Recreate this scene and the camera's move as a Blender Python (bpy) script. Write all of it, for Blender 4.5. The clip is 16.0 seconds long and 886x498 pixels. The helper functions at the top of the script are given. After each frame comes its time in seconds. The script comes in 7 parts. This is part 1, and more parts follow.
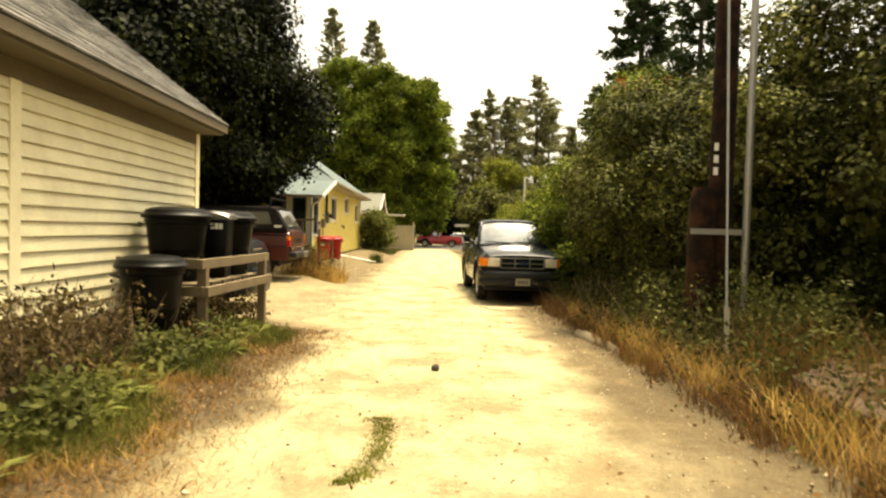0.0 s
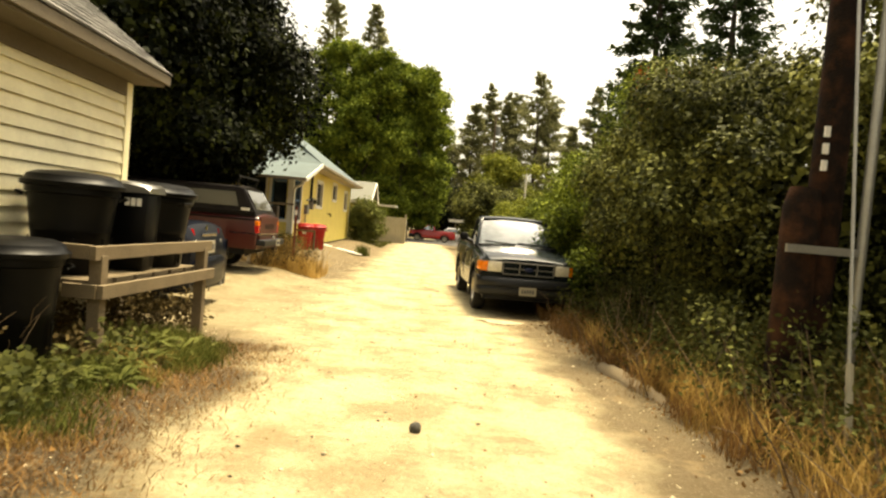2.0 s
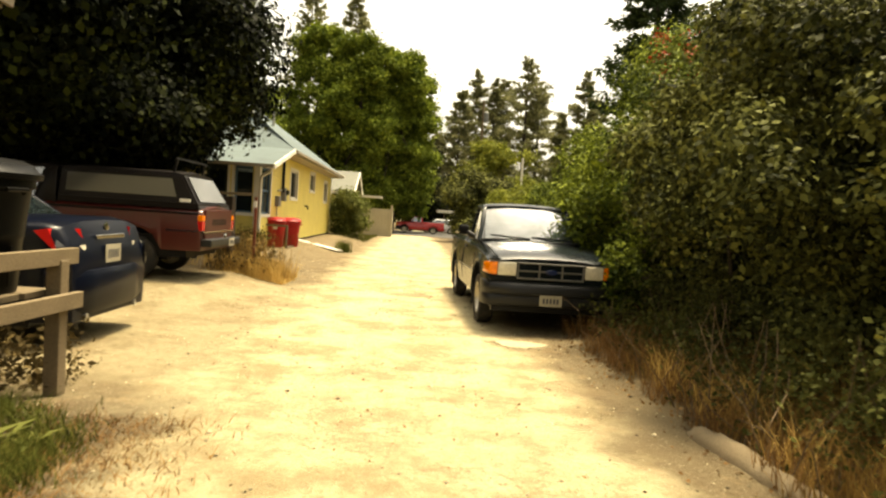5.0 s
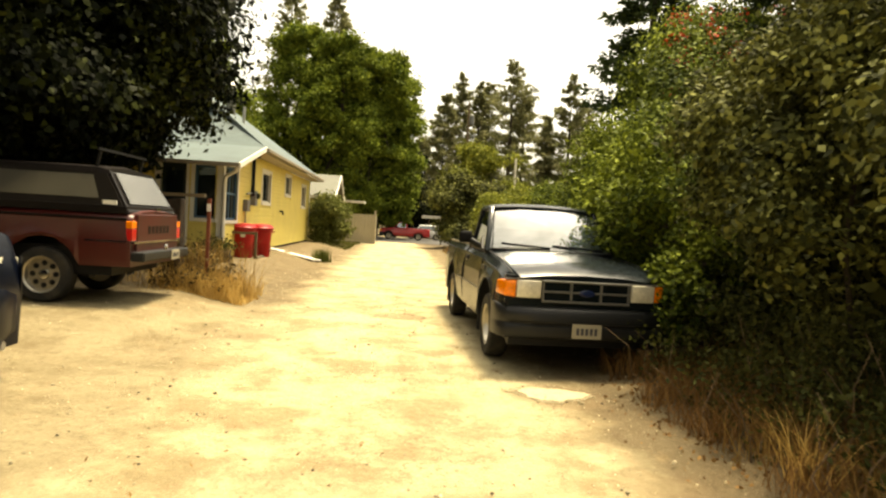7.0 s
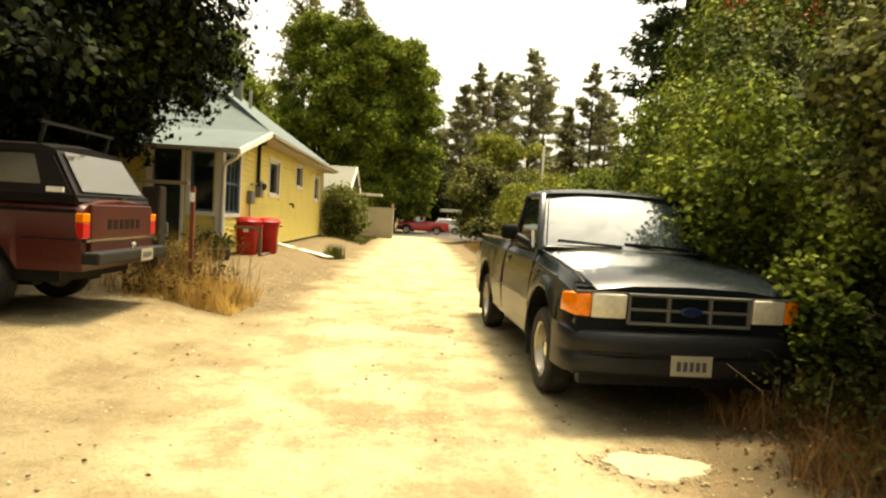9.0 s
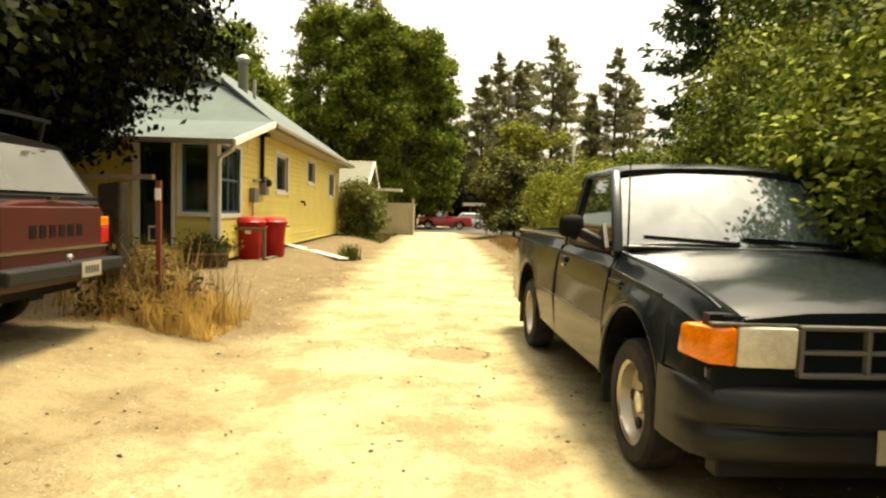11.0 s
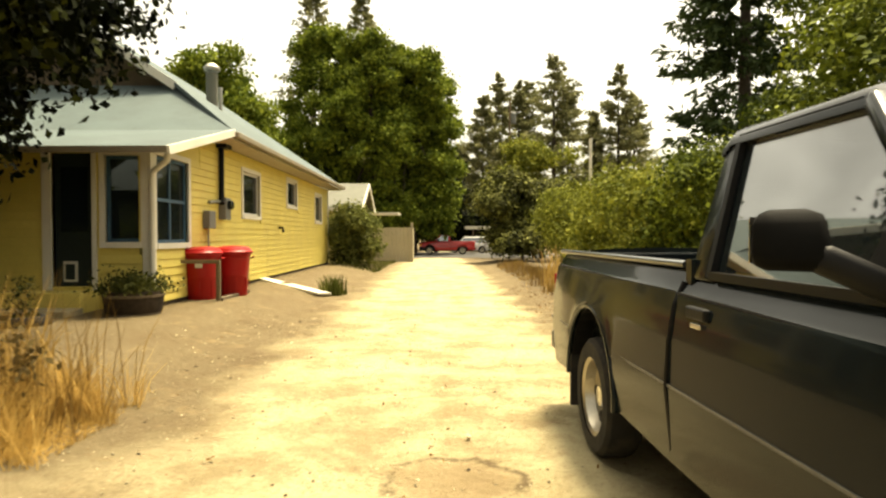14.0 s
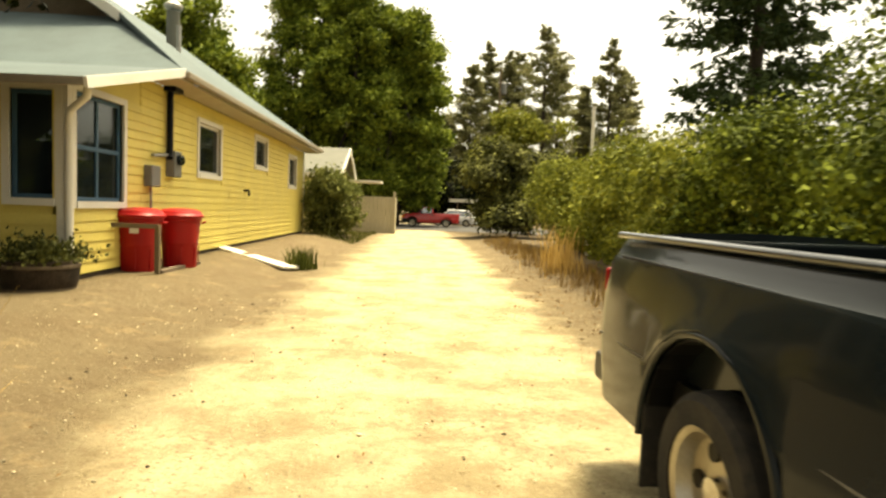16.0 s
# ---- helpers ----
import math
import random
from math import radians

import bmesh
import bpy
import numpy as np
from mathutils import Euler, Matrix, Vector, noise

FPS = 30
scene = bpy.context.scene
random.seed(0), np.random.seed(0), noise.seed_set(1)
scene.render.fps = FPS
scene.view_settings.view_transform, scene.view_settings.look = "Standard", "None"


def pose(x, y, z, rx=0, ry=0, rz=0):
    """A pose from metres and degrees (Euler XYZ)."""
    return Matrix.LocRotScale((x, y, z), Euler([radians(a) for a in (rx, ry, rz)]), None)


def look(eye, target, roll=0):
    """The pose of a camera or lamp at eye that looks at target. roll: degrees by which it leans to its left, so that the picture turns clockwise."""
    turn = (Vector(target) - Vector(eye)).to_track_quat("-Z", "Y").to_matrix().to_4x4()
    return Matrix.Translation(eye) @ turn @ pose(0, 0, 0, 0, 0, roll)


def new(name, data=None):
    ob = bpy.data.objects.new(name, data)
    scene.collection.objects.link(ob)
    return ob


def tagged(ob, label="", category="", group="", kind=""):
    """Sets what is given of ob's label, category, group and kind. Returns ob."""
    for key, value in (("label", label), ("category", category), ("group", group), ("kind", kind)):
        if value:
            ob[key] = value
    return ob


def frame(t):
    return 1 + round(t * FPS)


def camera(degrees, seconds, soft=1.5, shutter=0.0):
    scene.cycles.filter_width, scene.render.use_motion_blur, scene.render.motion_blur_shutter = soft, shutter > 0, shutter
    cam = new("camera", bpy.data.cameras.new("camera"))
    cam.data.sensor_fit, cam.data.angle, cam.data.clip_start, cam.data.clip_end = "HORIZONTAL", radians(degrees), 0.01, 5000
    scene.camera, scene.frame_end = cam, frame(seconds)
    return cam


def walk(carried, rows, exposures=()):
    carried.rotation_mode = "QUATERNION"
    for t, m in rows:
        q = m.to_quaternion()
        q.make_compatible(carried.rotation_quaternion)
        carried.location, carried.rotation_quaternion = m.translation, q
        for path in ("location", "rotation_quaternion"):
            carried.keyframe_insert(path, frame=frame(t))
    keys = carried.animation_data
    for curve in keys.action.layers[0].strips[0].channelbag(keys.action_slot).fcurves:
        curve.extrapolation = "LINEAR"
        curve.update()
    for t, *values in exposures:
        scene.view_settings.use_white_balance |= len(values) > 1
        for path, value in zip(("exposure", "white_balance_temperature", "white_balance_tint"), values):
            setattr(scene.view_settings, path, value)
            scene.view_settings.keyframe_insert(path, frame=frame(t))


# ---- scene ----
cam = camera(70.7, 16.0, soft=2.3, shutter=0.45)
PATH = [
    (0, (0.236, -0.397, 1.441), (0.271, 1.603, 1.381), 1.6),
    (0.5, (0.222, 0.156, 1.389), (0.256, 2.155, 1.317), 4.1),
    (1, (0.223, 0.631, 1.417), (0.268, 2.629, 1.327), 3.2),
    (1.5, (0.256, 1.095, 1.401), (0.313, 3.094, 1.331), 4.4),
    (2, (0.253, 1.543, 1.447), (0.315, 3.542, 1.371), 5.0),
    (2.5, (0.252, 1.985, 1.389), (0.339, 3.982, 1.289), 4.4),
    (3, (0.237, 2.459, 1.412), (0.341, 4.454, 1.285), 3.5),
    (3.5, (0.21, 2.902, 1.372), (0.327, 4.897, 1.259), 2.4),
    (4, (0.224, 3.326, 1.434), (0.321, 5.323, 1.334), 2.1),
    (4.2, (0.222, 3.426, 1.438), (0.294, 5.423, 1.332), 3.3),
    (6.3, (0.227, 5.383, 1.418), (0.359, 7.376, 1.323), 3.5),
    (6.5, (0.183, 5.553, 1.409), (0.318, 7.546, 1.315), 3.4),
    (7, (0.166, 6.064, 1.409), (0.319, 8.056, 1.329), 3.5),
    (7.5, (0.146, 6.419, 1.404), (0.316, 8.408, 1.277), 3.9),
    (8, (0.134, 6.929, 1.395), (0.28, 8.922, 1.315), 5.4),
    (8.5, (0.135, 7.301, 1.391), (0.235, 9.296, 1.281), 3.5),
    (9, (0.109, 7.8, 1.376), (0.208, 9.795, 1.273), 3.3),
    (9.5, (0.076, 8.15, 1.374), (0.153, 10.146, 1.264), 4.0),
    (9.7, (0.064, 8.378, 1.358), (0.098, 10.375, 1.266), 2.5),
    (11.8, (0.144, 10.225, 1.349), (0.165, 12.22, 1.211), 0.6),
    (12, (0.14, 10.44, 1.341), (0.159, 12.439, 1.27), -0.7),
    (12.5, (0.142, 10.73, 1.346), (0.147, 12.73, 1.299), -1.2),
    (13, (0.132, 11.277, 1.299), (0.105, 13.276, 1.254), -2.0),
    (13.5, (0.152, 11.615, 1.321), (0.14, 13.615, 1.282), -2.4),
    (14, (0.196, 12.156, 1.287), (0.212, 14.156, 1.244), -0.1),
    (14.5, (0.253, 12.48, 1.341), (0.32, 14.478, 1.286), -0.0),
    (15, (0.21, 12.971, 1.297), (0.343, 14.965, 1.25), 1.0),
    (15.5, (0.177, 13.28, 1.342), (0.338, 15.271, 1.26), 0.0),
    (16, (0.145, 13.813, 1.262), (0.221, 15.808, 1.132), 2.2),
]
walk(cam, [(t, look(eye, target, roll)) for t, eye, target, roll in PATH], [(0, 1.28, 8900, 4), (8, 1.28, 8900, 4), (12, 1.29, 8900, 2), (16, 1.30, 8900, 2)])

# world and sun: a bright hazy overcast, with the veiled sun high over the hedge side
world = bpy.data.worlds.new("world")
scene.world = world
world.use_nodes = True
wn = world.node_tree
wn.nodes.clear()
sky = wn.nodes.new("ShaderNodeTexSky")
sky.sky_type, sky.sun_disc = "NISHITA", False
sky.sun_elevation, sky.sun_rotation = radians(72), radians(36)
sky.air_density, sky.dust_density, sky.ozone_density = 1.0, 6.0, 1.0
soft_sky = wn.nodes.new("ShaderNodeHueSaturation")
soft_sky.inputs["Saturation"].default_value = 0.25
back = wn.nodes.new("ShaderNodeBackground")
back.inputs["Strength"].default_value = 0.148
wout = wn.nodes.new("ShaderNodeOutputWorld")
wn.links.new(sky.outputs[0], soft_sky.inputs["Color"])
clouds = wn.nodes.new("ShaderNodeTexNoise")
clouds.inputs["Scale"].default_value, clouds.inputs["Detail"].default_value, clouds.inputs["Distortion"].default_value = 8.0, 5, 1.2
cloud_tone = wn.nodes.new("ShaderNodeMapRange")
for key, value in (("From Min", 0.35), ("From Max", 0.65), ("To Min", 0.93), ("To Max", 1.3)):
    cloud_tone.inputs[key].default_value = value
cloud_mix = wn.nodes.new("ShaderNodeMix")
cloud_mix.data_type, cloud_mix.blend_type = "RGBA", "MULTIPLY"
cloud_mix.inputs["Factor"].default_value = 1
wn.links.new(clouds.outputs["Fac"], cloud_tone.inputs["Value"])
wn.links.new(soft_sky.outputs[0], cloud_mix.inputs["A"])
wn.links.new(cloud_tone.outputs[0], cloud_mix.inputs["B"])
wn.links.new(cloud_mix.outputs["Result"], back.inputs["Color"])
wn.links.new(back.outputs[0], wout.inputs[0])
sun = new("sun", bpy.data.lights.new("sun", "SUN"))
sun.data.energy, sun.data.angle, sun.data.color = 4.1, radians(12), (1.0, 0.93, 0.80)
sun.matrix_world = look((11, 25, 58), (0, 10, 0))

# ---------------------------------------------------------------- materials


def mat(name, color, rough=0.7, var=0.25, scale=6.0, fine=60.0, bump=0.15, metal=0.0, coat=0.0, dirt=None, island=False, dirt_scale=1.5, dirt_amount=0.5, spec=0.25):
    """A surface with a broad and a fine variation, optional dirt and relief."""
    m = bpy.data.materials.new(name)
    m.use_nodes = True
    n, l = m.node_tree.nodes, m.node_tree.links
    b = n["Principled BSDF"]
    geo = n.new("ShaderNodeNewGeometry")
    tc = n.new("ShaderNodeTexCoord")
    big = n.new("ShaderNodeTexNoise")
    big.inputs["Scale"].default_value, big.inputs["Detail"].default_value = scale, 5
    small = n.new("ShaderNodeTexNoise")
    small.inputs["Scale"].default_value, small.inputs["Detail"].default_value = fine, 3
    l.new(tc.outputs["Object"], big.inputs["Vector"])
    l.new(tc.outputs["Object"], small.inputs["Vector"])
    add = n.new("ShaderNodeMath")
    add.operation = "ADD"
    l.new(big.outputs["Fac"], add.inputs[0])
    l.new(small.outputs["Fac"], add.inputs[1])
    rnd = None
    if island:
        rnd = n.new("ShaderNodeMath")
        rnd.operation = "ADD"
        l.new(add.outputs[0], rnd.inputs[0])
        sc = n.new("ShaderNodeMath")
        sc.operation = "MULTIPLY_ADD"
        sc.inputs[1].default_value, sc.inputs[2].default_value = 1.2, -0.6
        l.new(geo.outputs["Random Per Island"], sc.inputs[0])
        l.new(sc.outputs[0], rnd.inputs[1])
    ramp = n.new("ShaderNodeMapRange")
    ramp.inputs["From Min"].default_value, ramp.inputs["From Max"].default_value = 0.6, 1.4
    ramp.inputs["To Min"].default_value, ramp.inputs["To Max"].default_value = 1 - var, 1 + var
    l.new((rnd or add).outputs[0], ramp.inputs["Value"])
    mul = n.new("ShaderNodeMix")
    mul.data_type, mul.blend_type = "RGBA", "MULTIPLY"
    mul.inputs["Factor"].default_value = 1
    mul.inputs["A"].default_value = (*[0.84 * v for v in color], 1)
    l.new(ramp.outputs[0], mul.inputs["B"])
    out = mul.outputs["Result"]
    if dirt:
        dn = n.new("ShaderNodeTexNoise")
        dn.inputs["Scale"].default_value, dn.inputs["Detail"].default_value, dn.inputs["Roughness"].default_value = dirt_scale, 8, 0.65
        l.new(tc.outputs["Object"], dn.inputs["Vector"])
        dm = n.new("ShaderNodeMapRange")
        dm.inputs["From Min"].default_value, dm.inputs["From Max"].default_value = 0.45, 0.72
        dm.inputs["To Max"].default_value = dirt_amount
        l.new(dn.outputs["Fac"], dm.inputs["Value"])
        mx = n.new("ShaderNodeMix")
        mx.data_type = "RGBA"
        l.new(dm.outputs[0], mx.inputs["Factor"])
        l.new(out, mx.inputs["A"])
        mx.inputs["B"].default_value = (*dirt, 1)
        out = mx.outputs["Result"]
    l.new(out, b.inputs["Base Color"])
    b.inputs["Roughness"].default_value, b.inputs["Metallic"].default_value = rough, metal
    b.inputs["Coat Weight"].default_value, b.inputs["Coat Roughness"].default_value = coat, 0.08
    b.inputs["Specular IOR Level"].default_value = spec
    if bump:
        bp = n.new("ShaderNodeBump")
        bp.inputs["Strength"].default_value, bp.inputs["Distance"].default_value = bump, 0.01
        l.new(add.outputs[0], bp.inputs["Height"])
        l.new(bp.outputs[0], b.inputs["Normal"])
    return m


def leaf_mat(name, dark, light, glow=0.25, rough=0.65, skew=1.5):
    """Leaves: each its own tone between two greens, a little light passing through."""
    m = bpy.data.materials.new(name)
    m.use_nodes = True
    n, l = m.node_tree.nodes, m.node_tree.links
    b, o = n["Principled BSDF"], n["Material Output"]
    geo, tc = n.new("ShaderNodeNewGeometry"), n.new("ShaderNodeTexCoord")
    ns = n.new("ShaderNodeTexNoise")
    ns.inputs["Scale"].default_value = 0.9
    l.new(tc.outputs["Object"], ns.inputs["Vector"])
    ad = n.new("ShaderNodeMath")
    ad.operation = "MULTIPLY_ADD"
    ad.inputs[1].default_value = 0.55
    l.new(geo.outputs["Random Per Island"], ad.inputs[0])
    sh = n.new("ShaderNodeMapRange")
    sh.inputs["From Min"].default_value, sh.inputs["From Max"].default_value, sh.inputs["To Max"].default_value = 0.3, 0.7, 0.45
    l.new(ns.outputs["Fac"], sh.inputs["Value"])
    l.new(sh.outputs[0], ad.inputs[2])
    mx = n.new("ShaderNodeMix")
    mx.data_type = "RGBA"
    mx.inputs["A"].default_value, mx.inputs["B"].default_value = (*dark, 1), (*light, 1)
    pw = n.new("ShaderNodeMath")
    pw.operation = "POWER"
    pw.inputs[1].default_value = skew
    l.new(ad.outputs[0], pw.inputs[0])
    l.new(pw.outputs[0], mx.inputs["Factor"])
    l.new(mx.outputs["Result"], b.inputs["Base Color"])
    b.inputs["Roughness"].default_value = rough
    b.inputs["Specular IOR Level"].default_value = 0.04
    tr = n.new("ShaderNodeBsdfTranslucent")
    l.new(mx.outputs["Result"], tr.inputs["Color"])
    mix = n.new("ShaderNodeMixShader")
    mix.inputs[0].default_value = glow
    l.new(b.outputs[0], mix.inputs[1])
    l.new(tr.outputs[0], mix.inputs[2])
    l.new(mix.outputs[0], o.inputs[0])
    return m


def glass_mat(name, tint, alpha=0.35, ior=1.6, coat=1.0):
    """Window glass: glossy, part clear and part tinted."""
    m = bpy.data.materials.new(name)
    m.use_nodes = True
    n, l = m.node_tree.nodes, m.node_tree.links
    o = n["Material Output"]
    b = n["Principled BSDF"]
    b.inputs["Base Color"].default_value = (*tint, 1)
    b.inputs["Roughness"].default_value = 0.03
    b.inputs["IOR"].default_value = ior
    b.inputs["Coat Weight"].default_value = coat
    b.inputs["Coat IOR"].default_value = 1.6
    b.inputs["Coat Roughness"].default_value = 0.02
    t = n.new("ShaderNodeBsdfTransparent")
    t.inputs[0].default_value = (0.75, 0.8, 0.8, 1)
    mix = n.new("ShaderNodeMixShader")
    mix.inputs[0].default_value = alpha
    l.new(b.outputs[0], mix.inputs[1])
    l.new(t.outputs[0], mix.inputs[2])
    l.new(mix.outputs[0], o.inputs[0])
    return m


def ground_mat(name):
    """Dusty pale gravel: pale worn wheel lanes, browner earth at the sides, grit and small holes."""
    m = bpy.data.materials.new(name)
    m.use_nodes = True
    n, l = m.node_tree.nodes, m.node_tree.links
    b = n["Principled BSDF"]
    tc = n.new("ShaderNodeTexCoord")
    sep = n.new("ShaderNodeSeparateXYZ")
    l.new(tc.outputs["Object"], sep.inputs[0])

    def noise_tex(scale, detail=6, rough=0.6):
        t = n.new("ShaderNodeTexNoise")
        t.inputs["Scale"].default_value, t.inputs["Detail"].default_value, t.inputs["Roughness"].default_value = scale, detail, rough
        l.new(tc.outputs["Object"], t.inputs["Vector"])
        return t.outputs["Fac"]

    def rng(v, a, c, lo=0.0, hi=1.0):
        t = n.new("ShaderNodeMapRange")
        t.interpolation_type = "SMOOTHSTEP"
        for k, w in (("From Min", a), ("From Max", c), ("To Min", lo), ("To Max", hi)):
            t.inputs[k].default_value = w
        l.new(v, t.inputs["Value"])
        return t.outputs[0]

    def math_node(op, a, c):
        t = n.new("ShaderNodeMath")
        t.operation = op
        for i, v in enumerate((a, c)):
            if isinstance(v, (int, float)):
                t.inputs[i].default_value = v
            else:
                l.new(v, t.inputs[i])
        return t.outputs[0]

    def mix(f, a, c):
        t = n.new("ShaderNodeMix")
        t.data_type = "RGBA"
        for k, v in (("Factor", f), ("A", a), ("B", c)):
            if isinstance(v, tuple):
                t.inputs[k].default_value = (*v, 1)
            else:
                l.new(v, t.inputs[k])
        return t.outputs["Result"]

    wob = math_node("MULTIPLY", math_node("SUBTRACT", noise_tex(1.1), 0.5), 1.5)
    x = math_node("ADD", sep.outputs["X"], wob)
    left = math_node("MULTIPLY", x, -1.0)
    open_lot = math_node("MAXIMUM", rng(sep.outputs["Y"], 8.0, 9.5, 1.0, 0.55), rng(sep.outputs["Y"], 13.5, 16.5))
    side = math_node("MAXIMUM", rng(x, 1.35, 1.95), math_node("MULTIPLY", rng(left, 0.8, 1.95), open_lot))
    patches = rng(noise_tex(1.3, 8, 0.7), 0.40, 0.64)
    c = mix(patches, (0.425, 0.362, 0.215), (0.25, 0.195, 0.105))
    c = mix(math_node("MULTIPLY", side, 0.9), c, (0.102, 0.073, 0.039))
    # much darker ground colour under the weeds of both verges
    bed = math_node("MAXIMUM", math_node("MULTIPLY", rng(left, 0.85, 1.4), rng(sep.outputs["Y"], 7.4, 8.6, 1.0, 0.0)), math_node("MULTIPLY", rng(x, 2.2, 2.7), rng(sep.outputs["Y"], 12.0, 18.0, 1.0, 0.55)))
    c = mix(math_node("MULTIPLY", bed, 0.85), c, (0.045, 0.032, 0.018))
    blotch = rng(noise_tex(2.7, 9, 0.72), 0.54, 0.68)
    c = mix(math_node("MULTIPLY", blotch, 0.7), c, (0.25, 0.18, 0.096))
    grit = rng(noise_tex(38, 4, 0.75), 0.56, 0.66)
    c = mix(math_node("MULTIPLY", grit, 0.7), c, (0.20, 0.15, 0.092))
    pale = rng(noise_tex(55, 3, 0.7), 0.6, 0.7)
    c = mix(math_node("MULTIPLY", pale, 0.5), c, (0.50, 0.43, 0.29))
    scuff = rng(noise_tex(4.5, 9, 0.75), 0.6, 0.72)
    c = mix(math_node("MULTIPLY", scuff, 0.6), c, (0.22, 0.155, 0.084))
    specks = rng(noise_tex(16, 5, 0.8), 0.62, 0.70)
    c = mix(math_node("MULTIPLY", specks, 0.75), c, (0.14, 0.10, 0.055))
    rough = math_node("MULTIPLY", rng(noise_tex(0.8, 5, 0.6), 0.46, 0.62), rng(noise_tex(22, 6, 0.8), 0.50, 0.62))
    c = mix(math_node("MULTIPLY", rough, 0.65), c, (0.155, 0.11, 0.06))
    # worn potholes with a browner rim
    edge_noise = math_node("MULTIPLY", math_node("SUBTRACT", noise_tex(3.0, 6, 0.7), 0.5), 0.32)
    broken = rng(noise_tex(5.0, 6, 0.8), 0.36, 0.54)
    for px, py, pr, amount in ((0.27, 15.5, 0.37, 0.95), (0.74, 14.75, 0.13, 0.7), (0.45, 17.7, 0.22, 0.4), (0.6, 12.9, 0.25, 0.35), (1.75, 9.4, 0.3, 0.4), (-0.5, 8.6, 0.35, 0.25), (0.2, 8.3, 0.2, 0.3), (1.6, 11.26, 0.44, 0.75), (-1.2, 13.5, 0.5, 0.35), (-0.7, 19.5, 0.5, 0.3)):
        dx, dy = math_node("SUBTRACT", sep.outputs["X"], px), math_node("SUBTRACT", sep.outputs["Y"], py)
        dist = math_node("SQRT", math_node("ADD", math_node("MULTIPLY", dx, dx), math_node("MULTIPLY", dy, dy)), 0.0)
        dist = math_node("ADD", dist, edge_noise)
        mask = rng(dist, pr * 0.6, pr * 1.1, amount * 0.7, 0.0)
        c = mix(mask, c, (0.22, 0.155, 0.085))
        rim = math_node("MULTIPLY", rng(dist, pr * 0.86, pr * 0.98, 0.0, max(0.0, amount - 0.15) if pr < 0.4 else 0.0), rng(dist, pr * 1.0, pr * 1.12, 1.0, 0.0))
        c = mix(math_node("MULTIPLY", rim, broken), c, (0.09, 0.06, 0.033))
    l.new(c, b.inputs["Base Color"])
    b.inputs["Roughness"].default_value = 0.95
    b.inputs["Specular IOR Level"].default_value = 0.15
    h = math_node("ADD", noise_tex(45, 6, 0.8), math_node("MULTIPLY", noise_tex(5, 6, 0.7), 3.0))
    bp = n.new("ShaderNodeBump")
    bp.inputs["Strength"].default_value, bp.inputs["Distance"].default_value = 0.9, 0.025
    l.new(h, bp.inputs["Height"])
    l.new(bp.outputs[0], b.inputs["Normal"])
    return m


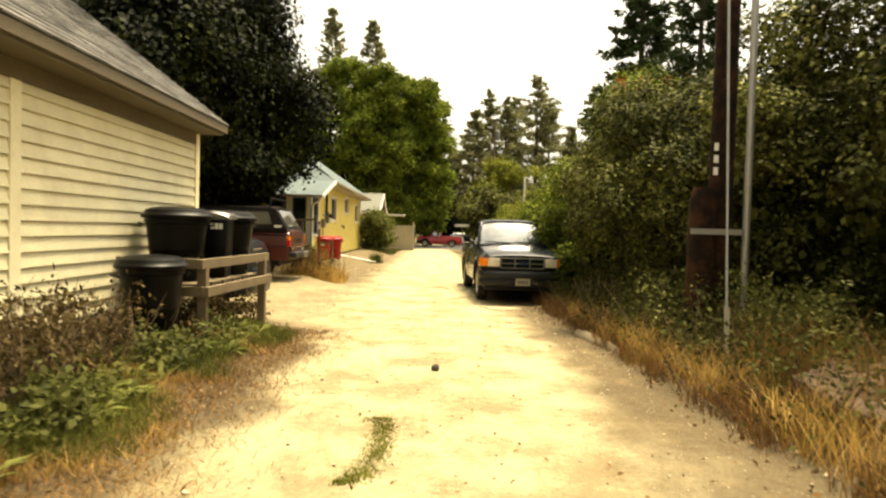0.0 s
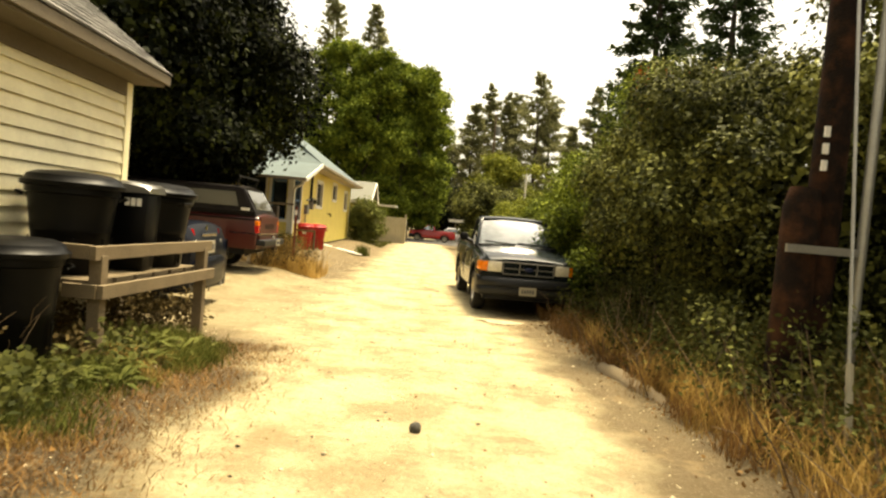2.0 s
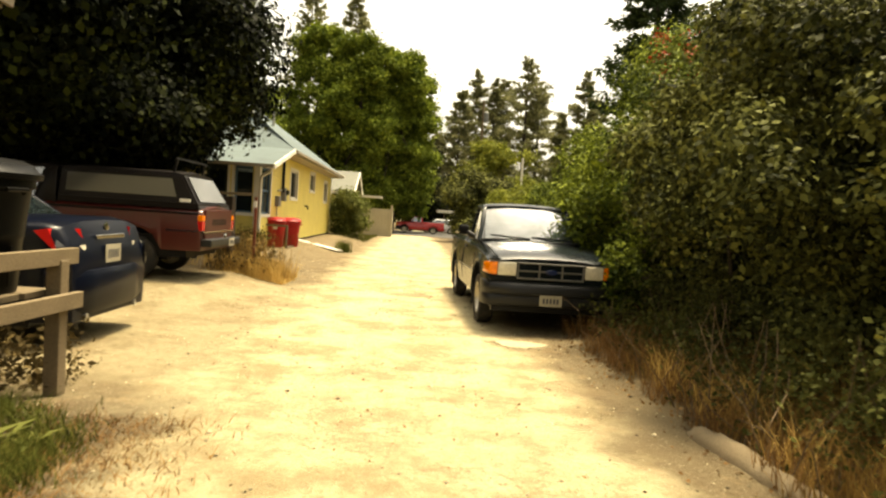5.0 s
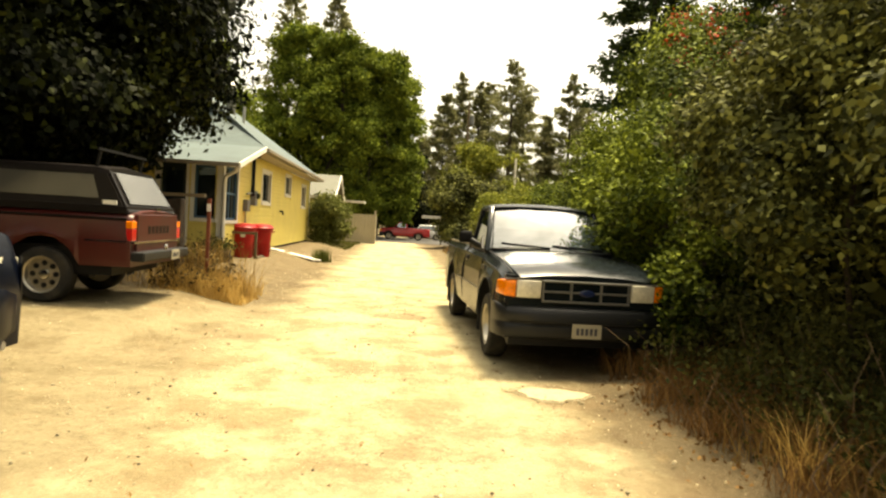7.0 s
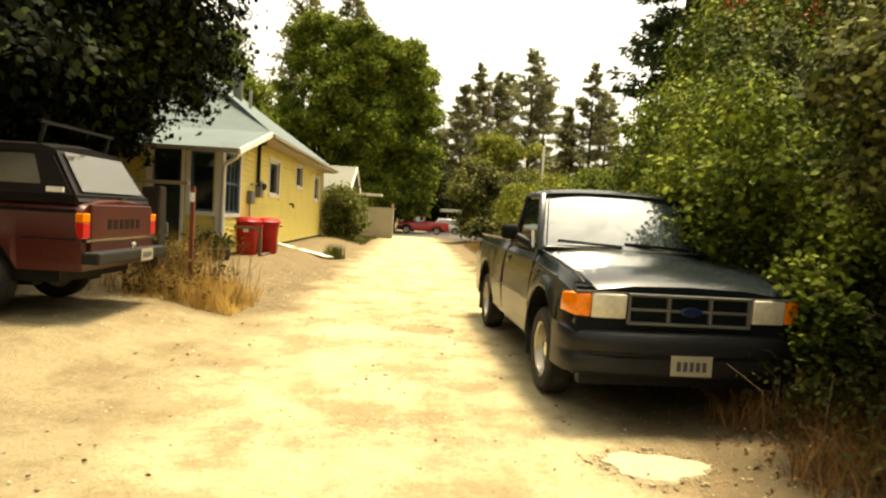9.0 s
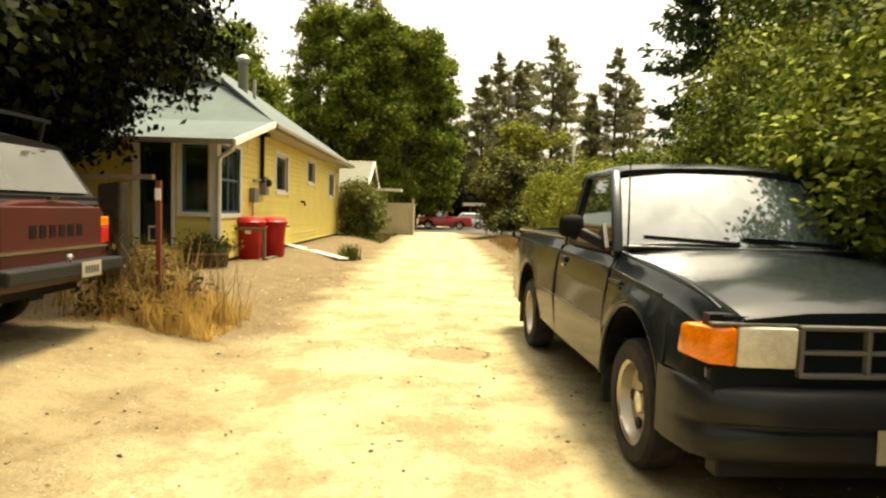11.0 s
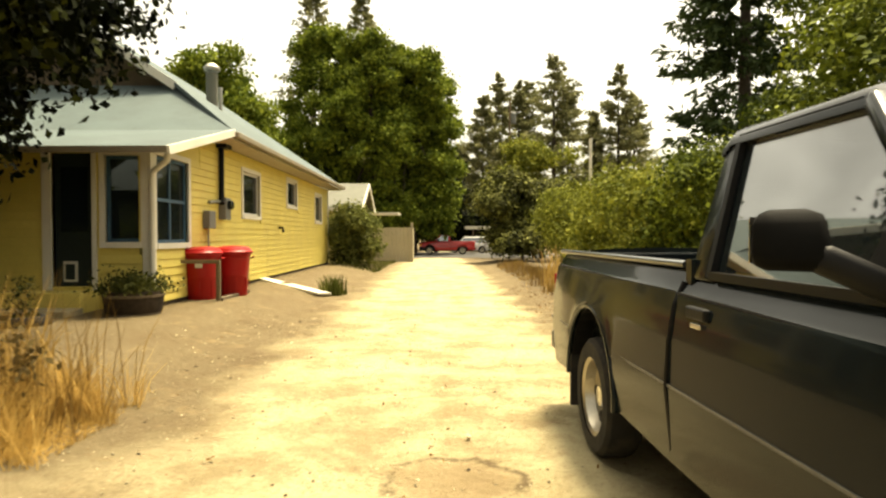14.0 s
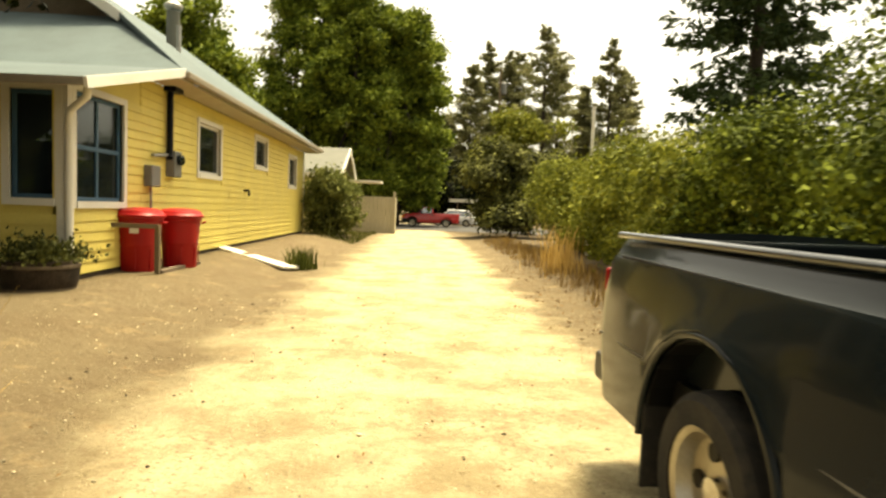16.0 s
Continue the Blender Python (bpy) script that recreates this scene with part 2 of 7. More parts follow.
M = {
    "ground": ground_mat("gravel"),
    "asphalt": mat("asphalt", (0.06, 0.058, 0.055), 0.9, 0.3, 2, 80, 0.3),
    "cream": mat("cream_paint", (0.87, 0.79, 0.52), 0.6, 0.10, 1.5, 40, 0.06, dirt=(0.36, 0.29, 0.17), dirt_scale=2.2, dirt_amount=0.35, island=True),
    "yellow": mat("yellow_paint", (0.76, 0.62, 0.17), 0.6, 0.10, 1.5, 40, 0.06, dirt=(0.45, 0.34, 0.12), dirt_scale=1.6, dirt_amount=0.3, island=True),
    "pale_yellow": mat("pale_yellow_paint", (0.6, 0.53, 0.25), 0.65, 0.12, 1.5, 40, 0.05, dirt=(0.4, 0.33, 0.17)),
    "white": mat("white_paint", (0.74, 0.71, 0.62), 0.55, 0.08, 3, 60, 0.06, dirt=(0.45, 0.38, 0.27), dirt_amount=0.4),
    "soffit": mat("soffit_paint", (0.38, 0.32, 0.22), 0.8, 0.15, 3, 50, 0.05),
    # dark tone also serves as painted shade under the garage eave
    "fascia": mat("weathered_fascia_eave_shade", (0.15, 0.12, 0.08), 0.75, 0.2, 3, 40, 0.12, dirt=(0.07, 0.055, 0.035)),
    "gutter": mat("tan_gutter_paint", (0.25, 0.21, 0.15), 0.6, 0.2, 3, 40, 0.06, dirt=(0.16, 0.12, 0.08)),
    "shingle": mat("grey_shingle", (0.20, 0.19, 0.175), 0.95, 0.35, 3, 90, 0.5, island=True),
    "roof_green": mat("blue_green_roofing", (0.09, 0.122, 0.126), 0.8, 0.2, 1.2, 50, 0.15, dirt=(0.05, 0.062, 0.062), dirt_scale=1.1, dirt_amount=0.6),
    "roof_pale": mat("pale_roofing", (0.13, 0.13, 0.105), 0.8, 0.15, 2, 60, 0.15),
    "blue_trim": mat("blue_paint", (0.05, 0.11, 0.17), 0.5, 0.15, 4, 60, 0.05),
    "dark_door": mat("dark_green_door", (0.012, 0.02, 0.018), 0.5, 0.2, 3, 40, 0.05),
    "fence_tan": mat("tan_fence_paint", (0.42, 0.37, 0.26), 0.8, 0.1, 2, 40, 0.08),
    "timber": mat("weathered_timber", (0.16, 0.12, 0.07), 0.85, 0.3, 4, 70, 0.4, dirt=(0.14, 0.1, 0.06), dirt_scale=5),
    "old_wood": mat("dark_weathered_wood", (0.14, 0.105, 0.07), 0.9, 0.35, 4, 70, 0.4),
    "pole": mat("creosoted_pole_wood", (0.010, 0.006, 0.004), 0.85, 0.6, 5, 60, 0.8, spec=0.1, dirt=(0.11, 0.042, 0.017), dirt_scale=4, dirt_amount=0.45),
    "dark_post": mat("rotten_wood_with_shade", (0.03, 0.021, 0.013), 0.95, 0.5, 7, 50, 0.8, dirt=(0.08, 0.055, 0.035), dirt_scale=5, dirt_amount=0.5),
    "bark": mat("bark", (0.06, 0.047, 0.035), 0.95, 0.4, 6, 50, 0.7),
    "twig": mat("dry_twig", (0.16, 0.11, 0.065), 0.9, 0.35, 8, 50, 0.3, island=True),
    "galv": mat("galvanised_steel", (0.38, 0.37, 0.33), 0.45, 0.15, 8, 60, 0.05, metal=0.7),
    "grey_box": mat("grey_meter_paint", (0.16, 0.165, 0.155), 0.5, 0.12, 6, 50, 0.04),
    "bin_black": mat("black_plastic", (0.002, 0.002, 0.002), 0.4, 0.3, 5, 60, 0.06, spec=0.1, dirt=(0.009, 0.008, 0.006), dirt_scale=4, dirt_amount=0.35),
    # smooth lid whose paler base holds part of the sky's reflection
    "lid_sheen": mat("smooth_lid_sky_sheen", (0.12, 0.115, 0.10), 0.3, 0.15, 5, 60, 0.03, coat=0.8, spec=0.5),
    "bin_red": mat("red_plastic", (0.36, 0.009, 0.011), 0.42, 0.12, 4, 60, 0.04),
    "rubber": mat("tyre_rubber", (0.018, 0.017, 0.016), 0.85, 0.3, 8, 70, 0.15, dirt=(0.09, 0.075, 0.05), dirt_scale=6, dirt_amount=0.4),
    "trim_black": mat("black_trim", (0.004, 0.004, 0.0045), 0.5, 0.2, 8, 60, 0.05, spec=0.2),
    "mirror_black": mat("dull_black_plastic", (0.004, 0.004, 0.004), 0.8, 0.2, 8, 60, 0.05, spec=0.1),
    "bumper": mat("dark_bumper", (0.012, 0.013, 0.014), 0.42, 0.2, 4, 60, 0.04, dirt=(0.022, 0.02, 0.016)),
    "grille_grey": mat("dull_silver_plastic", (0.13, 0.127, 0.115), 0.4, 0.15, 8, 60, 0.03),
    "chrome": mat("chrome", (0.62, 0.6, 0.56), 0.18, 0.06, 8, 60, 0.0, metal=1.0),
    "alloy": mat("dull_alloy", (0.5, 0.46, 0.38), 0.35, 0.12, 10, 60, 0.05, metal=0.9),
    "truck": mat("dark_green_grey_paint", (0.008, 0.0120, 0.0140), 0.25, 0.15, 2, 50, 0.0, coat=0.29, dirt=(0.012, 0.0115, 0.010), dirt_scale=1.4, dirt_amount=0.35, spec=0.08),
    # extra gloss for the strips that give the bed rails a sky highlight
    "rail_highlight": mat("rail_highlight_gloss", (0.014, 0.017, 0.019), 0.3, 0.2, 4, 60, 0.0, coat=1.0),
    "maroon": mat("maroon_paint", (0.06, 0.006, 0.004), 0.42, 0.2, 2, 50, 0.0, coat=0.2, spec=0.3, dirt=(0.03, 0.010, 0.007), dirt_scale=1.5),
    "canopy": mat("brown_canopy_paint", (0.007, 0.005, 0.0045), 0.45, 0.2, 3, 50, 0.02, coat=0.05, spec=0.12),
    "badge_blue": mat("badge_blue", (0.008, 0.016, 0.06), 0.3, 0.1, 8, 50, 0.0, coat=0.5),
    "navy": mat("navy_paint", (0.0015, 0.0028, 0.008), 0.3, 0.1, 2, 50, 0.0, coat=0.08, spec=0.1),
    "red_car": mat("bright_red_paint", (0.42, 0.015, 0.015), 0.35, 0.1, 2, 50, 0.0, coat=0.6),
    "white_car": mat("white_car_paint", (0.72, 0.71, 0.67), 0.35, 0.08, 2, 50, 0.0, coat=0.6),
    "glass": glass_mat("car_glass", (0.012, 0.018, 0.020), 0.2, 2.9, 1.0),
    "screen_glass": glass_mat("windscreen_glass", (0.035, 0.05, 0.055), 0.15, 2.15, 1.0),
    # grey base stands in for the pale reflection on the canopy's glass
    "dark_glass": glass_mat("canopy_glass_reflection", (0.065, 0.064, 0.056), 0.08, 1.5, 0.0),
    "pane": glass_mat("house_glass", (0.008, 0.013, 0.016), 0.25, 1.4, 0.0),
    "amber": mat("amber_lens", (0.9, 0.22, 0.008), 0.2, 0.35, 20, 90, 0.1, coat=0.6),
    "lamp_clear": mat("clear_lens", (0.66, 0.62, 0.50), 0.2, 0.25, 25, 120, 0.3, coat=1.0),
    "lamp_red": mat("red_lens", (0.5, 0.012, 0.012), 0.25, 0.1, 20, 90, 0.1, coat=0.8),
    "seat": mat("grey_seat_cloth", (0.07, 0.07, 0.07), 0.9, 0.2, 5, 80, 0.1),
    "plate": mat("number_plate", (0.34, 0.31, 0.23), 0.5, 0.1, 8, 60, 0.02),
    "ink": mat("dark_ink", (0.06, 0.06, 0.07), 0.6, 0.1, 8, 60, 0.0),
    "concrete": mat("pale_concrete", (0.40, 0.34, 0.215), 0.95, 0.4, 9, 60, 0.8, dirt=(0.30, 0.235, 0.14), dirt_scale=9),
    "slab": mat("pinkish_stone", (0.10, 0.062, 0.042), 0.9, 0.35, 5, 60, 0.5, dirt=(0.06, 0.045, 0.03), dirt_scale=4),
    "stone": mat("dark_stone", (0.06, 0.055, 0.045), 0.9, 0.3, 8, 60, 0.4),
    "pebble": mat("pebble", (0.46, 0.39, 0.26), 0.95, 0.5, 8, 60, 0.2, island=True),
    "soil": mat("soil", (0.05, 0.036, 0.022), 0.95, 0.4, 8, 60, 0.4),
    "rust": mat("rusty_steel", (0.15, 0.04, 0.02), 0.85, 0.35, 8, 60, 0.2),
    # near-black leaf tone holds the crown's shade; few paler leaves read as lit
    "maple": leaf_mat("maple_leaves_with_shade", (0.0015, 0.003, 0.001), (0.062, 0.074, 0.013), 0.03, skew=4.0),
    "tree": leaf_mat("broadleaf_leaves", (0.035, 0.058, 0.009), (0.30, 0.35, 0.052), 0.25, skew=1.8),
    "hedge": leaf_mat("hedge_leaves", (0.007, 0.010, 0.003), (0.27, 0.275, 0.075), 0.08, skew=2.4),
    "hedge_green": leaf_mat("fresh_hedge_leaves", (0.012, 0.024, 0.004), (0.29, 0.34, 0.045), 0.14, skew=2.0),
    "shrub": leaf_mat("olive_shrub_leaves", (0.05, 0.062, 0.016), (0.19, 0.195, 0.055), 0.3),
    "verge": leaf_mat("verge_weed_leaves", (0.018, 0.023, 0.007), (0.11, 0.11, 0.03), 0.2),
    "hedge_yellow": leaf_mat("yellow_green_leaves", (0.042, 0.056, 0.010), (0.29, 0.295, 0.045), 0.22),
    "spruce": leaf_mat("spruce_needles", (0.016, 0.028, 0.010), (0.055, 0.075, 0.026), 0.1),
    # paler, greyer needles carry the haze of distance in their colour
    "far_conifer": leaf_mat("hazed_conifer_needles", (0.10, 0.105, 0.05), (0.31, 0.30, 0.14), 0.28),
    "dry_grass": leaf_mat("dry_grass_blades", (0.10, 0.058, 0.02), (0.42, 0.27, 0.085), 0.2, 0.8),
    "green_grass": leaf_mat("green_grass_blades", (0.035, 0.048, 0.010), (0.155, 0.15, 0.035), 0.25, 0.7),
    "straw": leaf_mat("golden_straw_blades", (0.30, 0.18, 0.05), (0.72, 0.5, 0.18), 0.35, 0.8),
    "dead": leaf_mat("withered_weed_leaves", (0.03, 0.022, 0.010), (0.14, 0.10, 0.04), 0.15, 0.8),
    "litter": leaf_mat("dead_leaves", (0.09, 0.045, 0.018), (0.30, 0.17, 0.06), 0.1, 0.8),
    "berry": mat("red_berries", (0.5, 0.05, 0.012), 0.4, 0.2, 8, 60, 0.0, island=True),
    "sticker": mat("white_sticker", (0.75, 0.73, 0.66), 0.6, 0.05, 8, 60, 0.0),
}

# ---------------------------------------------------------------- builders


def mesh_ob(name, me, material, parent=None, label="", smooth=None):
    ob = new(name, me)
    if material:
        me.materials.append(M[material])
    if smooth is not None:
        me.shade_smooth()
        me.set_sharp_from_angle(angle=radians(smooth))
    if parent:
        ob.parent = parent
    if label:
        ob["label"] = label
    return ob


def part(name, bm, material, parent=None, label="", smooth=None, bevel=0.0):
    """Links a bmesh as one mesh object under a thing or a part."""
    if bevel:
        bmesh.ops.bevel(bm, geom=bm.edges[:], offset=bevel, segments=2, affect="EDGES", profile=0.5)
    bmesh.ops.recalc_face_normals(bm, faces=bm.faces[:])
    me = bpy.data.meshes.new(name)
    bm.to_mesh(me)
    bm.free()
    return mesh_ob(name, me, material, parent, label, smooth)


def thing(name, m, label, category, group="", kind=""):
    ob = new(name)
    ob.empty_display_size = 0.1
    ob.matrix_world = m
    return tagged(ob, label, category, group, kind)


def box(x0, x1, y0, y1, z0, z1, bm=None):
    bm = bm or bmesh.new()
    vs = [bm.verts.new(p) for p in ((x0, y0, z0), (x1, y0, z0), (x1, y1, z0), (x0, y1, z0), (x0, y0, z1), (x1, y0, z1), (x1, y1, z1), (x0, y1, z1))]
    for f in ((3, 2, 1, 0), (4, 5, 6, 7), (0, 1, 5, 4), (1, 2, 6, 5), (2, 3, 7, 6), (3, 0, 4, 7)):
        bm.faces.new([vs[i] for i in f])
    return bm


def hull8(a, b, bm=None):
    """A solid between two rings of points, each in the same order."""
    bm = bm or bmesh.new()
    va, vb = [bm.verts.new(p) for p in a], [bm.verts.new(p) for p in b]
    n = len(va)
    for i in range(n):
        j = (i + 1) % n
        bm.faces.new((va[i], va[j], vb[j], vb[i]))
    bm.faces.new(va[::-1])
    bm.faces.new(vb)
    return bm


def strut(p, q, w, d, bm=None):
    """A rectangular bar from p to q."""
    p, q = Vector(p), Vector(q)
    t = (q - p).normalized()
    up = Vector((0, 0, 1)) if abs(t.z) < 0.9 else Vector((0, 1, 0))
    s = t.cross(up).normalized() * w / 2
    u = s.cross(t).normalized() * d / 2
    return hull8([p + s + u, p - s + u, p - s - u, p + s - u], [q + s + u, q - s + u, q - s - u, q + s - u], bm)


def tube(points, radii, sides=8, bm=None):
    """A round tapering stem along points."""
    bm = bm or bmesh.new()
    rings = []
    pts = [Vector(p) for p in points]
    for i, p in enumerate(pts):
        t = (pts[min(i + 1, len(pts) - 1)] - pts[max(i - 1, 0)]).normalized()
        s = t.cross(Vector((0.3, 1, 0.1)) if abs(t.y) < 0.9 else Vector((1, 0, 0.1))).normalized()
        u = t.cross(s)
        r = radii[i] if isinstance(radii, (list, tuple)) else radii
        rings.append([bm.verts.new(p + (s * math.cos(a) + u * math.sin(a)) * r) for a in [2 * math.pi * k / sides for k in range(sides)]])
    for a, b in zip(rings, rings[1:]):
        for k in range(sides):
            bm.faces.new((a[k], a[(k + 1) % sides], b[(k + 1) % sides], b[k]))
    bm.faces.new(rings[0][::-1])
    bm.faces.new(rings[-1])
    return bm


def lathe(profile, axis="z", sides=24, bm=None, square=0.0, cap=True):
    """Turns (radius, height) round an axis; square > 0 makes it a rounded square."""
    bm = bm or bmesh.new()
    rings = []
    for r, h in profile:
        ring = []
        for k in range(sides):
            a = 2 * math.pi * k / sides
            c, s = math.cos(a), math.sin(a)
            e = 1 + square * (1 / max(abs(c), abs(s)) - 1)
            p = (r * c * e, r * s * e, h)
            ring.append(bm.verts.new(p if axis == "z" else (h, p[0], p[1])))
        rings.append(ring)
    for a, b in zip(rings, rings[1:]):
        for k in range(sides):
            bm.faces.new((a[k], a[(k + 1) % sides], b[(k + 1) % sides], b[k]))
    if cap:
        bm.faces.new(rings[0][::-1])
        bm.faces.new(rings[-1])
    return bm


def loft(sections, cap=True, bm=None):
    bm = bm or bmesh.new()
    rows = [[bm.verts.new(p) for p in s] for s in sections]
    for a, b in zip(rows, rows[1:]):
        for k in range(len(a) - 1):
            bm.faces.new((a[k], a[k + 1], b[k + 1], b[k]))
    if cap:
        bm.faces.new(rows[0])
        bm.faces.new(rows[-1][::-1])
    return bm


def np_mesh(name, verts, faces, material, parent=None, label="", smooth=None):
    """A mesh straight from arrays: verts (n, 3), faces (m, k)."""
    me = bpy.data.meshes.new(name)
    verts, faces = np.asarray(verts, np.float32), np.asarray(faces, np.int32)
    m, k = faces.shape
    me.vertices.add(len(verts))
    me.vertices.foreach_set("co", verts.ravel())
    me.loops.add(m * k)
    me.loops.foreach_set("vertex_index", faces.ravel())
    me.polygons.add(m)
    me.polygons.foreach_set("loop_start", np.arange(0, m * k, k, dtype=np.int32))
    me.update(calc_edges=True)
    return mesh_ob(name, me, material, parent, label, smooth)


RNG = np.random.default_rng(7)


def unit(v):
    return v / np.maximum(np.linalg.norm(v, axis=1, keepdims=True), 1e-6)


def leaf_mesh(name, pts, length, width, material, parent=None, droop=0.25, out=None, label="", face=None):
    """One small folded leaf at each point; face gives the side that its leaves turn to."""
    n = len(pts)
    a = RNG.normal(size=(n, 3))
    a[:, 2] -= droop
    if out is not None:
        a += out * 0.9
    a = unit(a)
    b = unit(np.cross(a, RNG.normal(size=(n, 3))))
    if face is not None:
        up = unit(face + 0.55 * RNG.normal(size=(n, 3)))
        a = unit(np.cross(up, b))
        b = np.cross(up, a)
    s = RNG.uniform(0.6, 1.35, size=(n, 1))
    la, wb = a * length * s, b * width * s
    nrm = np.cross(a, b) * width * 0.35
    v = np.empty((n, 4, 3))
    v[:, 0], v[:, 1], v[:, 2], v[:, 3] = pts, pts + la * 0.45 + wb + nrm, pts + la, pts + la * 0.45 - wb + nrm
    f = np.arange(n * 4).reshape(n, 4)
    return np_mesh(name, v.reshape(-1, 3), f, material, parent, label)


def clumped(centres, n_each, spread):
    k = len(centres)
    p = np.repeat(centres, n_each, axis=0)
    return p + RNG.normal(size=p.shape) * spread


def lumps(p, seed=0.0):
    """A smooth uneven field, about -1 to 1."""
    x, y, z = p[:, 0] + seed, p[:, 1] + 1.7 * seed, p[:, 2] - seed
    return (np.sin(1.3 * x + 2.1 * y) + np.sin(2.2 * y - 1.1 * z + 1) + np.sin(1.9 * z + 1.4 * x + 2) + 0.7 * np.sin(4.1 * y + 3.3 * z) + 0.7 * np.sin(5.3 * z - 2.7 * x)) / 4.4


def crown_points(lobes, clumps, each, spread, inner=0.45):
    """Leaf places round uneven lobes (cx, cy, cz, rx, ry, rz), sparser inside."""
    w = np.array([l[3] * l[4] + l[4] * l[5] for l in lobes])
    pick = RNG.choice(len(lobes), clumps, p=w / w.sum())
    L = np.array(lobes)[pick]
    d = unit(RNG.normal(size=(clumps, 3)))
    flip = (d[:, 2] < -0.15) & (RNG.uniform(0, 1, clumps) < 0.7)
    d[flip, 2] *= -1
    r = inner + (1 - inner) * RNG.uniform(0, 1, (clumps, 1)) ** 0.6
    c = L[:, :3] + d * r * L[:, 3:]
    keep = lumps(c * 0.7, 3.0) > -0.34
    c = c[keep]
    pts = clumped(c, each, spread)
    return pts, np.repeat(d[keep], each, axis=0)


def limb(bm, p, q, r0, r1, bends=3, wobble=0.25):
    p, q = Vector(p), Vector(q)
    pts = [p.lerp(q, i / bends) + Vector([random.uniform(-wobble, wobble) if 0 < i < bends else 0 for _ in range(3)]) for i in range(bends + 1)]
    tube(pts, [r0 + (r1 - r0) * i / bends for i in range(bends + 1)], 7, bm)


def broadleaf(name, base, height, lobes, clumps, each, spread, leaf, material, label, trunk_r=0.2, category="tree", limbs=9, trunk_top=0.6, core=0, loose=False):
    t = thing(name, pose(*base), label, category)
    bm = bmesh.new()
    top = Vector((0, 0, height * trunk_top))
    limb(bm, (0, 0, -0.3), top, trunk_r, trunk_r * 0.45, 5, 0.12)
    for i in range(limbs):
        l = lobes[i % len(lobes)]
        z = height * random.uniform(0.2, trunk_top * 0.95)
        limb(bm, (0, 0, z), Vector(l[:3]) + Vector((random.uniform(-1, 1) * l[3] * 0.6, random.uniform(-1, 1) * l[4] * 0.6, random.uniform(-0.3, 0.6) * l[5])), trunk_r * 0.4, 0.02, 4, 0.25)
    part("trunk", bm, "bark", t, smooth=60)
    # larger leaves added inside the crown to block light from above
    if core:
        L = np.array(lobes)[RNG.integers(0, len(lobes), core)]
        inner = L[:, :3] + unit(RNG.normal(size=(core, 3))) * L[:, 3:] * RNG.uniform(0, 0.8, (core, 1))
        leaf_mesh("inner_foliage", inner, leaf * 2.2, leaf * 0.8, material, t)["kind"] = "stuff"
    pts, out = crown_points(lobes, clumps, each, spread)
    leaf_mesh("crown", pts, leaf, leaf * 0.36, material, t, face=None if loose else out + np.array([0, 0, 0.35]))
    return t


def conifer(name, base, height, radius, material, label, whorls=30, per=8, sprays=60, size=0.5, bare=0.08, shape=0.9, ragged=0.3):
    """A trunk with whorls of flat drooping branch sprays, uneven in length."""
    t = thing(name, pose(*base), label, "tree")
    bm = bmesh.new()
    tube([(0, 0, -0.3), (0, 0, height * 0.5), (0, 0, height * 0.98)], [height * 0.016, height * 0.009, 0.02], 8, bm)
    part("trunk", bm, "bark", t, smooth=60)
    pts, outs = [], []
    for w in range(whorls):
        f = bare + (1 - bare) * ((w + random.random()) / whorls) ** 0.85
        reach = radius * (1 - f) ** shape + 0.1
        for b in range(per):
            a = random.uniform(0, 2 * math.pi)
            r = reach * random.uniform(1 - 2 * ragged, 1.12)
            n = max(8, int(sprays * (0.35 + 0.65 * r / radius)))
            s = RNG.uniform(0.08, 1.0, n) ** 0.6
            fan = RNG.normal(size=n) * 0.20 * r * s * (1.25 - s)
            lift = r * ((-0.42 * s + 0.22 * s ** 2) * (1 - f) + 0.30 * f * s)
            z = height * f + random.uniform(-0.5, 0.5) * height / whorls + lift + RNG.normal(size=n) * (0.02 * r + 0.04) - 0.25 * np.abs(fan)
            ca, sa = math.cos(a), math.sin(a)
            pts.append(np.column_stack([ca * r * s - sa * fan, sa * r * s + ca * fan, z]))
            k = np.sign(fan) * 0.8
            outs.append(np.column_stack([ca * 1.6 - sa * k, sa * 1.6 + ca * k, np.full(n, -0.45)]))
    leaf_mesh("crown", np.concatenate(pts), size, size * 0.18, material, t, out=np.concatenate(outs))
    return t


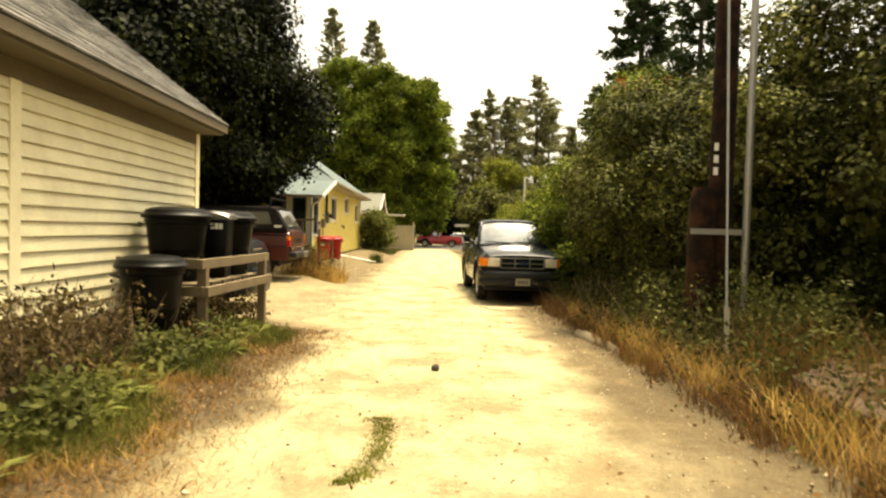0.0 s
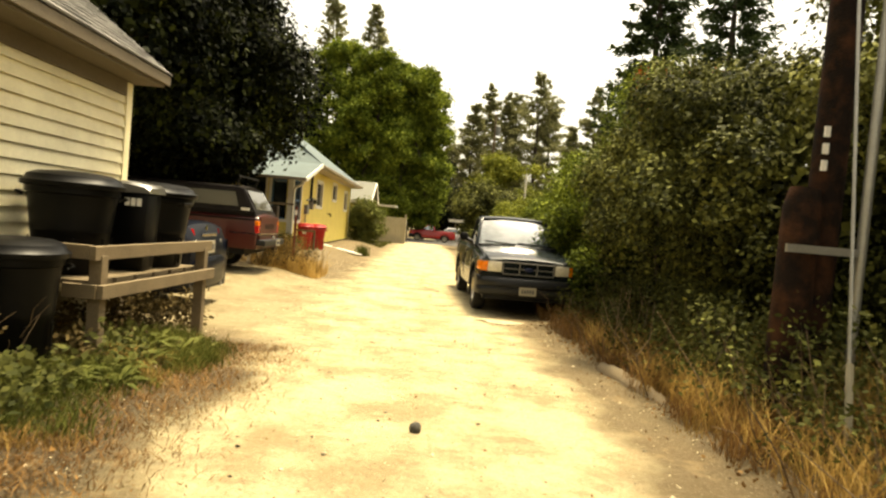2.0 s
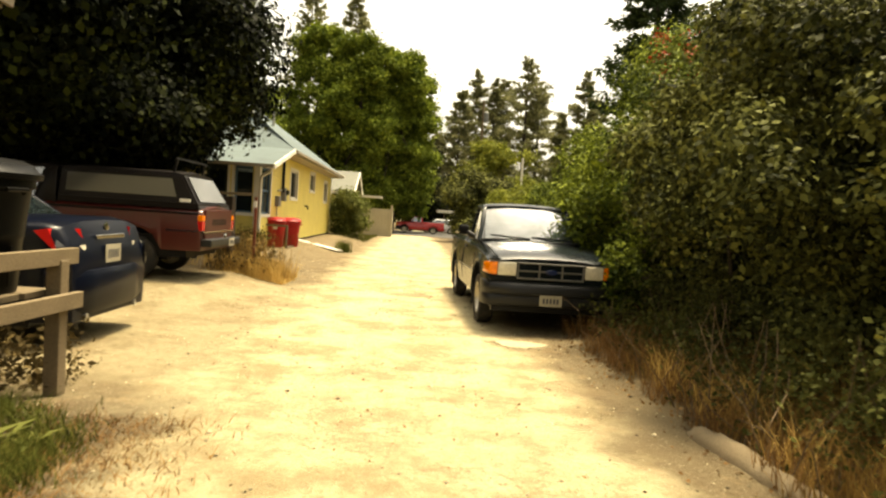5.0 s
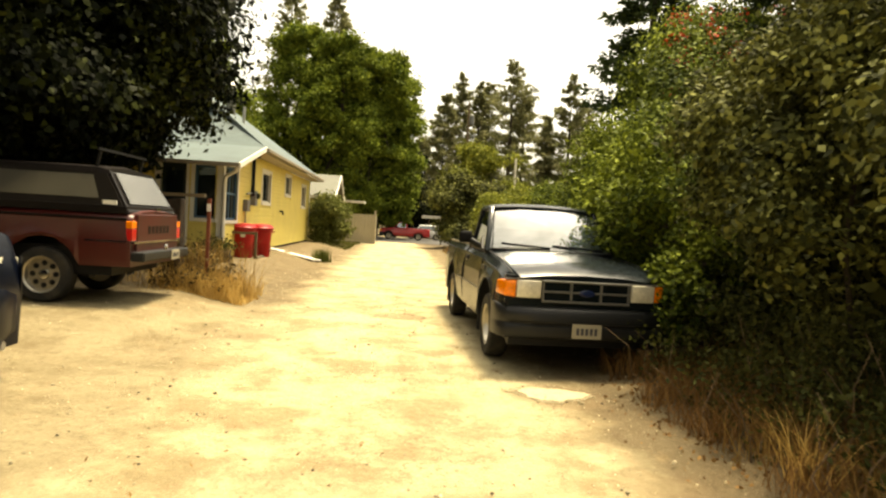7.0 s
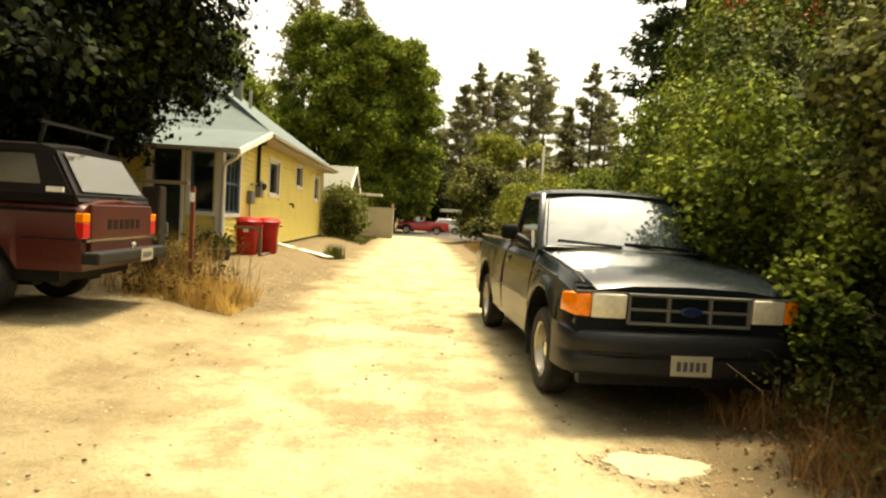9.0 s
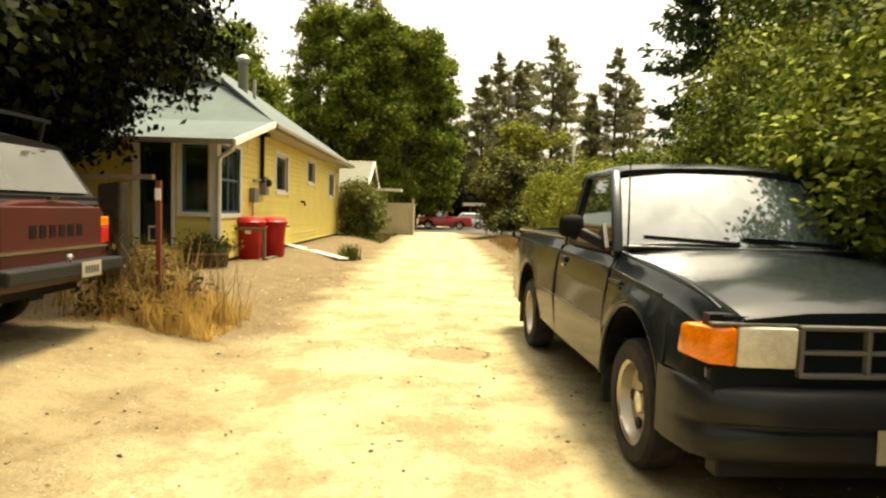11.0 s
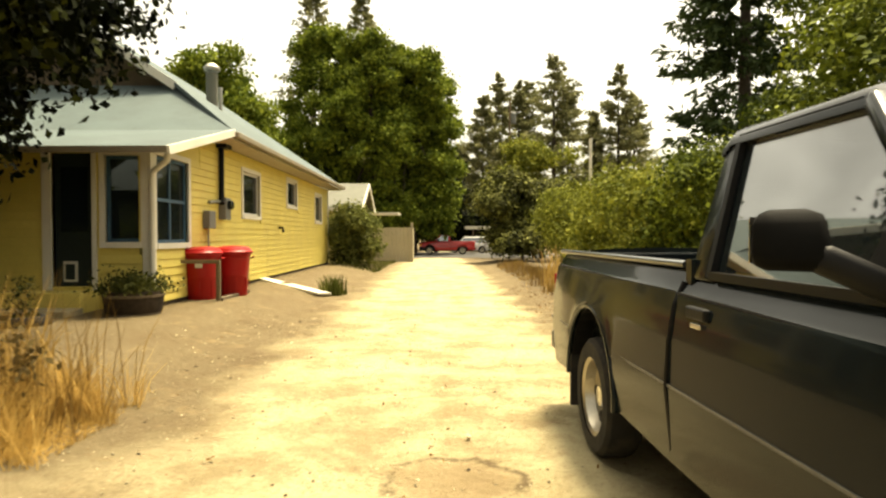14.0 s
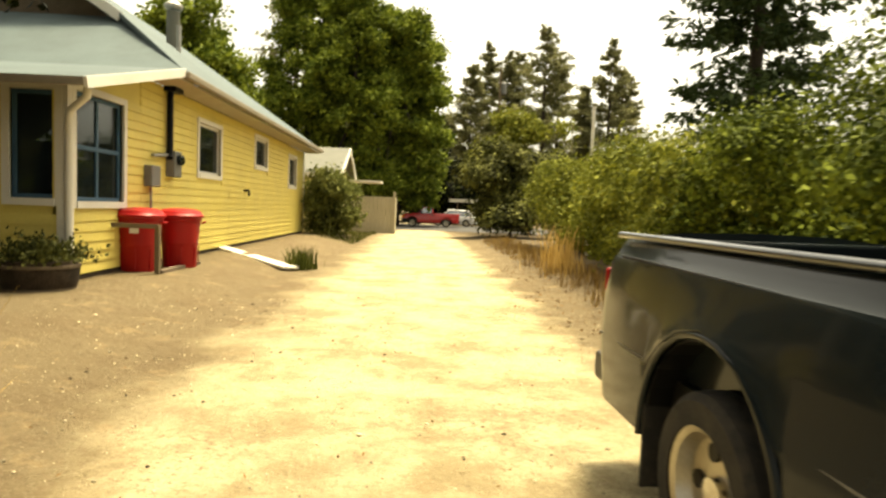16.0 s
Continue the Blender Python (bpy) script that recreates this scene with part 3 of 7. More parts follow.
def blades(name, xy, z, height, width, material, lean=0.35, parent=None, heights=None):
    """Grass: one bent blade at each place."""
    n = len(xy)
    h = (RNG.uniform(0.45, 1.15, n) * height if heights is None else heights)[:, None]
    a = RNG.uniform(0, 2 * np.pi, n)
    d = np.stack([np.cos(a), np.sin(a), np.zeros(n)], 1)
    s = np.stack([-np.sin(a), np.cos(a), np.zeros(n)], 1) * width
    b = RNG.uniform(0, 2 * np.pi, n)
    ln = np.stack([np.cos(b), np.sin(b), np.zeros(n)], 1) * RNG.uniform(0.1, 1, (n, 1)) * lean * h
    p = np.column_stack([xy, z])
    up = np.array([0, 0, 1.0])
    v = np.empty((n, 5, 3))
    v[:, 0], v[:, 1] = p - s, p + s
    mid = p + up * h * 0.55 + ln * 0.35
    v[:, 2], v[:, 3], v[:, 4] = mid + s * 0.7, mid - s * 0.7, p + up * h * 0.95 + ln
    i = np.arange(n)[:, None] * 5
    quad = (i + np.array([[0, 1, 2, 3]]))
    tip = (i + np.array([[3, 2, 4, 4]]))
    me_f = np.concatenate([quad[:, [0, 1, 2]], quad[:, [0, 2, 3]], tip[:, :3]])
    return np_mesh(name, v.reshape(-1, 3), me_f, material, parent)


# ---------------------------------------------------------------- ground


def smooth01(v, a, b):
    t = np.clip((v - a) / (b - a), 0, 1)
    return t * t * (3 - 2 * t)


def height_at(x, y):
    """The ground's height: a flat alley, verges a little higher, falling slightly to the street."""
    x, y = np.asarray(x, float), np.asarray(y, float)
    z = 0.22 * smooth01(-x, 2.1, 3.4) * smooth01(y, 17.5, 20.5) * (1 - smooth01(y, 36, 42)) + 0.17 * smooth01(-x, 2.0, 3.2) * smooth01(y, 11.8, 13.6) * (1 - smooth01(y, 17.5, 20.5))
    z = z + 0.10 * smooth01(-x, 1.4, 2.4) * (1 - smooth01(y, 7.5, 8.6))
    z = z + 0.10 * smooth01(x, 2.2, 3.2) * (1 - smooth01(y, 46, 50))
    z = z - 0.36 * smooth01(y, 38, 60)
    return z + slope_at(y)


def slope_at(y):
    """The near end of the alley lies a little higher."""
    return 0.0165 * np.clip(11.0 - np.asarray(y, float), 0, 10.5)


def raised(ob):
    """Lifts a mesh that was laid on level ground onto the slope."""
    me = ob.data
    co = np.empty(len(me.vertices) * 3, np.float32)
    me.vertices.foreach_get("co", co)
    co = co.reshape(-1, 3)
    co[:, 2] += slope_at(co[:, 1])
    me.vertices.foreach_set("co", co.ravel())
    me.update()
    return ob


def up_at(y):
    return float(slope_at(y))


gx = np.concatenate([[-600, -200, -80, -40, -25, -16], np.arange(-12, 8.01, 0.12), [12, 18, 30, 60, 200, 600]])
gy = np.concatenate([[-300, -80, -30, -14, -8, -5], np.arange(-3, 30.01, 0.14), np.arange(30.5, 62, 0.8), [75, 95, 130, 250, 900]])
GX, GY = np.meshgrid(gx, gy)
GZ = height_at(GX, GY)
fine = np.stack([GX.ravel(), GY.ravel(), np.zeros(GX.size)], 1)
near = ((np.abs(GX) < 14) & (GY > -6) & (GY < 34)).ravel()
bumps = 0.010 * lumps(fine * 1.2, 1.0) + 0.007 * lumps(fine * 3.1, 5.0) + 0.004 * RNG.normal(size=len(fine))
GZ = GZ + (bumps * near).reshape(GX.shape)
for hx, hy, hr, hd in ((0.2, 15.6, 0.55, 0.05), (0.75, 15.2, 0.3, 0.03), (0.3, 17.4, 0.3, 0.025), (0.6, 12.9, 0.35, 0.025), (1.9, 9.6, 0.4, 0.03)):
    GZ -= hd * np.exp(-(((GX - hx) ** 2 + (GY - hy) ** 2) / hr ** 2) ** 2)
nx, ny = len(gx), len(gy)
ii = np.arange((ny - 1) * (nx - 1))
r0 = (ii // (nx - 1)) * nx + ii % (nx - 1)
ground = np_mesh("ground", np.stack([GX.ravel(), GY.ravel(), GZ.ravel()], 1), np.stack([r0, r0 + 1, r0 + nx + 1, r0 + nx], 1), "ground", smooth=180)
tagged(ground, "pale dusty gravel alley with brown earth verges", "ground", kind="structure")

road = part("road", box(-300, 300, 58, 74, -0.42, -0.345), "asphalt")
tagged(road, "dark asphalt street crossing the end of the alley", "road", kind="structure")

# ---------------------------------------------------------------- garage, cream lap siding


def siding(parent, face, at, u0, u1, z0, z1, step, openings, material, lap=0.018, out=1, piece="board", longest=4.2):
    """Lapped boards on a wall that lies in the plane x = at ('x') or y = at ('y'); out is the way it faces. Openings: u0, u1, z0, z1."""
    rows = int(math.ceil((z1 - z0) / step))
    for r in range(rows):
        a, b = z0 + r * step + 0.005, min(z0 + (r + 1) * step, z1)
        cuts = sorted((o[0], o[1]) for o in openings if o[2] < b - 0.03 and o[3] > a + 0.03)
        spans, u = [], u0
        for c0, c1 in cuts:
            if c0 > u:
                spans.append((u, c0))
            u = max(u, c1)
        if u < u1:
            spans.append((u, u1))
        for s0, s1 in spans:
            n = max(1, int(math.ceil((s1 - s0) / longest)))
            for k in range(n):
                v0, v1 = s0 + (s1 - s0) * k / n, s0 + (s1 - s0) * (k + 1) / n - (0.002 if k < n - 1 else 0)
                j = random.uniform(-0.002, 0.002)
                lo, hi = at + out * (lap + j), at + out * 0.004
                if face == "x":
                    bm = hull8([(at, v0, a), (lo, v0, a), (hi, v0, b), (at, v0, b)], [(at, v1, a), (lo, v1, a), (hi, v1, b), (at, v1, b)])
                else:
                    bm = hull8([(v0, at, a), (v0, lo, a), (v0, hi, b), (v0, at, b)], [(v1, at, a), (v1, lo, a), (v1, hi, b), (v1, at, b)])
                part(piece, bm, material, parent)


GX0, GX1, GY0, GY1 = -9.2, -3.22, -3.0, 8.77
GE, GR = 2.78, 5.3
garage = thing("garage", pose(0, 0, 0.07), "cream lap-sided garage with a grey shingle gable roof", "garage")
bm = box(GX0, GX1, GY0, GY1, -0.3, GE - 0.02)
part("wall", bm, "soffit", garage)
gx_mid = (GX0 + GX1) / 2
pk = (gx_mid, GR)
for gy_ in (GY0, GY1 - 0.12):
    part("gable", hull8([(GX0, gy_, GE - 0.02), (GX1, gy_, GE - 0.02), (gx_mid, gy_, GR - 0.15)], [(GX0, gy_ + 0.12, GE - 0.02), (GX1, gy_ + 0.12, GE - 0.02), (gx_mid, gy_ + 0.12, GR - 0.15)]), "cream", garage)
slope = (GR - GE) / (gx_mid - (GX1 + 0.36))
for sgn in (1, -1):
    ex = gx_mid + sgn * (GX1 + 0.36 - gx_mid)
    y0, y1 = GY0 - 0.15, GY1 + 0.16
    part("roof_deck", hull8([(ex, y0, GE - 0.02), (gx_mid, y0, GR - 0.02), (gx_mid, y0, GR + 0.05), (ex, y0, GE + 0.05)], [(ex, y1, GE - 0.02), (gx_mid, y1, GR - 0.02), (gx_mid, y1, GR + 0.05), (ex, y1, GE + 0.05)]), "fascia", garage)
ex = GX1 + 0.36
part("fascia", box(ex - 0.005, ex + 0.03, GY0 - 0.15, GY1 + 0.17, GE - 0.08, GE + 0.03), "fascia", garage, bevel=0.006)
# soffit and frieze take the dark fascia colour as the eave's shadow band
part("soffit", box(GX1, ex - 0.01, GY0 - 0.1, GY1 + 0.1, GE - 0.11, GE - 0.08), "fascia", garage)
part("frieze_shade_board", box(GX1, GX1 + 0.03, GY0, GY1, GE - 0.27, GE - 0.115), "fascia", garage)
part("corner_board", box(GX1 - 0.09, GX1 + 0.035, GY1 - 0.10, GY1 + 0.03, 0.35, GE - 0.12), "cream", garage, bevel=0.004)
part("corner_board", box(GX1, GX1 + 0.034, 4.72, 4.86, 0.35, GE - 0.275), "cream", garage, bevel=0.004)
part("foundation", box(GX1 - 0.02, GX1 + 0.02, GY0, GY1, -0.3, 0.42), "concrete", garage)
siding(garage, "x", GX1, 4.86, GY1 - 0.105, 0.42, GE - 0.275, 0.133, [], "cream", 0.030, longest=5)
siding(garage, "x", GX1, GY0, 4.72, 0.42, GE - 0.275, 0.133, [], "cream", 0.030, longest=4)

# shingle tabs in courses on the slope that faces the alley
L = math.hypot(gx_mid - ex, GR - GE)
tv, tf = [], []
du, dn = np.array([(gx_mid - ex) / L, 0, (GR - GE) / L]), np.array([(GR - GE) / L, 0, -(gx_mid - ex) / L])
dn = dn if dn[2] > 0 else -dn
courses = int(L / 0.14)
for c in range(courses):
    u = c * 0.14
    y = GY0 - 0.16 - random.uniform(0, 0.3)
    while y < GY1 + 0.15:
        w = 0.29 + random.uniform(-0.02, 0.02)
        ya, yb = max(y, GY0 - 0.17), min(y + w, GY1 + 0.18)
        if yb - ya > 0.03:
            o = np.array([ex + 0.02, 0, GE + 0.05])
            h = 0.016 + random.uniform(0, 0.008)
            b0, b1 = o + du * (u - 0.02) + dn * 0.004, o + du * (u + 0.16) + dn * 0.002
            k = len(tv)
            for base, hh in ((b0, 0), (b0, h), (b1, 0.004)):
                for yy in (ya, yb - 0.006):
                    p = base + dn * hh
                    tv.append((p[0], yy, p[2]))
            tf += [(k, k + 1, k + 3, k + 2), (k + 2, k + 3, k + 5, k + 4), (k, k + 2, k + 4, k + 4), (k + 1, k + 5, k + 3, k + 3)]
        y += w
tf = [f for f in tf if len(set(f)) == 4]
sh = np_mesh("shingles", tv, tf, "shingle", garage)
sh["kind"] = "stuff"

# ---------------------------------------------------------------- yellow house
HX, HY0, HY1 = -4.0, 21.3, 36.0
house = thing("yellow_house", pose(0, 0, 0), "yellow lap-sided cottage with a blue-green roof and white trim", "house")
HT = 3.02
W_SIDE = [(21.46, 22.66, 1.18, 2.5), (25.6, 26.85, 1.74, 2.68), (29.55, 30.7, 2.14, 2.84), (33.5, 34.6, 1.78, 2.68)]
W_FRONT = [(-4.64, -4.12, 1.2, 2.46)]
DOOR = (-5.42, -4.83, 0.55, 2.5)
HL = -13.0


def wall_with_holes(u0, u1, z0, z1, openings):
    """Rectangles that fill a wall round its openings."""
    us = sorted({u0, u1, *[o[0] for o in openings], *[o[1] for o in openings]})
    out = []
    for a, b in zip(us, us[1:]):
        z = z0
        for o in sorted((o for o in openings if o[0] <= a and o[1] >= b), key=lambda o: o[2]):
            if o[2] > z:
                out.append((a, b, z, o[2]))
            z = o[3]
        if z < z1:
            out.append((a, b, z, z1))
    return out


for a, b, z0, z1 in wall_with_holes(HY0, 23.2, 0.0, 2.58, W_SIDE[:1]) + wall_with_holes(23.2, HY1, 0.0, HT, W_SIDE[1:]):
    part("wall", box(HX - 0.16, HX, a, b, z0, z1), "yellow", house)
part("wall", hull8([(HX - 0.16, HY0, 2.58), (HX - 0.16, 23.2, 2.58), (HX - 0.16, 23.2, 3.02)], [(HX, HY0, 2.58), (HX, 23.2, 2.58), (HX, 23.2, 3.02)]), "yellow", house)
for a, b, z0, z1 in wall_with_holes(HL, HX - 0.16, 0.0, 2.6, W_FRONT + [DOOR]):
    part("wall", box(a, b, HY0, HY0 + 0.16, z0, z1), "yellow", house)
part("wall", box(HL, HL + 0.16, HY0 + 0.16, HY1, 0, HT), "yellow", house)
part("wall", box(HL + 0.16, HX - 0.16, HY1 - 0.16, HY1, 0, HT), "yellow", house)
part("inner_floor", box(HL + 0.2, HX - 0.2, HY0 + 0.2, HY1 - 0.2, 0.35, 0.5), "old_wood", house)
trimmed = [(a - 0.09, b + 0.09, c - 0.09, d + 0.09) for a, b, c, d in W_SIDE]
siding(house, "x", HX, HY0 + 0.1, 23.2, 0.29, 2.58, 0.128, trimmed[:1], "yellow", 0.02, longest=5)
siding(house, "x", HX, 23.2, HY1, 0.29, HT, 0.128, trimmed[1:], "yellow", 0.02, longest=5)
siding(house, "y", HY0, HL, HX - 0.1, 0.5, 2.5, 0.128, [(a - 0.09, b + 0.09, c - 0.09, d + 0.09) for a, b, c, d in W_FRONT] + [(DOOR[0] - 0.13, DOOR[1] + 0.09, 0, 2.6)], "yellow", 0.02, out=-1, longest=4)
part("foundation", box(HX - 0.1, HX + 0.005, HY0 + 0.02, HY1, 0.0, 0.28), "soil", house)
part("corner_post", box(HX - 0.10, HX + 0.03, HY0 - 0.03, HY0 + 0.10, 0.4, 2.6), "white", house, bevel=0.004)
part("corner_post", box(HX - 0.04, HX + 0.02, HY1 - 0.12, HY1 + 0.02, 0.4, HT), "white", house)


def house_window(face, at, u0, u1, z0, z1, out, mullions=(), rail=False, sash="white", trim=0.085):
    """A trimmed window: four casing boards, sash bars, one pane."""
    f = 0.05
    plo, phi = sorted((at - 0.055 * out, at - 0.05 * out))
    w = part("window", box(plo, phi, u0 + f, u1 - f, z0 + f, z1 - f) if face == "x" else box(u0 + f, u1 - f, plo, phi, z0 + f, z1 - f), "pane", house)

    def bx(name, a, b, c, d, n0, n1, material):
        lo, hi = sorted((at + n0 * out, at + n1 * out))
        bm = box(lo, hi, a, b, c, d) if face == "x" else box(a, b, lo, hi, c, d)
        return part(name, bm, material, w)
    bx("casing", u0 - trim, u0, z0 - trim, z1 + trim, -0.05, 0.032, "white")
    bx("casing", u1, u1 + trim, z0 - trim, z1 + trim, -0.05, 0.032, "white")
    bx("casing", u0, u1, z1, z1 + trim, -0.05, 0.030, "white")
    bx("sill", u0, u1, z0 - trim, z0, -0.05, 0.045, "white")
    bx("sash", u0, u0 + f, z0, z1, -0.07, -0.03, sash)
    bx("sash", u1 - f, u1, z0, z1, -0.07, -0.03, sash)
    bx("sash", u0 + f, u1 - f, z0, z0 + f, -0.07, -0.03, sash)
    bx("sash", u0 + f, u1 - f, z1 - f, z1, -0.07, -0.03, sash)
    for m in mullions:
        u = u0 + (u1 - u0) * m
        bx("muntin", u - 0.022, u + 0.022, z0 + f, z1 - f, -0.068, -0.032, sash)
    if rail:
        zm = (z0 + z1) / 2
        bx("meeting_rail", u0 + f, u1 - f, zm - 0.025, zm + 0.025, -0.068, -0.028, sash)
    return w


for i, (a, b, c, d) in enumerate(W_SIDE):
    house_window("x", HX, a, b, c, d, 1, mullions=(0.5,) if i == 0 else (), rail=i == 0, sash="blue_trim" if i == 0 else "white")
for a, b, c, d in W_FRONT:
    house_window("y", HY0, a, b, c, d, -1, sash="blue_trim")
dx0, dx1, dz0, dz1 = DOOR
part("door_casing", box(dx0 - 0.13, dx0, HY0 - 0.035, HY0 + 0.1, 0.5, 2.6), "white", house)
part("door_casing", box(dx1, dx1 + 0.06, HY0 - 0.035, HY0 + 0.1, 0.5, 2.6), "white", house)
door = part("door", box(dx0 + 0.01, dx1 - 0.01, HY0 + 0.06, HY0 + 0.10, dz0, dz1), "dark_door", house, "dark green screened door with a pet flap")
part("door_panel", box(dx0 + 0.1, dx1 - 0.1, HY0 + 0.045, HY0 + 0.06, 1.35, 2.3), "pane", door)
part("pet_flap", box(dx0 + 0.13, dx0 + 0.33, HY0 + 0.04, HY0 + 0.06, 0.62, 0.92), "white", door)
part("pet_flap_panel", box(dx0 + 0.16, dx0 + 0.30, HY0 + 0.034, HY0 + 0.04, 0.65, 0.88), "dark_door", door)
part("step", box(-6.2, -4.75, HY0 - 0.5, HY0, 0.2, 0.5), "yellow", house, bevel=0.01)
part("step", box(-6.3, -4.7, HY0 - 0.95, HY0 - 0.5, 0.1, 0.3), "concrete", house, bevel=0.015)

# the roof: a low skirt over the front rooms that flares up to a gable
RX, RIDGE = -8.5, 6.6
EX = HX + 0.5
A, B, C = (EX, 20.75, 2.52), (EX, 23.5, 3.2), (-5.35, 25.6, 4.5)


def mir(p):
    return (2 * RX - p[0], p[1], p[2])


def slab(points, thick=0.09):
    return hull8([Vector(p) - Vector((0, 0, thick)) for p in points], points)


part("roof", slab([mir(A), A, B, mir(B)]), "roof_green", house, "low blue-green front skirt roof")
part("roof", slab([mir(B), B, C, mir(C)]), "roof_green", house)
RT = (RX, 25.3, RIDGE)
FAR = 36.5
part("roof", slab([B, (EX, FAR, 3.2), (RX, FAR, RIDGE), RT, (C[0], 25.3, 4.55)]), "roof_green", house, "blue-green roof slope over the side eave")
part("roof", slab([mir(B), (RX * 2 - EX, FAR, 3.2), (RX, FAR, RIDGE), RT, mir((C[0], 25.3, 4.55))]), "roof_green", house)
part("gable_wall", hull8([(C[0] - 0.1, 25.75, 4.35), (2 * RX - C[0] + 0.1, 25.75, 4.35), (RX, 25.75, RIDGE - 0.1)], [(C[0] - 0.1, 25.85, 4.35), (2 * RX - C[0] + 0.1, 25.85, 4.35), (RX, 25.85, RIDGE - 0.1)]), "old_wood", house)
for s in (1, -1):
    p, q = Vector((C[0] + 0.1, 25.24, 4.40)), Vector((RX, 25.24, RIDGE - 0.1))
    if s < 0:
        p.x = 2 * RX - p.x
    part("rake_board", strut(p, q, 0.05, 0.17), "white", house)
part("rake_board", strut((EX + 0.02, 20.72, 2.46), (EX + 0.02, 23.52, 3.15), 0.04, 0.12), "white", house)
part("eave_board", strut((2 * RX - EX, 20.73, 2.46), (EX, 20.73, 2.475), 0.04, 0.09), "gutter", house)
part("gutter", strut((EX + 0.05, 23.5, 3.12), (EX + 0.05, FAR, 3.12), 0.11, 0.10), "gutter", house, bevel=0.015)
part("soffit", box(HX, EX, 23.3, FAR - 0.1, 3.03, 3.06), "soffit", house)
bm = bmesh.new()
tube([(EX - 0.1, 21.0, 2.45), (EX - 0.12, 21.02, 2.36), (HX + 0.1, 21.2, 2.22), (HX + 0.075, 21.22, 2.1), (HX + 0.075, 21.22, 0.35)], 0.045, 8, bm)
part("downspout", bm, "white", house, smooth=50)
bm = tube([(-6.2, 30, 4.4), (-6.2, 30, 5.9)], 0.16, 12)
flue = part("flue", bm, "roof_pale", house, smooth=40)
part("flue_cap", lathe([(0.2, 5.95), (0.23, 6.0), (0.23, 6.05), (0.1, 6.16)], sides=12), "galv", flue).matrix_local = pose(-6.2, 30, 0)
part("vent_pipe", tube([(-5.1, 27.5, 3.9), (-5.1, 27.5, 4.9)], 0.05, 8), "galv", house, smooth=40)
# the service mast and meter
bm = tube([(HX + 0.08, 24.1, 3.1), (HX + 0.08, 24.1, 2.0), (HX + 0.1, 24.05, 1.9)], 0.05, 8)
part("service_mast", bm, "bin_black", house, smooth=50)
part("mast_head", box(HX, HX + 0.2, 24.0, 24.35, 2.95, 3.08), "bin_black", house, bevel=0.02)
mb = part("meter_box", box(HX + 0.01, HX + 0.16, 24.1, 24.4, 1.6, 2.02), "grey_box", house, bevel=0.015)
part("meter_dial", lathe([(0.085, 0), (0.085, 0.07), (0.06, 0.09)], axis="x", sides=14), "pane", mb).matrix_local = pose(HX + 0.16, 24.25, 1.88)
part("disconnect_box", box(HX + 0.01, HX + 0.14, 23.3, 23.62, 1.42, 1.74), "grey_box", house, bevel=0.015)
part("conduit", tube([(HX + 0.06, 23.45, 1.42), (HX + 0.06, 23.45, 0.3)], 0.02, 6), "galv", house, smooth=40)
part("conduit", tube([(HX + 0.06, 23.5, 1.9), (HX + 0.06, 24.1, 1.95)], 0.03, 6), "galv", house, smooth=40)
part("hose_tap", tube([(HX, 28.6, 1.5), (HX + 0.12, 28.6, 1.5), (HX + 0.14, 28.6, 1.38)], 0.035, 6), "trim_black", house, smooth=40)

# ---------------------------------------------------------------- vehicles; local frame: nose towards -y, y = 0 at the front bumper


def section(w, zb, zt, bed=None, crown=0.045, crease=0.62, arch=False):
    """A half cross-section from sill to centre line."""
    flare = 0.022 if arch else 0.0
    pts = [(w - 0.025 + flare * 1.9, zb), (w + 0.010 + flare, max(crease, zb + 0.035)), (w + 0.004, max(0.84, zb + 0.08))]
    if bed is None:
        pts += [(w - 0.008, zt - 0.10), (w - 0.024, zt - 0.055), (w - 0.055, zt - 0.022), (w - 0.12, zt - 0.002), (w * 0.5, zt + crown * 0.75), (0, zt + crown)]
    else:
        pts += [(w - 0.002, zt - 0.10), (w - 0.014, zt - 0.06), (w - 0.022, zt - 0.02), (w - 0.05, zt), (w - 0.085, bed), (0, bed)]
    return pts


def shoulder_section(w, zb, zt, bed=None, crown=0.04, crease=0.62, arch=False):
    """A half cross-section with a groove under a rounded shoulder, from sill to centre line."""
    f = 0.010 if arch else 0.0
    pts = [(w - 0.026 + f, zb), (w - 0.001 + f, max(crease - 0.01, zb + 0.03)), (w - 0.006 + f, max(crease + 0.006, zb + 0.045)), (w - 0.012, min(max(0.86, zb + 0.08), zt - 0.15)), (w - 0.037, zt - 0.135), (w - 0.045, zt - 0.108), (w - 0.057, zt - 0.098), (w - 0.083, zt - 0.056), (w - 0.106, zt - 0.022), (w - 0.127, zt)]
    if bed is None:
        return pts + [(w * 0.5, zt + crown * 0.75), (0, zt + crown)]
    return pts + [(w - 0.145, bed), (0, bed)]


def arch_liner(x0, x1, yc, zc, r):
    """A curved liner over a wheel, 8 mm thick."""
    bm = bmesh.new()
    rows = []
    for k in range(15):
        a = radians(-92 + 184 * k / 14)
        rows.append([bm.verts.new((x, yc + q * math.sin(a), zc + q * math.cos(a))) for x, q in ((x0, r), (x1, r), (x1, r + 0.008), (x0, r + 0.008))])
    for a, b in zip(rows, rows[1:]):
        for k in range(4):
            bm.faces.new((a[k], a[(k + 1) % 4], b[(k + 1) % 4], b[k]))
    bm.faces.new(rows[0])
    bm.faces.new(rows[-1][::-1])
    bmesh.ops.recalc_face_normals(bm, faces=bm.faces)
    return bm



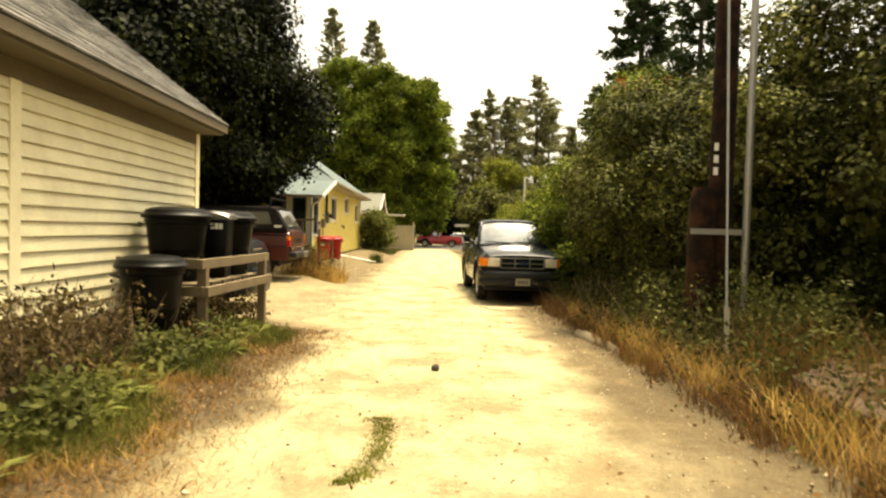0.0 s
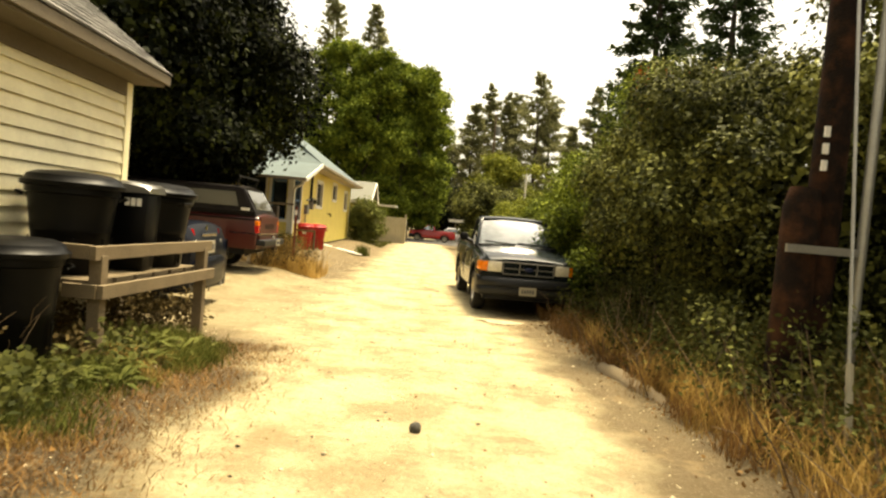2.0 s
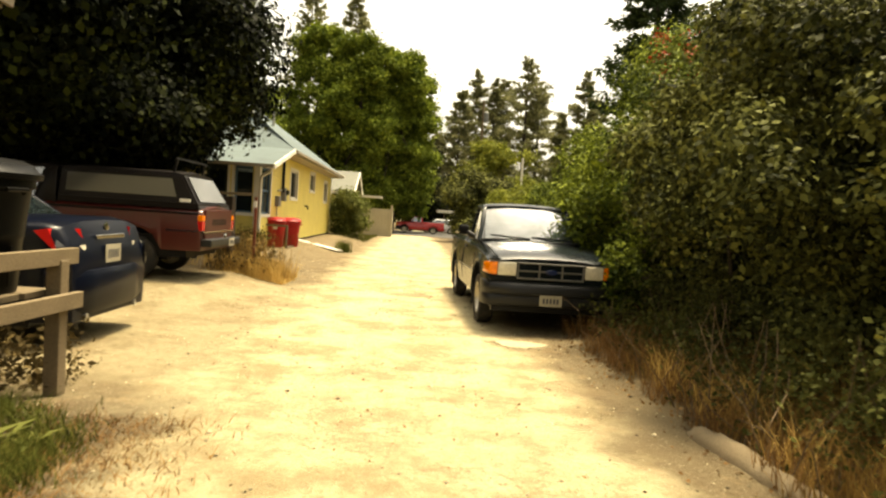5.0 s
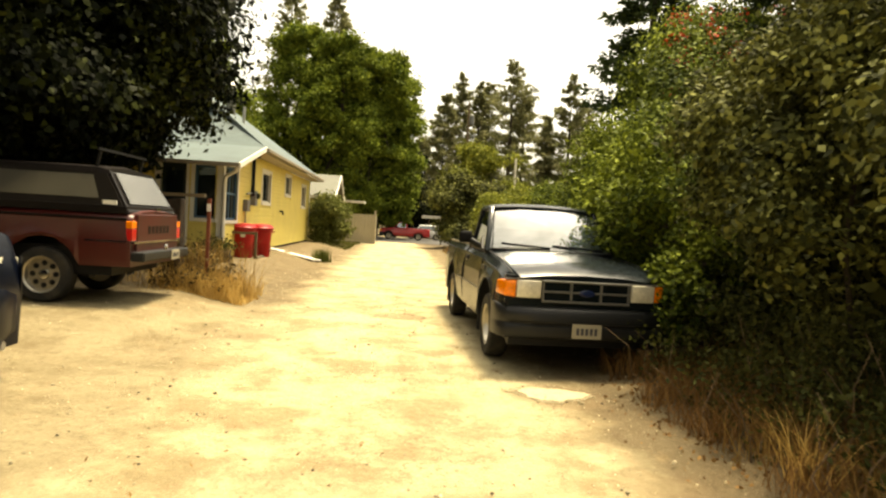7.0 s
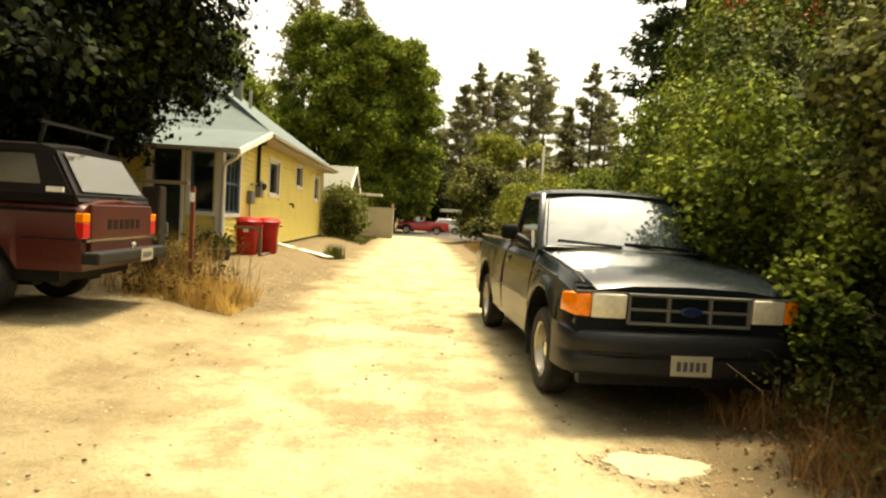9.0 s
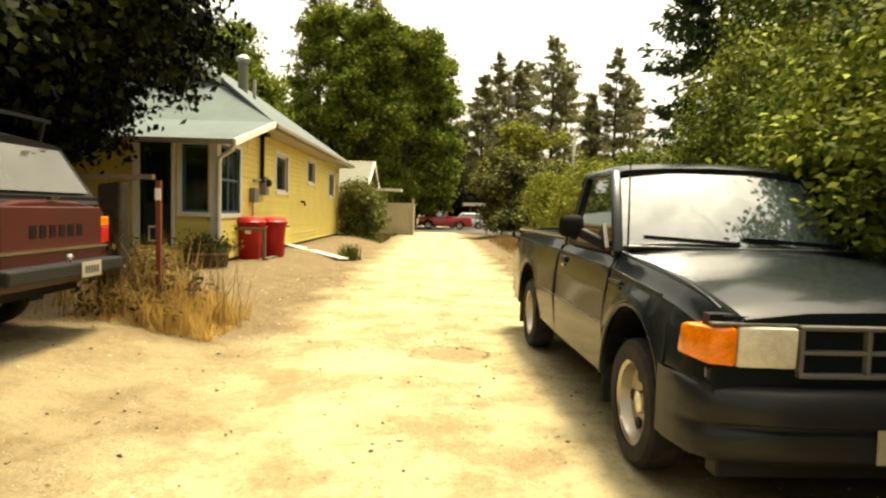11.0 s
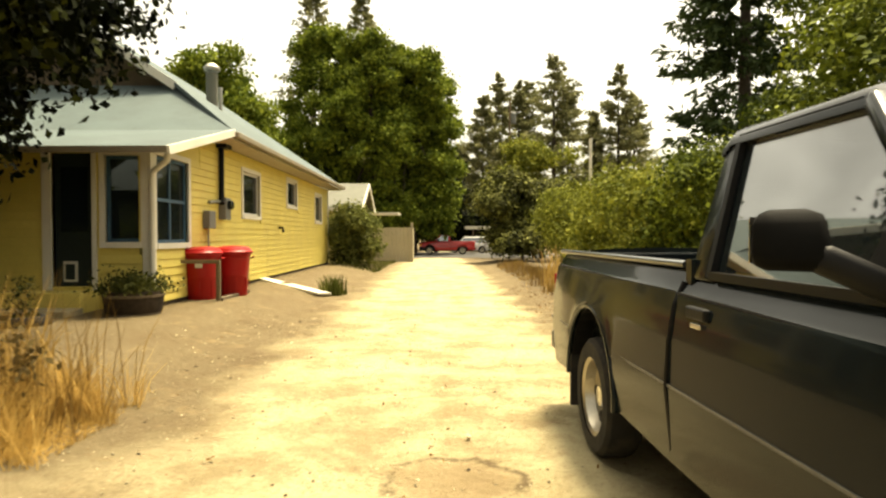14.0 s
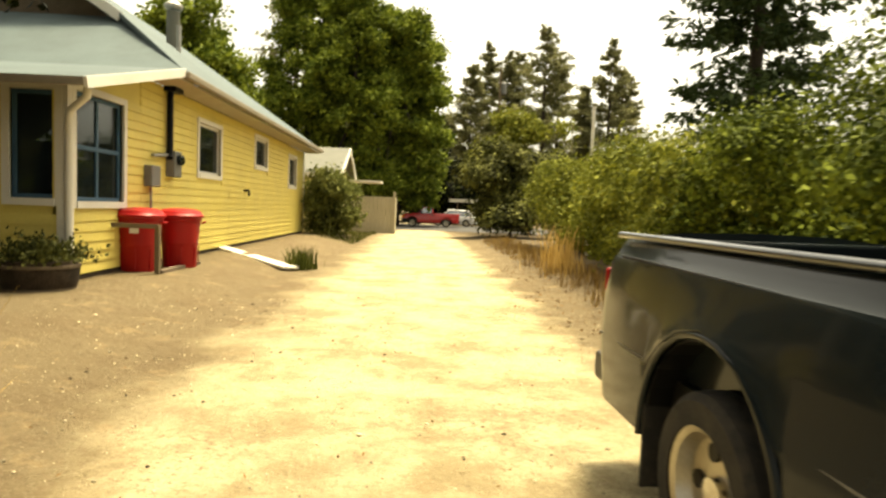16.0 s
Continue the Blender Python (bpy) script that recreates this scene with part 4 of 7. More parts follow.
def shell(stations, arches, sill, arch_r, hub_z, crease=0.62, profile=None):
    """Body sections; stations: y, half width, top, bed floor or None. Wheel arches lift the sill."""
    st = dict((round(s[0], 3), s) for s in stations)
    ys = sorted(st)
    extra = [yc + arch_r * math.sin(radians(a)) for yc in arches for a in (-90, -80, -65, -45, -22, 0, 22, 45, 65, 80, 90)]
    rows = []
    for y in sorted(set(ys) | set(round(e, 3) for e in extra)):
        if y in st:
            _, w, zt, bed = st[y]
        else:
            lo = max(v for v in ys if v <= y)
            hi = min(v for v in ys if v >= y)
            k = (y - lo) / max(hi - lo, 1e-6)
            w, zt = (st[lo][i] + (st[hi][i] - st[lo][i]) * k for i in (1, 2))
            bed = st[hi][3] if st[lo][3] is not None else None
        zb = sill
        for yc in arches:
            d = abs(y - yc)
            if d < arch_r:
                zb = max(zb, hub_z + math.sqrt(max(arch_r ** 2 - d ** 2, 0)))
        half = (profile or section)(w, zb, zt, bed, crease=crease, arch=zb > sill + 0.001)
        rows.append([(x, y, z) for x, z in half] + [(-x, y, z) for x, z in half[-2::-1]])
    return loft(rows)


def wheel(parent, x, y, r, width, side, rim="alloy", spokes=5):
    """Tyre, dished rim with dark slots, hub cap."""
    w = width / 2
    t = part("wheel", lathe([(r * 0.66, -w), (r * 0.9, -w), (r * 0.975, -w * 0.8), (r, -w * 0.5), (r, w * 0.5), (r * 0.975, w * 0.8), (r * 0.9, w), (r * 0.66, w), (r * 0.64, w * 0.6), (r * 0.64, -w * 0.6)], axis="x", sides=28, cap=False), "rubber", parent, smooth=35)
    t.matrix_local = pose(x, y, r)
    o = side
    rm = part("rim", lathe([(r * 0.1, o * w * 0.2), (r * 0.55, o * w * 0.25), (r * 0.6, o * w * 0.8), (r * 0.66, o * w * 0.92), (r * 0.66, -o * w * 0.5)], axis="x", sides=28), rim, t, smooth=30)
    for k in range(spokes):
        a = 2 * math.pi * k / spokes
        s = part("slot", lathe([(r * 0.10, 0.0), (r * 0.10, o * 0.008)], axis="x", sides=8), "trim_black", t)
        s.matrix_local = pose(o * w * 0.26, math.cos(a) * r * 0.40, math.sin(a) * r * 0.40)
    part("hub_cap", lathe([(r * 0.19, o * w * 0.2), (r * 0.17, o * w * 0.55), (r * 0.06, o * w * 0.6)], axis="x", sides=14), "chrome", t, smooth=40)
    return t


def quad_pane(points, thick=0.006):
    p = [Vector(q) for q in points]
    n = (p[1] - p[0]).cross(p[-1] - p[0]).normalized() * thick
    return hull8(p, [q + n for q in p])


def cab(v, paint, base, roof, zb, zr, wb, wr, rear_base, pillar_b=0.32, glass="glass"):
    """Greenhouse: windscreen base and top y, rear top and base y; belt and roof heights; half widths."""
    f0, f1 = base, roof[0]
    r1, r0 = roof[1], rear_base
    rows = []
    for k, y in enumerate((f1 - 0.05, f1 + 0.03, (f1 + r1) / 2, r1 - 0.03, r1 + 0.04)):
        e = 0.035 if k in (0, 4) else 0.0
        top = zr - e
        lip = 0.05 if k == 0 else 0.0
        half = [(wr - 0.05, top - 0.075 + lip), (wr + 0.016, top - 0.07 + 0.4 * lip), (wr + 0.012, top - 0.045), (wr - 0.006, top - 0.020), (wr - 0.04, top - 0.004), (wr - 0.10, top + 0.004), (wr * 0.5, top + 0.02), (0, top + 0.028)]
        rows.append([(x, y, z) for x, z in half] + [(-x, y, z) for x, z in half[-2::-1]])
    part("roof", loft(rows), paint, v, smooth=45)
    zt = zr - 0.05
    for s in (1, -1):
        part("pillar", strut((s * (wb - 0.01), f0, zb - 0.02), (s * wr, f1, zt), 0.065, 0.06), paint, v, smooth=60, bevel=0.014)
        b0, b1 = r0 - pillar_b, r1 - pillar_b * 0.45
        part("pillar", hull8([(s * wb, b0, zb - 0.02), (s * wb, r0, zb - 0.02), (s * (wb - 0.07), r0, zb - 0.02), (s * (wb - 0.07), b0, zb - 0.02)], [(s * wr, b1, zt), (s * wr, r1 + 0.02, zt), (s * (wr - 0.07), r1 + 0.02, zt), (s * (wr - 0.07), b1, zt)]), paint, v, smooth=60, bevel=0.014)
        for k in range(4):
            e0, e1 = 0.09 * (1 - math.sin(radians(22.5 * k))), 0.09 * (1 - math.cos(radians(22.5 * (k + 1))))
            part("window_corner", hull8([(s * (wr + 0.004), b1 + 0.01, zt - 0.09 + 0.09 * math.sin(radians(22.5 * k))), (s * (wr + 0.004), b1 + 0.01, zt + 0.005), (s * (wr + 0.004), b1 - e1, zt + 0.005), (s * (wr + 0.004), b1 - 0.09 * (1 - math.cos(radians(22.5 * k))), zt - e0)], [(s * (wr - 0.02), b1 + 0.01, zt - 0.09 + 0.09 * math.sin(radians(22.5 * k))), (s * (wr - 0.02), b1 + 0.01, zt + 0.005), (s * (wr - 0.02), b1 - e1, zt + 0.005), (s * (wr - 0.02), b1 - 0.09 * (1 - math.cos(radians(22.5 * k))), zt - e0)]), paint, v) if k < 3 else None
        off = s * 0.016
        part("side_window", quad_pane([(s * wb - off, f0 + 0.05, zb), (s * wb - off, b0, zb), (s * wr - off, b1, zt), (s * wr - off, f1 + 0.03, zt)]), glass, v)
        for p, q in (((f0 + 0.09, zb + 0.006), (b0, zb + 0.006)), ((b0, zb), (b1, zt)), ((b1, zt - 0.004), (f1 + 0.04, zt - 0.004))):
            xa = wb + (wr - wb) * (p[1] - zb) / (zt - zb)
            xb = wb + (wr - wb) * (q[1] - zb) / (zt - zb)
            part("window_seal", strut((s * xa, p[0], p[1]), (s * xb, q[0], q[1]), 0.022, 0.03), "trim_black", v)
    rows = []
    for k in range(9):
        u = -1 + k / 4
        bow = 0.07 * (1 - u * u)
        rows.append([(u * (wb - 0.04), f0 - bow, zb), (u * ((wb + wr) / 2 - 0.035), (f0 + f1) / 2 - bow - 0.02, (zb + zt) / 2), (u * (wr - 0.03), f1 - 0.01 - bow * 0.7, zt)])
    part("windscreen", loft(rows, cap=False), "screen_glass", v, smooth=60)
    part("windscreen_seal", strut((-wr + 0.03, f1 - 0.045, zt - 0.012), (wr - 0.03, f1 - 0.045, zt - 0.012), 0.012, 0.014), "trim_black", v)
    part("rear_window", quad_pane([(-wb + 0.07, r0 - 0.015, zb), (wb - 0.07, r0 - 0.015, zb), (wr - 0.07, r1 - 0.01, zt), (-wr + 0.07, r1 - 0.01, zt)]), glass, v)
    part("cab_back", strut((-wb, r0 - 0.01, zb + 0.01), (wb, r0 - 0.01, zb + 0.01), 0.05, 0.1), paint, v)
    # inside
    part("seat_back", hull8([(-wb + 0.12, r0 - 0.35, zb - 0.3), (wb - 0.12, r0 - 0.35, zb - 0.3), (wb - 0.12, r0 - 0.2, zb - 0.3), (-wb + 0.12, r0 - 0.2, zb - 0.3)], [(-wb + 0.15, r1 - 0.25, zb + 0.22), (wb - 0.15, r1 - 0.25, zb + 0.22), (wb - 0.15, r1 - 0.12, zb + 0.22), (-wb + 0.15, r1 - 0.12, zb + 0.22)]), "seat", v, bevel=0.03)
    part("dashboard", box(-wb + 0.06, wb - 0.06, f0 + 0.1, f0 + 0.42, zb - 0.12, zb + 0.05), "trim_black", v, bevel=0.03)
    part("steering_wheel", lathe([(0.18, -0.012), (0.2, 0), (0.18, 0.012), (0.165, 0)], sides=18), "trim_black", v).matrix_local = pose(wb * 0.45, f0 + 0.5, zb + 0.08, -60)


def number_plate(v, y, z, out, x=0.0, w=0.305, h=0.155):
    p = part("number_plate", box(x - w / 2, x + w / 2, y, y + 0.008, z - h / 2, z + h / 2), "plate", v, "pale number plate")
    for k in range(5):
        a = x - w * 0.36 + k * w * 0.155
        part("plate_bar", box(a, a + w * 0.09, y + (out * 0.004 if out < 0 else 0.008) - (0.003 if out < 0 else 0), y + (out * 0.004 if out < 0 else 0.008) + 0.003, z - h * 0.25, z + h * 0.22), "ink", p)
    return p


def pickup(name, m, label, paint, detail=True, bed_open=True, length=5.0, tail=True, grp=""):
    v = thing(name, m, label, "pickup truck", grp)
    w = 0.845
    r = 0.345
    ax_f, ax_r = 0.92, length - 1.13
    cabr = 2.74
    st = [(0.09, w - 0.06, 0.945, None), (0.13, w - 0.04, 0.97, None), (0.20, w - 0.022, 0.998, None), (0.30, w - 0.010, 1.025, None), (0.45, w - 0.002, 1.055, None), (0.7, w, 1.083, None), (0.95, w, 1.103, None), (1.38, w, 1.13, None), (1.5, w, 1.145, None), (2.0, w, 1.15, None), (cabr - 0.012, w, 1.155, None), (cabr + 0.022, w, 1.172, 0.58), (4.2, w, 1.175, 0.58), (length - 0.16, w - 0.006, 1.172, 0.58), (length - 0.05, w - 0.03, 1.155, None)]
    part("body", shell(st, (ax_f, ax_r), 0.37, 0.47, 0.40, 0.685, shoulder_section), paint, v, smooth=28)
    for s in (1, -1):
        for y in (ax_f, ax_r):
            arc = [(s * (w - 0.006), y + 0.475 * math.cos(radians(a)), 0.40 + 0.475 * math.sin(radians(a))) for a in range(-2, 183, 8)]
            part("arch_lip", tube(arc, 0.016, 8), paint, v, smooth=60)
    part("underbody", box(-w + 0.12, w - 0.12, 0.3, length - 0.3, 0.30, 0.62), "trim_black", v)
    for s in (1, -1):
        for y in (ax_f, ax_r):
            wheel(v, s * (w - 0.125), y, r, 0.21, s)
            part("wheel_well", box(min(s * (w - 0.42), s * (w - 0.25)), max(s * (w - 0.42), s * (w - 0.25)), y - 0.44, y + 0.44, 0.3, 0.84), "trim_black", v)
            part("wheel_liner", arch_liner(s * (w - 0.42), s * (w - 0.022), y, 0.40, 0.454), "trim_black", v)
    cab(v, paint, 1.41, (1.87, 2.63), 1.132, 1.695, w - 0.075, 0.645, cabr - 0.02, 0.19)
    part("belt_moulding", strut((-w + 0.13, cabr - 0.02, 1.155), (w - 0.13, cabr - 0.02, 1.155), 0.04, 0.03), paint, v)
    # front
    part("bumper", loft([[(x, y, z) for y, z in ((yb, 0.355), (yy + 0.03, 0.36), (yy + 0.006, 0.39), (yy, 0.43), (yy + 0.004, 0.485), (yy + 0.026, 0.50), (yy + 0.024, 0.515), (yy - 0.004, 0.53), (yy - 0.006, 0.60), (yy + 0.014, 0.645), (yy + 0.05, 0.668), (yb, 0.672))] for x, yy, yb in ((-w - 0.012, 0.42, 0.48), (-w - 0.012, 0.28, 0.40), (-w + 0.012, 0.15, 0.3), (-w + 0.08, 0.06, 0.2), (-0.5, 0.008, 0.16), (0.0, 0.0, 0.16), (0.5, 0.008, 0.16), (w - 0.08, 0.06, 0.2), (w - 0.012, 0.15, 0.3), (w + 0.012, 0.28, 0.40), (w + 0.012, 0.42, 0.48))]), "bumper", v, smooth=50)
    part("valance", box(-w + 0.1, w - 0.1, 0.1, 0.2, 0.28, 0.37), "trim_black", v, bevel=0.01)
    part("grille_back", box(-0.45, 0.45, 0.10, 0.12, 0.71, 0.935), "trim_black", v)
    fr = part("grille_frame", box(-0.44, 0.44, 0.055, 0.11, 0.908, 0.928), "grille_grey", v, bevel=0.006)
    part("grille_rail", box(-0.44, 0.44, 0.055, 0.11, 0.712, 0.732), "grille_grey", fr, bevel=0.006)
    part("grille_rail", box(-0.43, 0.43, 0.062, 0.10, 0.808, 0.826), "grille_grey", fr, bevel=0.004)
    for x in (-0.432, -0.15, 0.15, 0.432):
        part("grille_bar", box(x - 0.009, x + 0.009, 0.06, 0.10, 0.732, 0.908), "grille_grey", fr, bevel=0.003)
    badge = part("badge", lathe([(0.03, -0.012), (0.045, 0), (0.03, 0.006)], sides=16), "badge_blue", v, "blue oval badge")
    badge.matrix_local = pose(0.0, 0.05, 0.817, 90) @ Matrix.Diagonal((1.8, 0.8, 1, 1))
    part("header_panel", box(-w + 0.05, w - 0.05, 0.12, 0.18, 0.63, 0.96), "trim_black", v)
    for s in (1, -1):
        part("headlamp", hull8([(s * 0.455, 0.055, 0.748), (s * 0.695, 0.075, 0.748), (s * 0.695, 0.068, 0.918), (s * 0.455, 0.045, 0.918)], [(s * 0.455, 0.15, 0.748), (s * 0.695, 0.16, 0.748), (s * 0.695, 0.16, 0.918), (s * 0.455, 0.15, 0.918)]), "lamp_clear", v, smooth=40, bevel=0.014)
        part("indicator", hull8([(s * 0.70, 0.066, 0.752), (s * 0.812, 0.092, 0.757), (s * 0.808, 0.085, 0.914), (s * 0.70, 0.058, 0.916)], [(s * 0.70, 0.24, 0.752), (s * 0.866, 0.27, 0.772), (s * 0.86, 0.25, 0.906), (s * 0.70, 0.23, 0.916)]), "amber", v, "amber turn signal lens", smooth=40, bevel=0.016)
        part("lamp_gap", box(min(s * 0.45, s * 0.80), max(s * 0.45, s * 0.80), 0.10, 0.14, 0.69, 0.745), paint, v, bevel=0.01)
        part("lamp_bezel", box(min(s * 0.445, s * 0.80), max(s * 0.445, s * 0.80), 0.075, 0.12, 0.921, 0.931), "grille_grey", v)
    number_plate(v, -0.014, 0.455, -1, 0.0, 0.29, 0.14)
    # hood seams, cowl, wipers
    for s in (1, -1):
        part("hood_gap", tube([(s * (w - 0.115), 0.16, 0.978), (s * (w - 0.10), 0.24, 1.012), (s * (w - 0.092), 0.42, 1.052), (s * (w - 0.09), 0.8, 1.095), (s * (w - 0.10), 1.36, 1.136)], 0.006, 5), "trim_black", v)
    part("hood_gap", strut((-w + 0.1, 0.105, 0.95), (w - 0.1, 0.105, 0.95), 0.008, 0.012), "trim_black", v)
    part("cowl", box(-w + 0.12, w - 0.12, 1.33, 1.42, 1.145, 1.172), "trim_black", v, bevel=0.008)
    for x0, x1 in ((-0.6, -0.02), (0.02, 0.62)):
        part("wiper", strut((x0, 1.41, 1.225), (x1, 1.37, 1.195), 0.02, 0.024), "trim_black", v)
        part("wiper_arm", strut((x1, 1.36, 1.185), ((x0 + x1) / 2, 1.36, 1.215), 0.014, 0.016), "trim_black", v)
    part("antenna", tube([(-0.70, 1.40, 1.14), (-0.70, 1.42, 1.66)], [0.007, 0.004], 6), "trim_black", v, smooth=60)
    # sides
    for y, gap in ((1.40, 0.006), (cabr + 0.005, 0.011)):
        for s in (1, -1):
            part("panel_gap", tube([(s * (w - 0.030), y, 0.42), (s * (w - 0.001), y, 0.68), (s * (w - 0.011), y, 0.86), (s * (w - 0.037), y, 1.015), (s * (w - 0.055), y, 1.055), (s * (w - 0.074), y, 1.10)], gap, 5), "trim_black", v)
    for s in (1, -1):
        part("belt_groove", tube([(s * (w - 0.05), 0.62, 0.972), (s * (w - 0.05), 1.4, 1.026), (s * (w - 0.05), cabr, 1.053), (s * (w - 0.051), length - 0.25, 1.073)], 0.0075, 5), "trim_black", v)
        part("body_crease", strut((s * (w - 0.001), 1.42, 0.688), (s * (w - 0.001), ax_r - 0.49, 0.688), 0.006, 0.010), "grille_grey", v)
        part("rear_crease", strut((s * (w - 0.006), ax_r + 0.49, 0.688), (s * (w - 0.02), length - 0.08, 0.688), 0.006, 0.008), "bumper", v)
        hd = part("door_handle", box(min(s * (w - 0.05), s * (w - 0.014)), max(s * (w - 0.05), s * (w - 0.014)), cabr - 0.29, cabr - 0.13, 0.975, 1.022), "trim_black", v, bevel=0.010)
        part("door_lock", box(min(s * (w - 0.04), s * (w - 0.012)), max(s * (w - 0.04), s * (w - 0.012)), cabr - 0.26, cabr - 0.18, 0.945, 0.965), "chrome", v, bevel=0.004)
        mi = part("mirror", hull8([(s * (w + 0.045), 1.64, 1.20), (s * (w + 0.215), 1.68, 1.205), (s * (w + 0.215), 1.76, 1.205), (s * (w + 0.045), 1.76, 1.20)], [(s * (w + 0.055), 1.67, 1.35), (s * (w + 0.205), 1.70, 1.345), (s * (w + 0.205), 1.76, 1.345), (s * (w + 0.055), 1.76, 1.35)]), "mirror_black", v, "black plastic door mirror", smooth=60, bevel=0.035)
        part("mirror_glass", box(min(s * (w + 0.06), s * (w + 0.20)), max(s * (w + 0.06), s * (w + 0.20)), 1.757, 1.762, 1.22, 1.33), "chrome", mi)
        part("mirror_arm", strut((s * (w - 0.09), 1.63, 1.15), (s * (w + 0.08), 1.70, 1.24), 0.09, 0.07), "trim_black", v, smooth=60, bevel=0.02)
        part("mirror_sail", hull8([(s * (w - 0.06), 1.50, 1.15), (s * (w - 0.06), 1.72, 1.15), (s * (w - 0.085), 1.66, 1.30)], [(s * (w - 0.035), 1.50, 1.15), (s * (w - 0.035), 1.72, 1.15), (s * (w - 0.06), 1.66, 1.30)]), "trim_black", v)
        for z0 in (0.925, 0.955):
            part("fender_badge", box(min(s * (w - 0.04), s * (w - 0.018)), max(s * (w - 0.04), s * (w - 0.018)), 1.16, 1.36, z0, z0 + 0.018), "bumper", v)
        for y, z0 in ((ax_r + 0.44, 0.17), (ax_f + 0.45, 0.20)):
            part("mud_flap", box(min(s * (w - 0.23), s * (w - 0.01)), max(s * (w - 0.23), s * (w - 0.01)), y, y + 0.02, z0, 0.52), "rubber", v, bevel=0.008)
        # glossy strip added along the painted rail to catch a sky highlight
        part("rail_highlight_strip", tube([(s * (w - 0.095), cabr + 0.04, 1.168), (s * (w - 0.095), length - 0.09, 1.168)], 0.016, 8), "rail_highlight", v, smooth=60)
        part("tail_lamp", box(min(s * (w - 0.15), s * (w - 0.045)), max(s * (w - 0.15), s * (w - 0.045)), length - 0.055, length - 0.04, 0.72, 1.0), "lamp_red", v, bevel=0.008)
    part("tailgate", box(-w + 0.15, w - 0.15, length - 0.09, length - 0.03, 0.58, 1.155), paint, v, bevel=0.015)
    part("rear_bumper", box(-w + 0.05, w - 0.05, length - 0.07, length + 0.08, 0.42, 0.56), "bumper", v, bevel=0.02)
    return v


truck = pickup("pickup_truck", pose(2.05, 11.93, 0, 0, 0, 2.0), "dark green-grey pickup truck with amber signals, parked into the hedge", "truck", length=5.02)


def canopy_pickup(m):
    """Maroon pickup with a brown canopy over its bed, seen from its tail; local nose towards -y."""
    v = thing("canopy_pickup", m, "maroon pickup truck with a dark glazed canopy beside dry grass", "pickup truck")
    w, L_, r = 0.81, 4.7, 0.34
    ax_f, ax_r = 0.8, 3.62
    st = [(0.1, w - 0.06, 0.84, None), (0.2, w - 0.02, 0.9, None), (0.9, w, 0.98, None), (1.2, w, 1.12, None), (2.4, w, 1.13, None), (2.45, w, 1.14, None), (L_ - 0.12, w, 1.14, None), (L_ - 0.06, w - 0.02, 1.12, None)]
    part("body", shell(st, (ax_f, ax_r), 0.48, 0.43, 0.39, crease=0.78), "maroon", v, smooth=32)
    part("underbody", box(-w + 0.1, w - 0.1, 0.2, L_ - 0.3, 0.36, 0.7), "trim_black", v)
    for s in (1, -1):
        for y in (ax_f, ax_r):
            wheel(v, s * (w - 0.11), y, r, 0.22, s, "alloy", 8)
            part("wheel_well", box(min(s * (w - 0.42), s * (w - 0.25)), max(s * (w - 0.42), s * (w - 0.25)), y - 0.44, y + 0.44, 0.3, 0.84), "trim_black", v)
        part("side_moulding", strut((s * (w + 0.015), 1.3, 0.79), (s * (w + 0.015), ax_r - 0.5, 0.79), 0.012, 0.018), "chrome", v)
        part("side_moulding", strut((s * (w + 0.015), ax_r + 0.5, 0.79), (s * (w + 0.012), L_ - 0.1, 0.79), 0.012, 0.018), "chrome", v)
        part("side_stripe", strut((s * (w + 0.004), 1.3, 1.06), (s * (w + 0.004), L_ - 0.1, 1.06), 0.01, 0.03), "canopy", v)
        tl = part("tail_lamp", box(min(s * (w - 0.13), s * (w + 0.006)), max(s * (w - 0.13), s * (w - 0.004)), L_ - 0.12, L_ - 0.035, 0.80, 0.95), "lamp_red", v, bevel=0.008)
        part("amber_lens", box(min(s * (w - 0.13), s * (w + 0.006)), max(s * (w - 0.13), s * (w + 0.006)), L_ - 0.11, L_ - 0.035, 0.953, 1.04), "amber", tl, bevel=0.008)
    cab(v, "canopy", 1.15, (1.6, 2.35), 1.13, 1.70, w - 0.03, 0.66, 2.42)
    # canopy
    wb, wr, zb, zr, y0, y1, y2 = w - 0.02, 0.68, 1.13, 1.70, 2.46, L_ - 0.42, L_ - 0.10
    rows = []
    for y, dz in ((y0, -0.03), (y0 + 0.06, 0), (y1 - 0.1, 0), (y1 + 0.03, -0.03)):
        half = [(wr - 0.03, zr - 0.08 + dz), (wr + 0.02, zr - 0.08 + dz), (wr, zr - 0.02 + dz), (wr - 0.1, zr + dz), (0, zr + 0.03 + dz)]
        rows.append([(x, y, z) for x, z in half] + [(-x, y, z) for x, z in half[-2::-1]])
    c = part("canopy", loft(rows), "canopy", v, "dark brown canopy shell", smooth=40)
    part("canopy_base", box(-wb, wb, y0, L_ - 0.12, zb - 0.004, zb + 0.09), "canopy", v, bevel=0.008)
    for s in (1, -1):
        def side(y, z):
            return (s * (wb + (wr - wb) * (z - zb) / (zr - zb)), y, z)
        part("canopy_panel", hull8([side(y0, zb), side(y2 - 0.02, zb), side(y1, zr - 0.08), side(y0, zr - 0.08)], [(p[0] - s * 0.02, p[1], p[2]) for p in (side(y0, zb), side(y2 - 0.02, zb), side(y1, zr - 0.08), side(y0, zr - 0.08))]), "canopy", c)
        a, b, zz0, zz1 = y0 + 0.1, y1 - 0.14, zb + 0.17, zr - 0.12
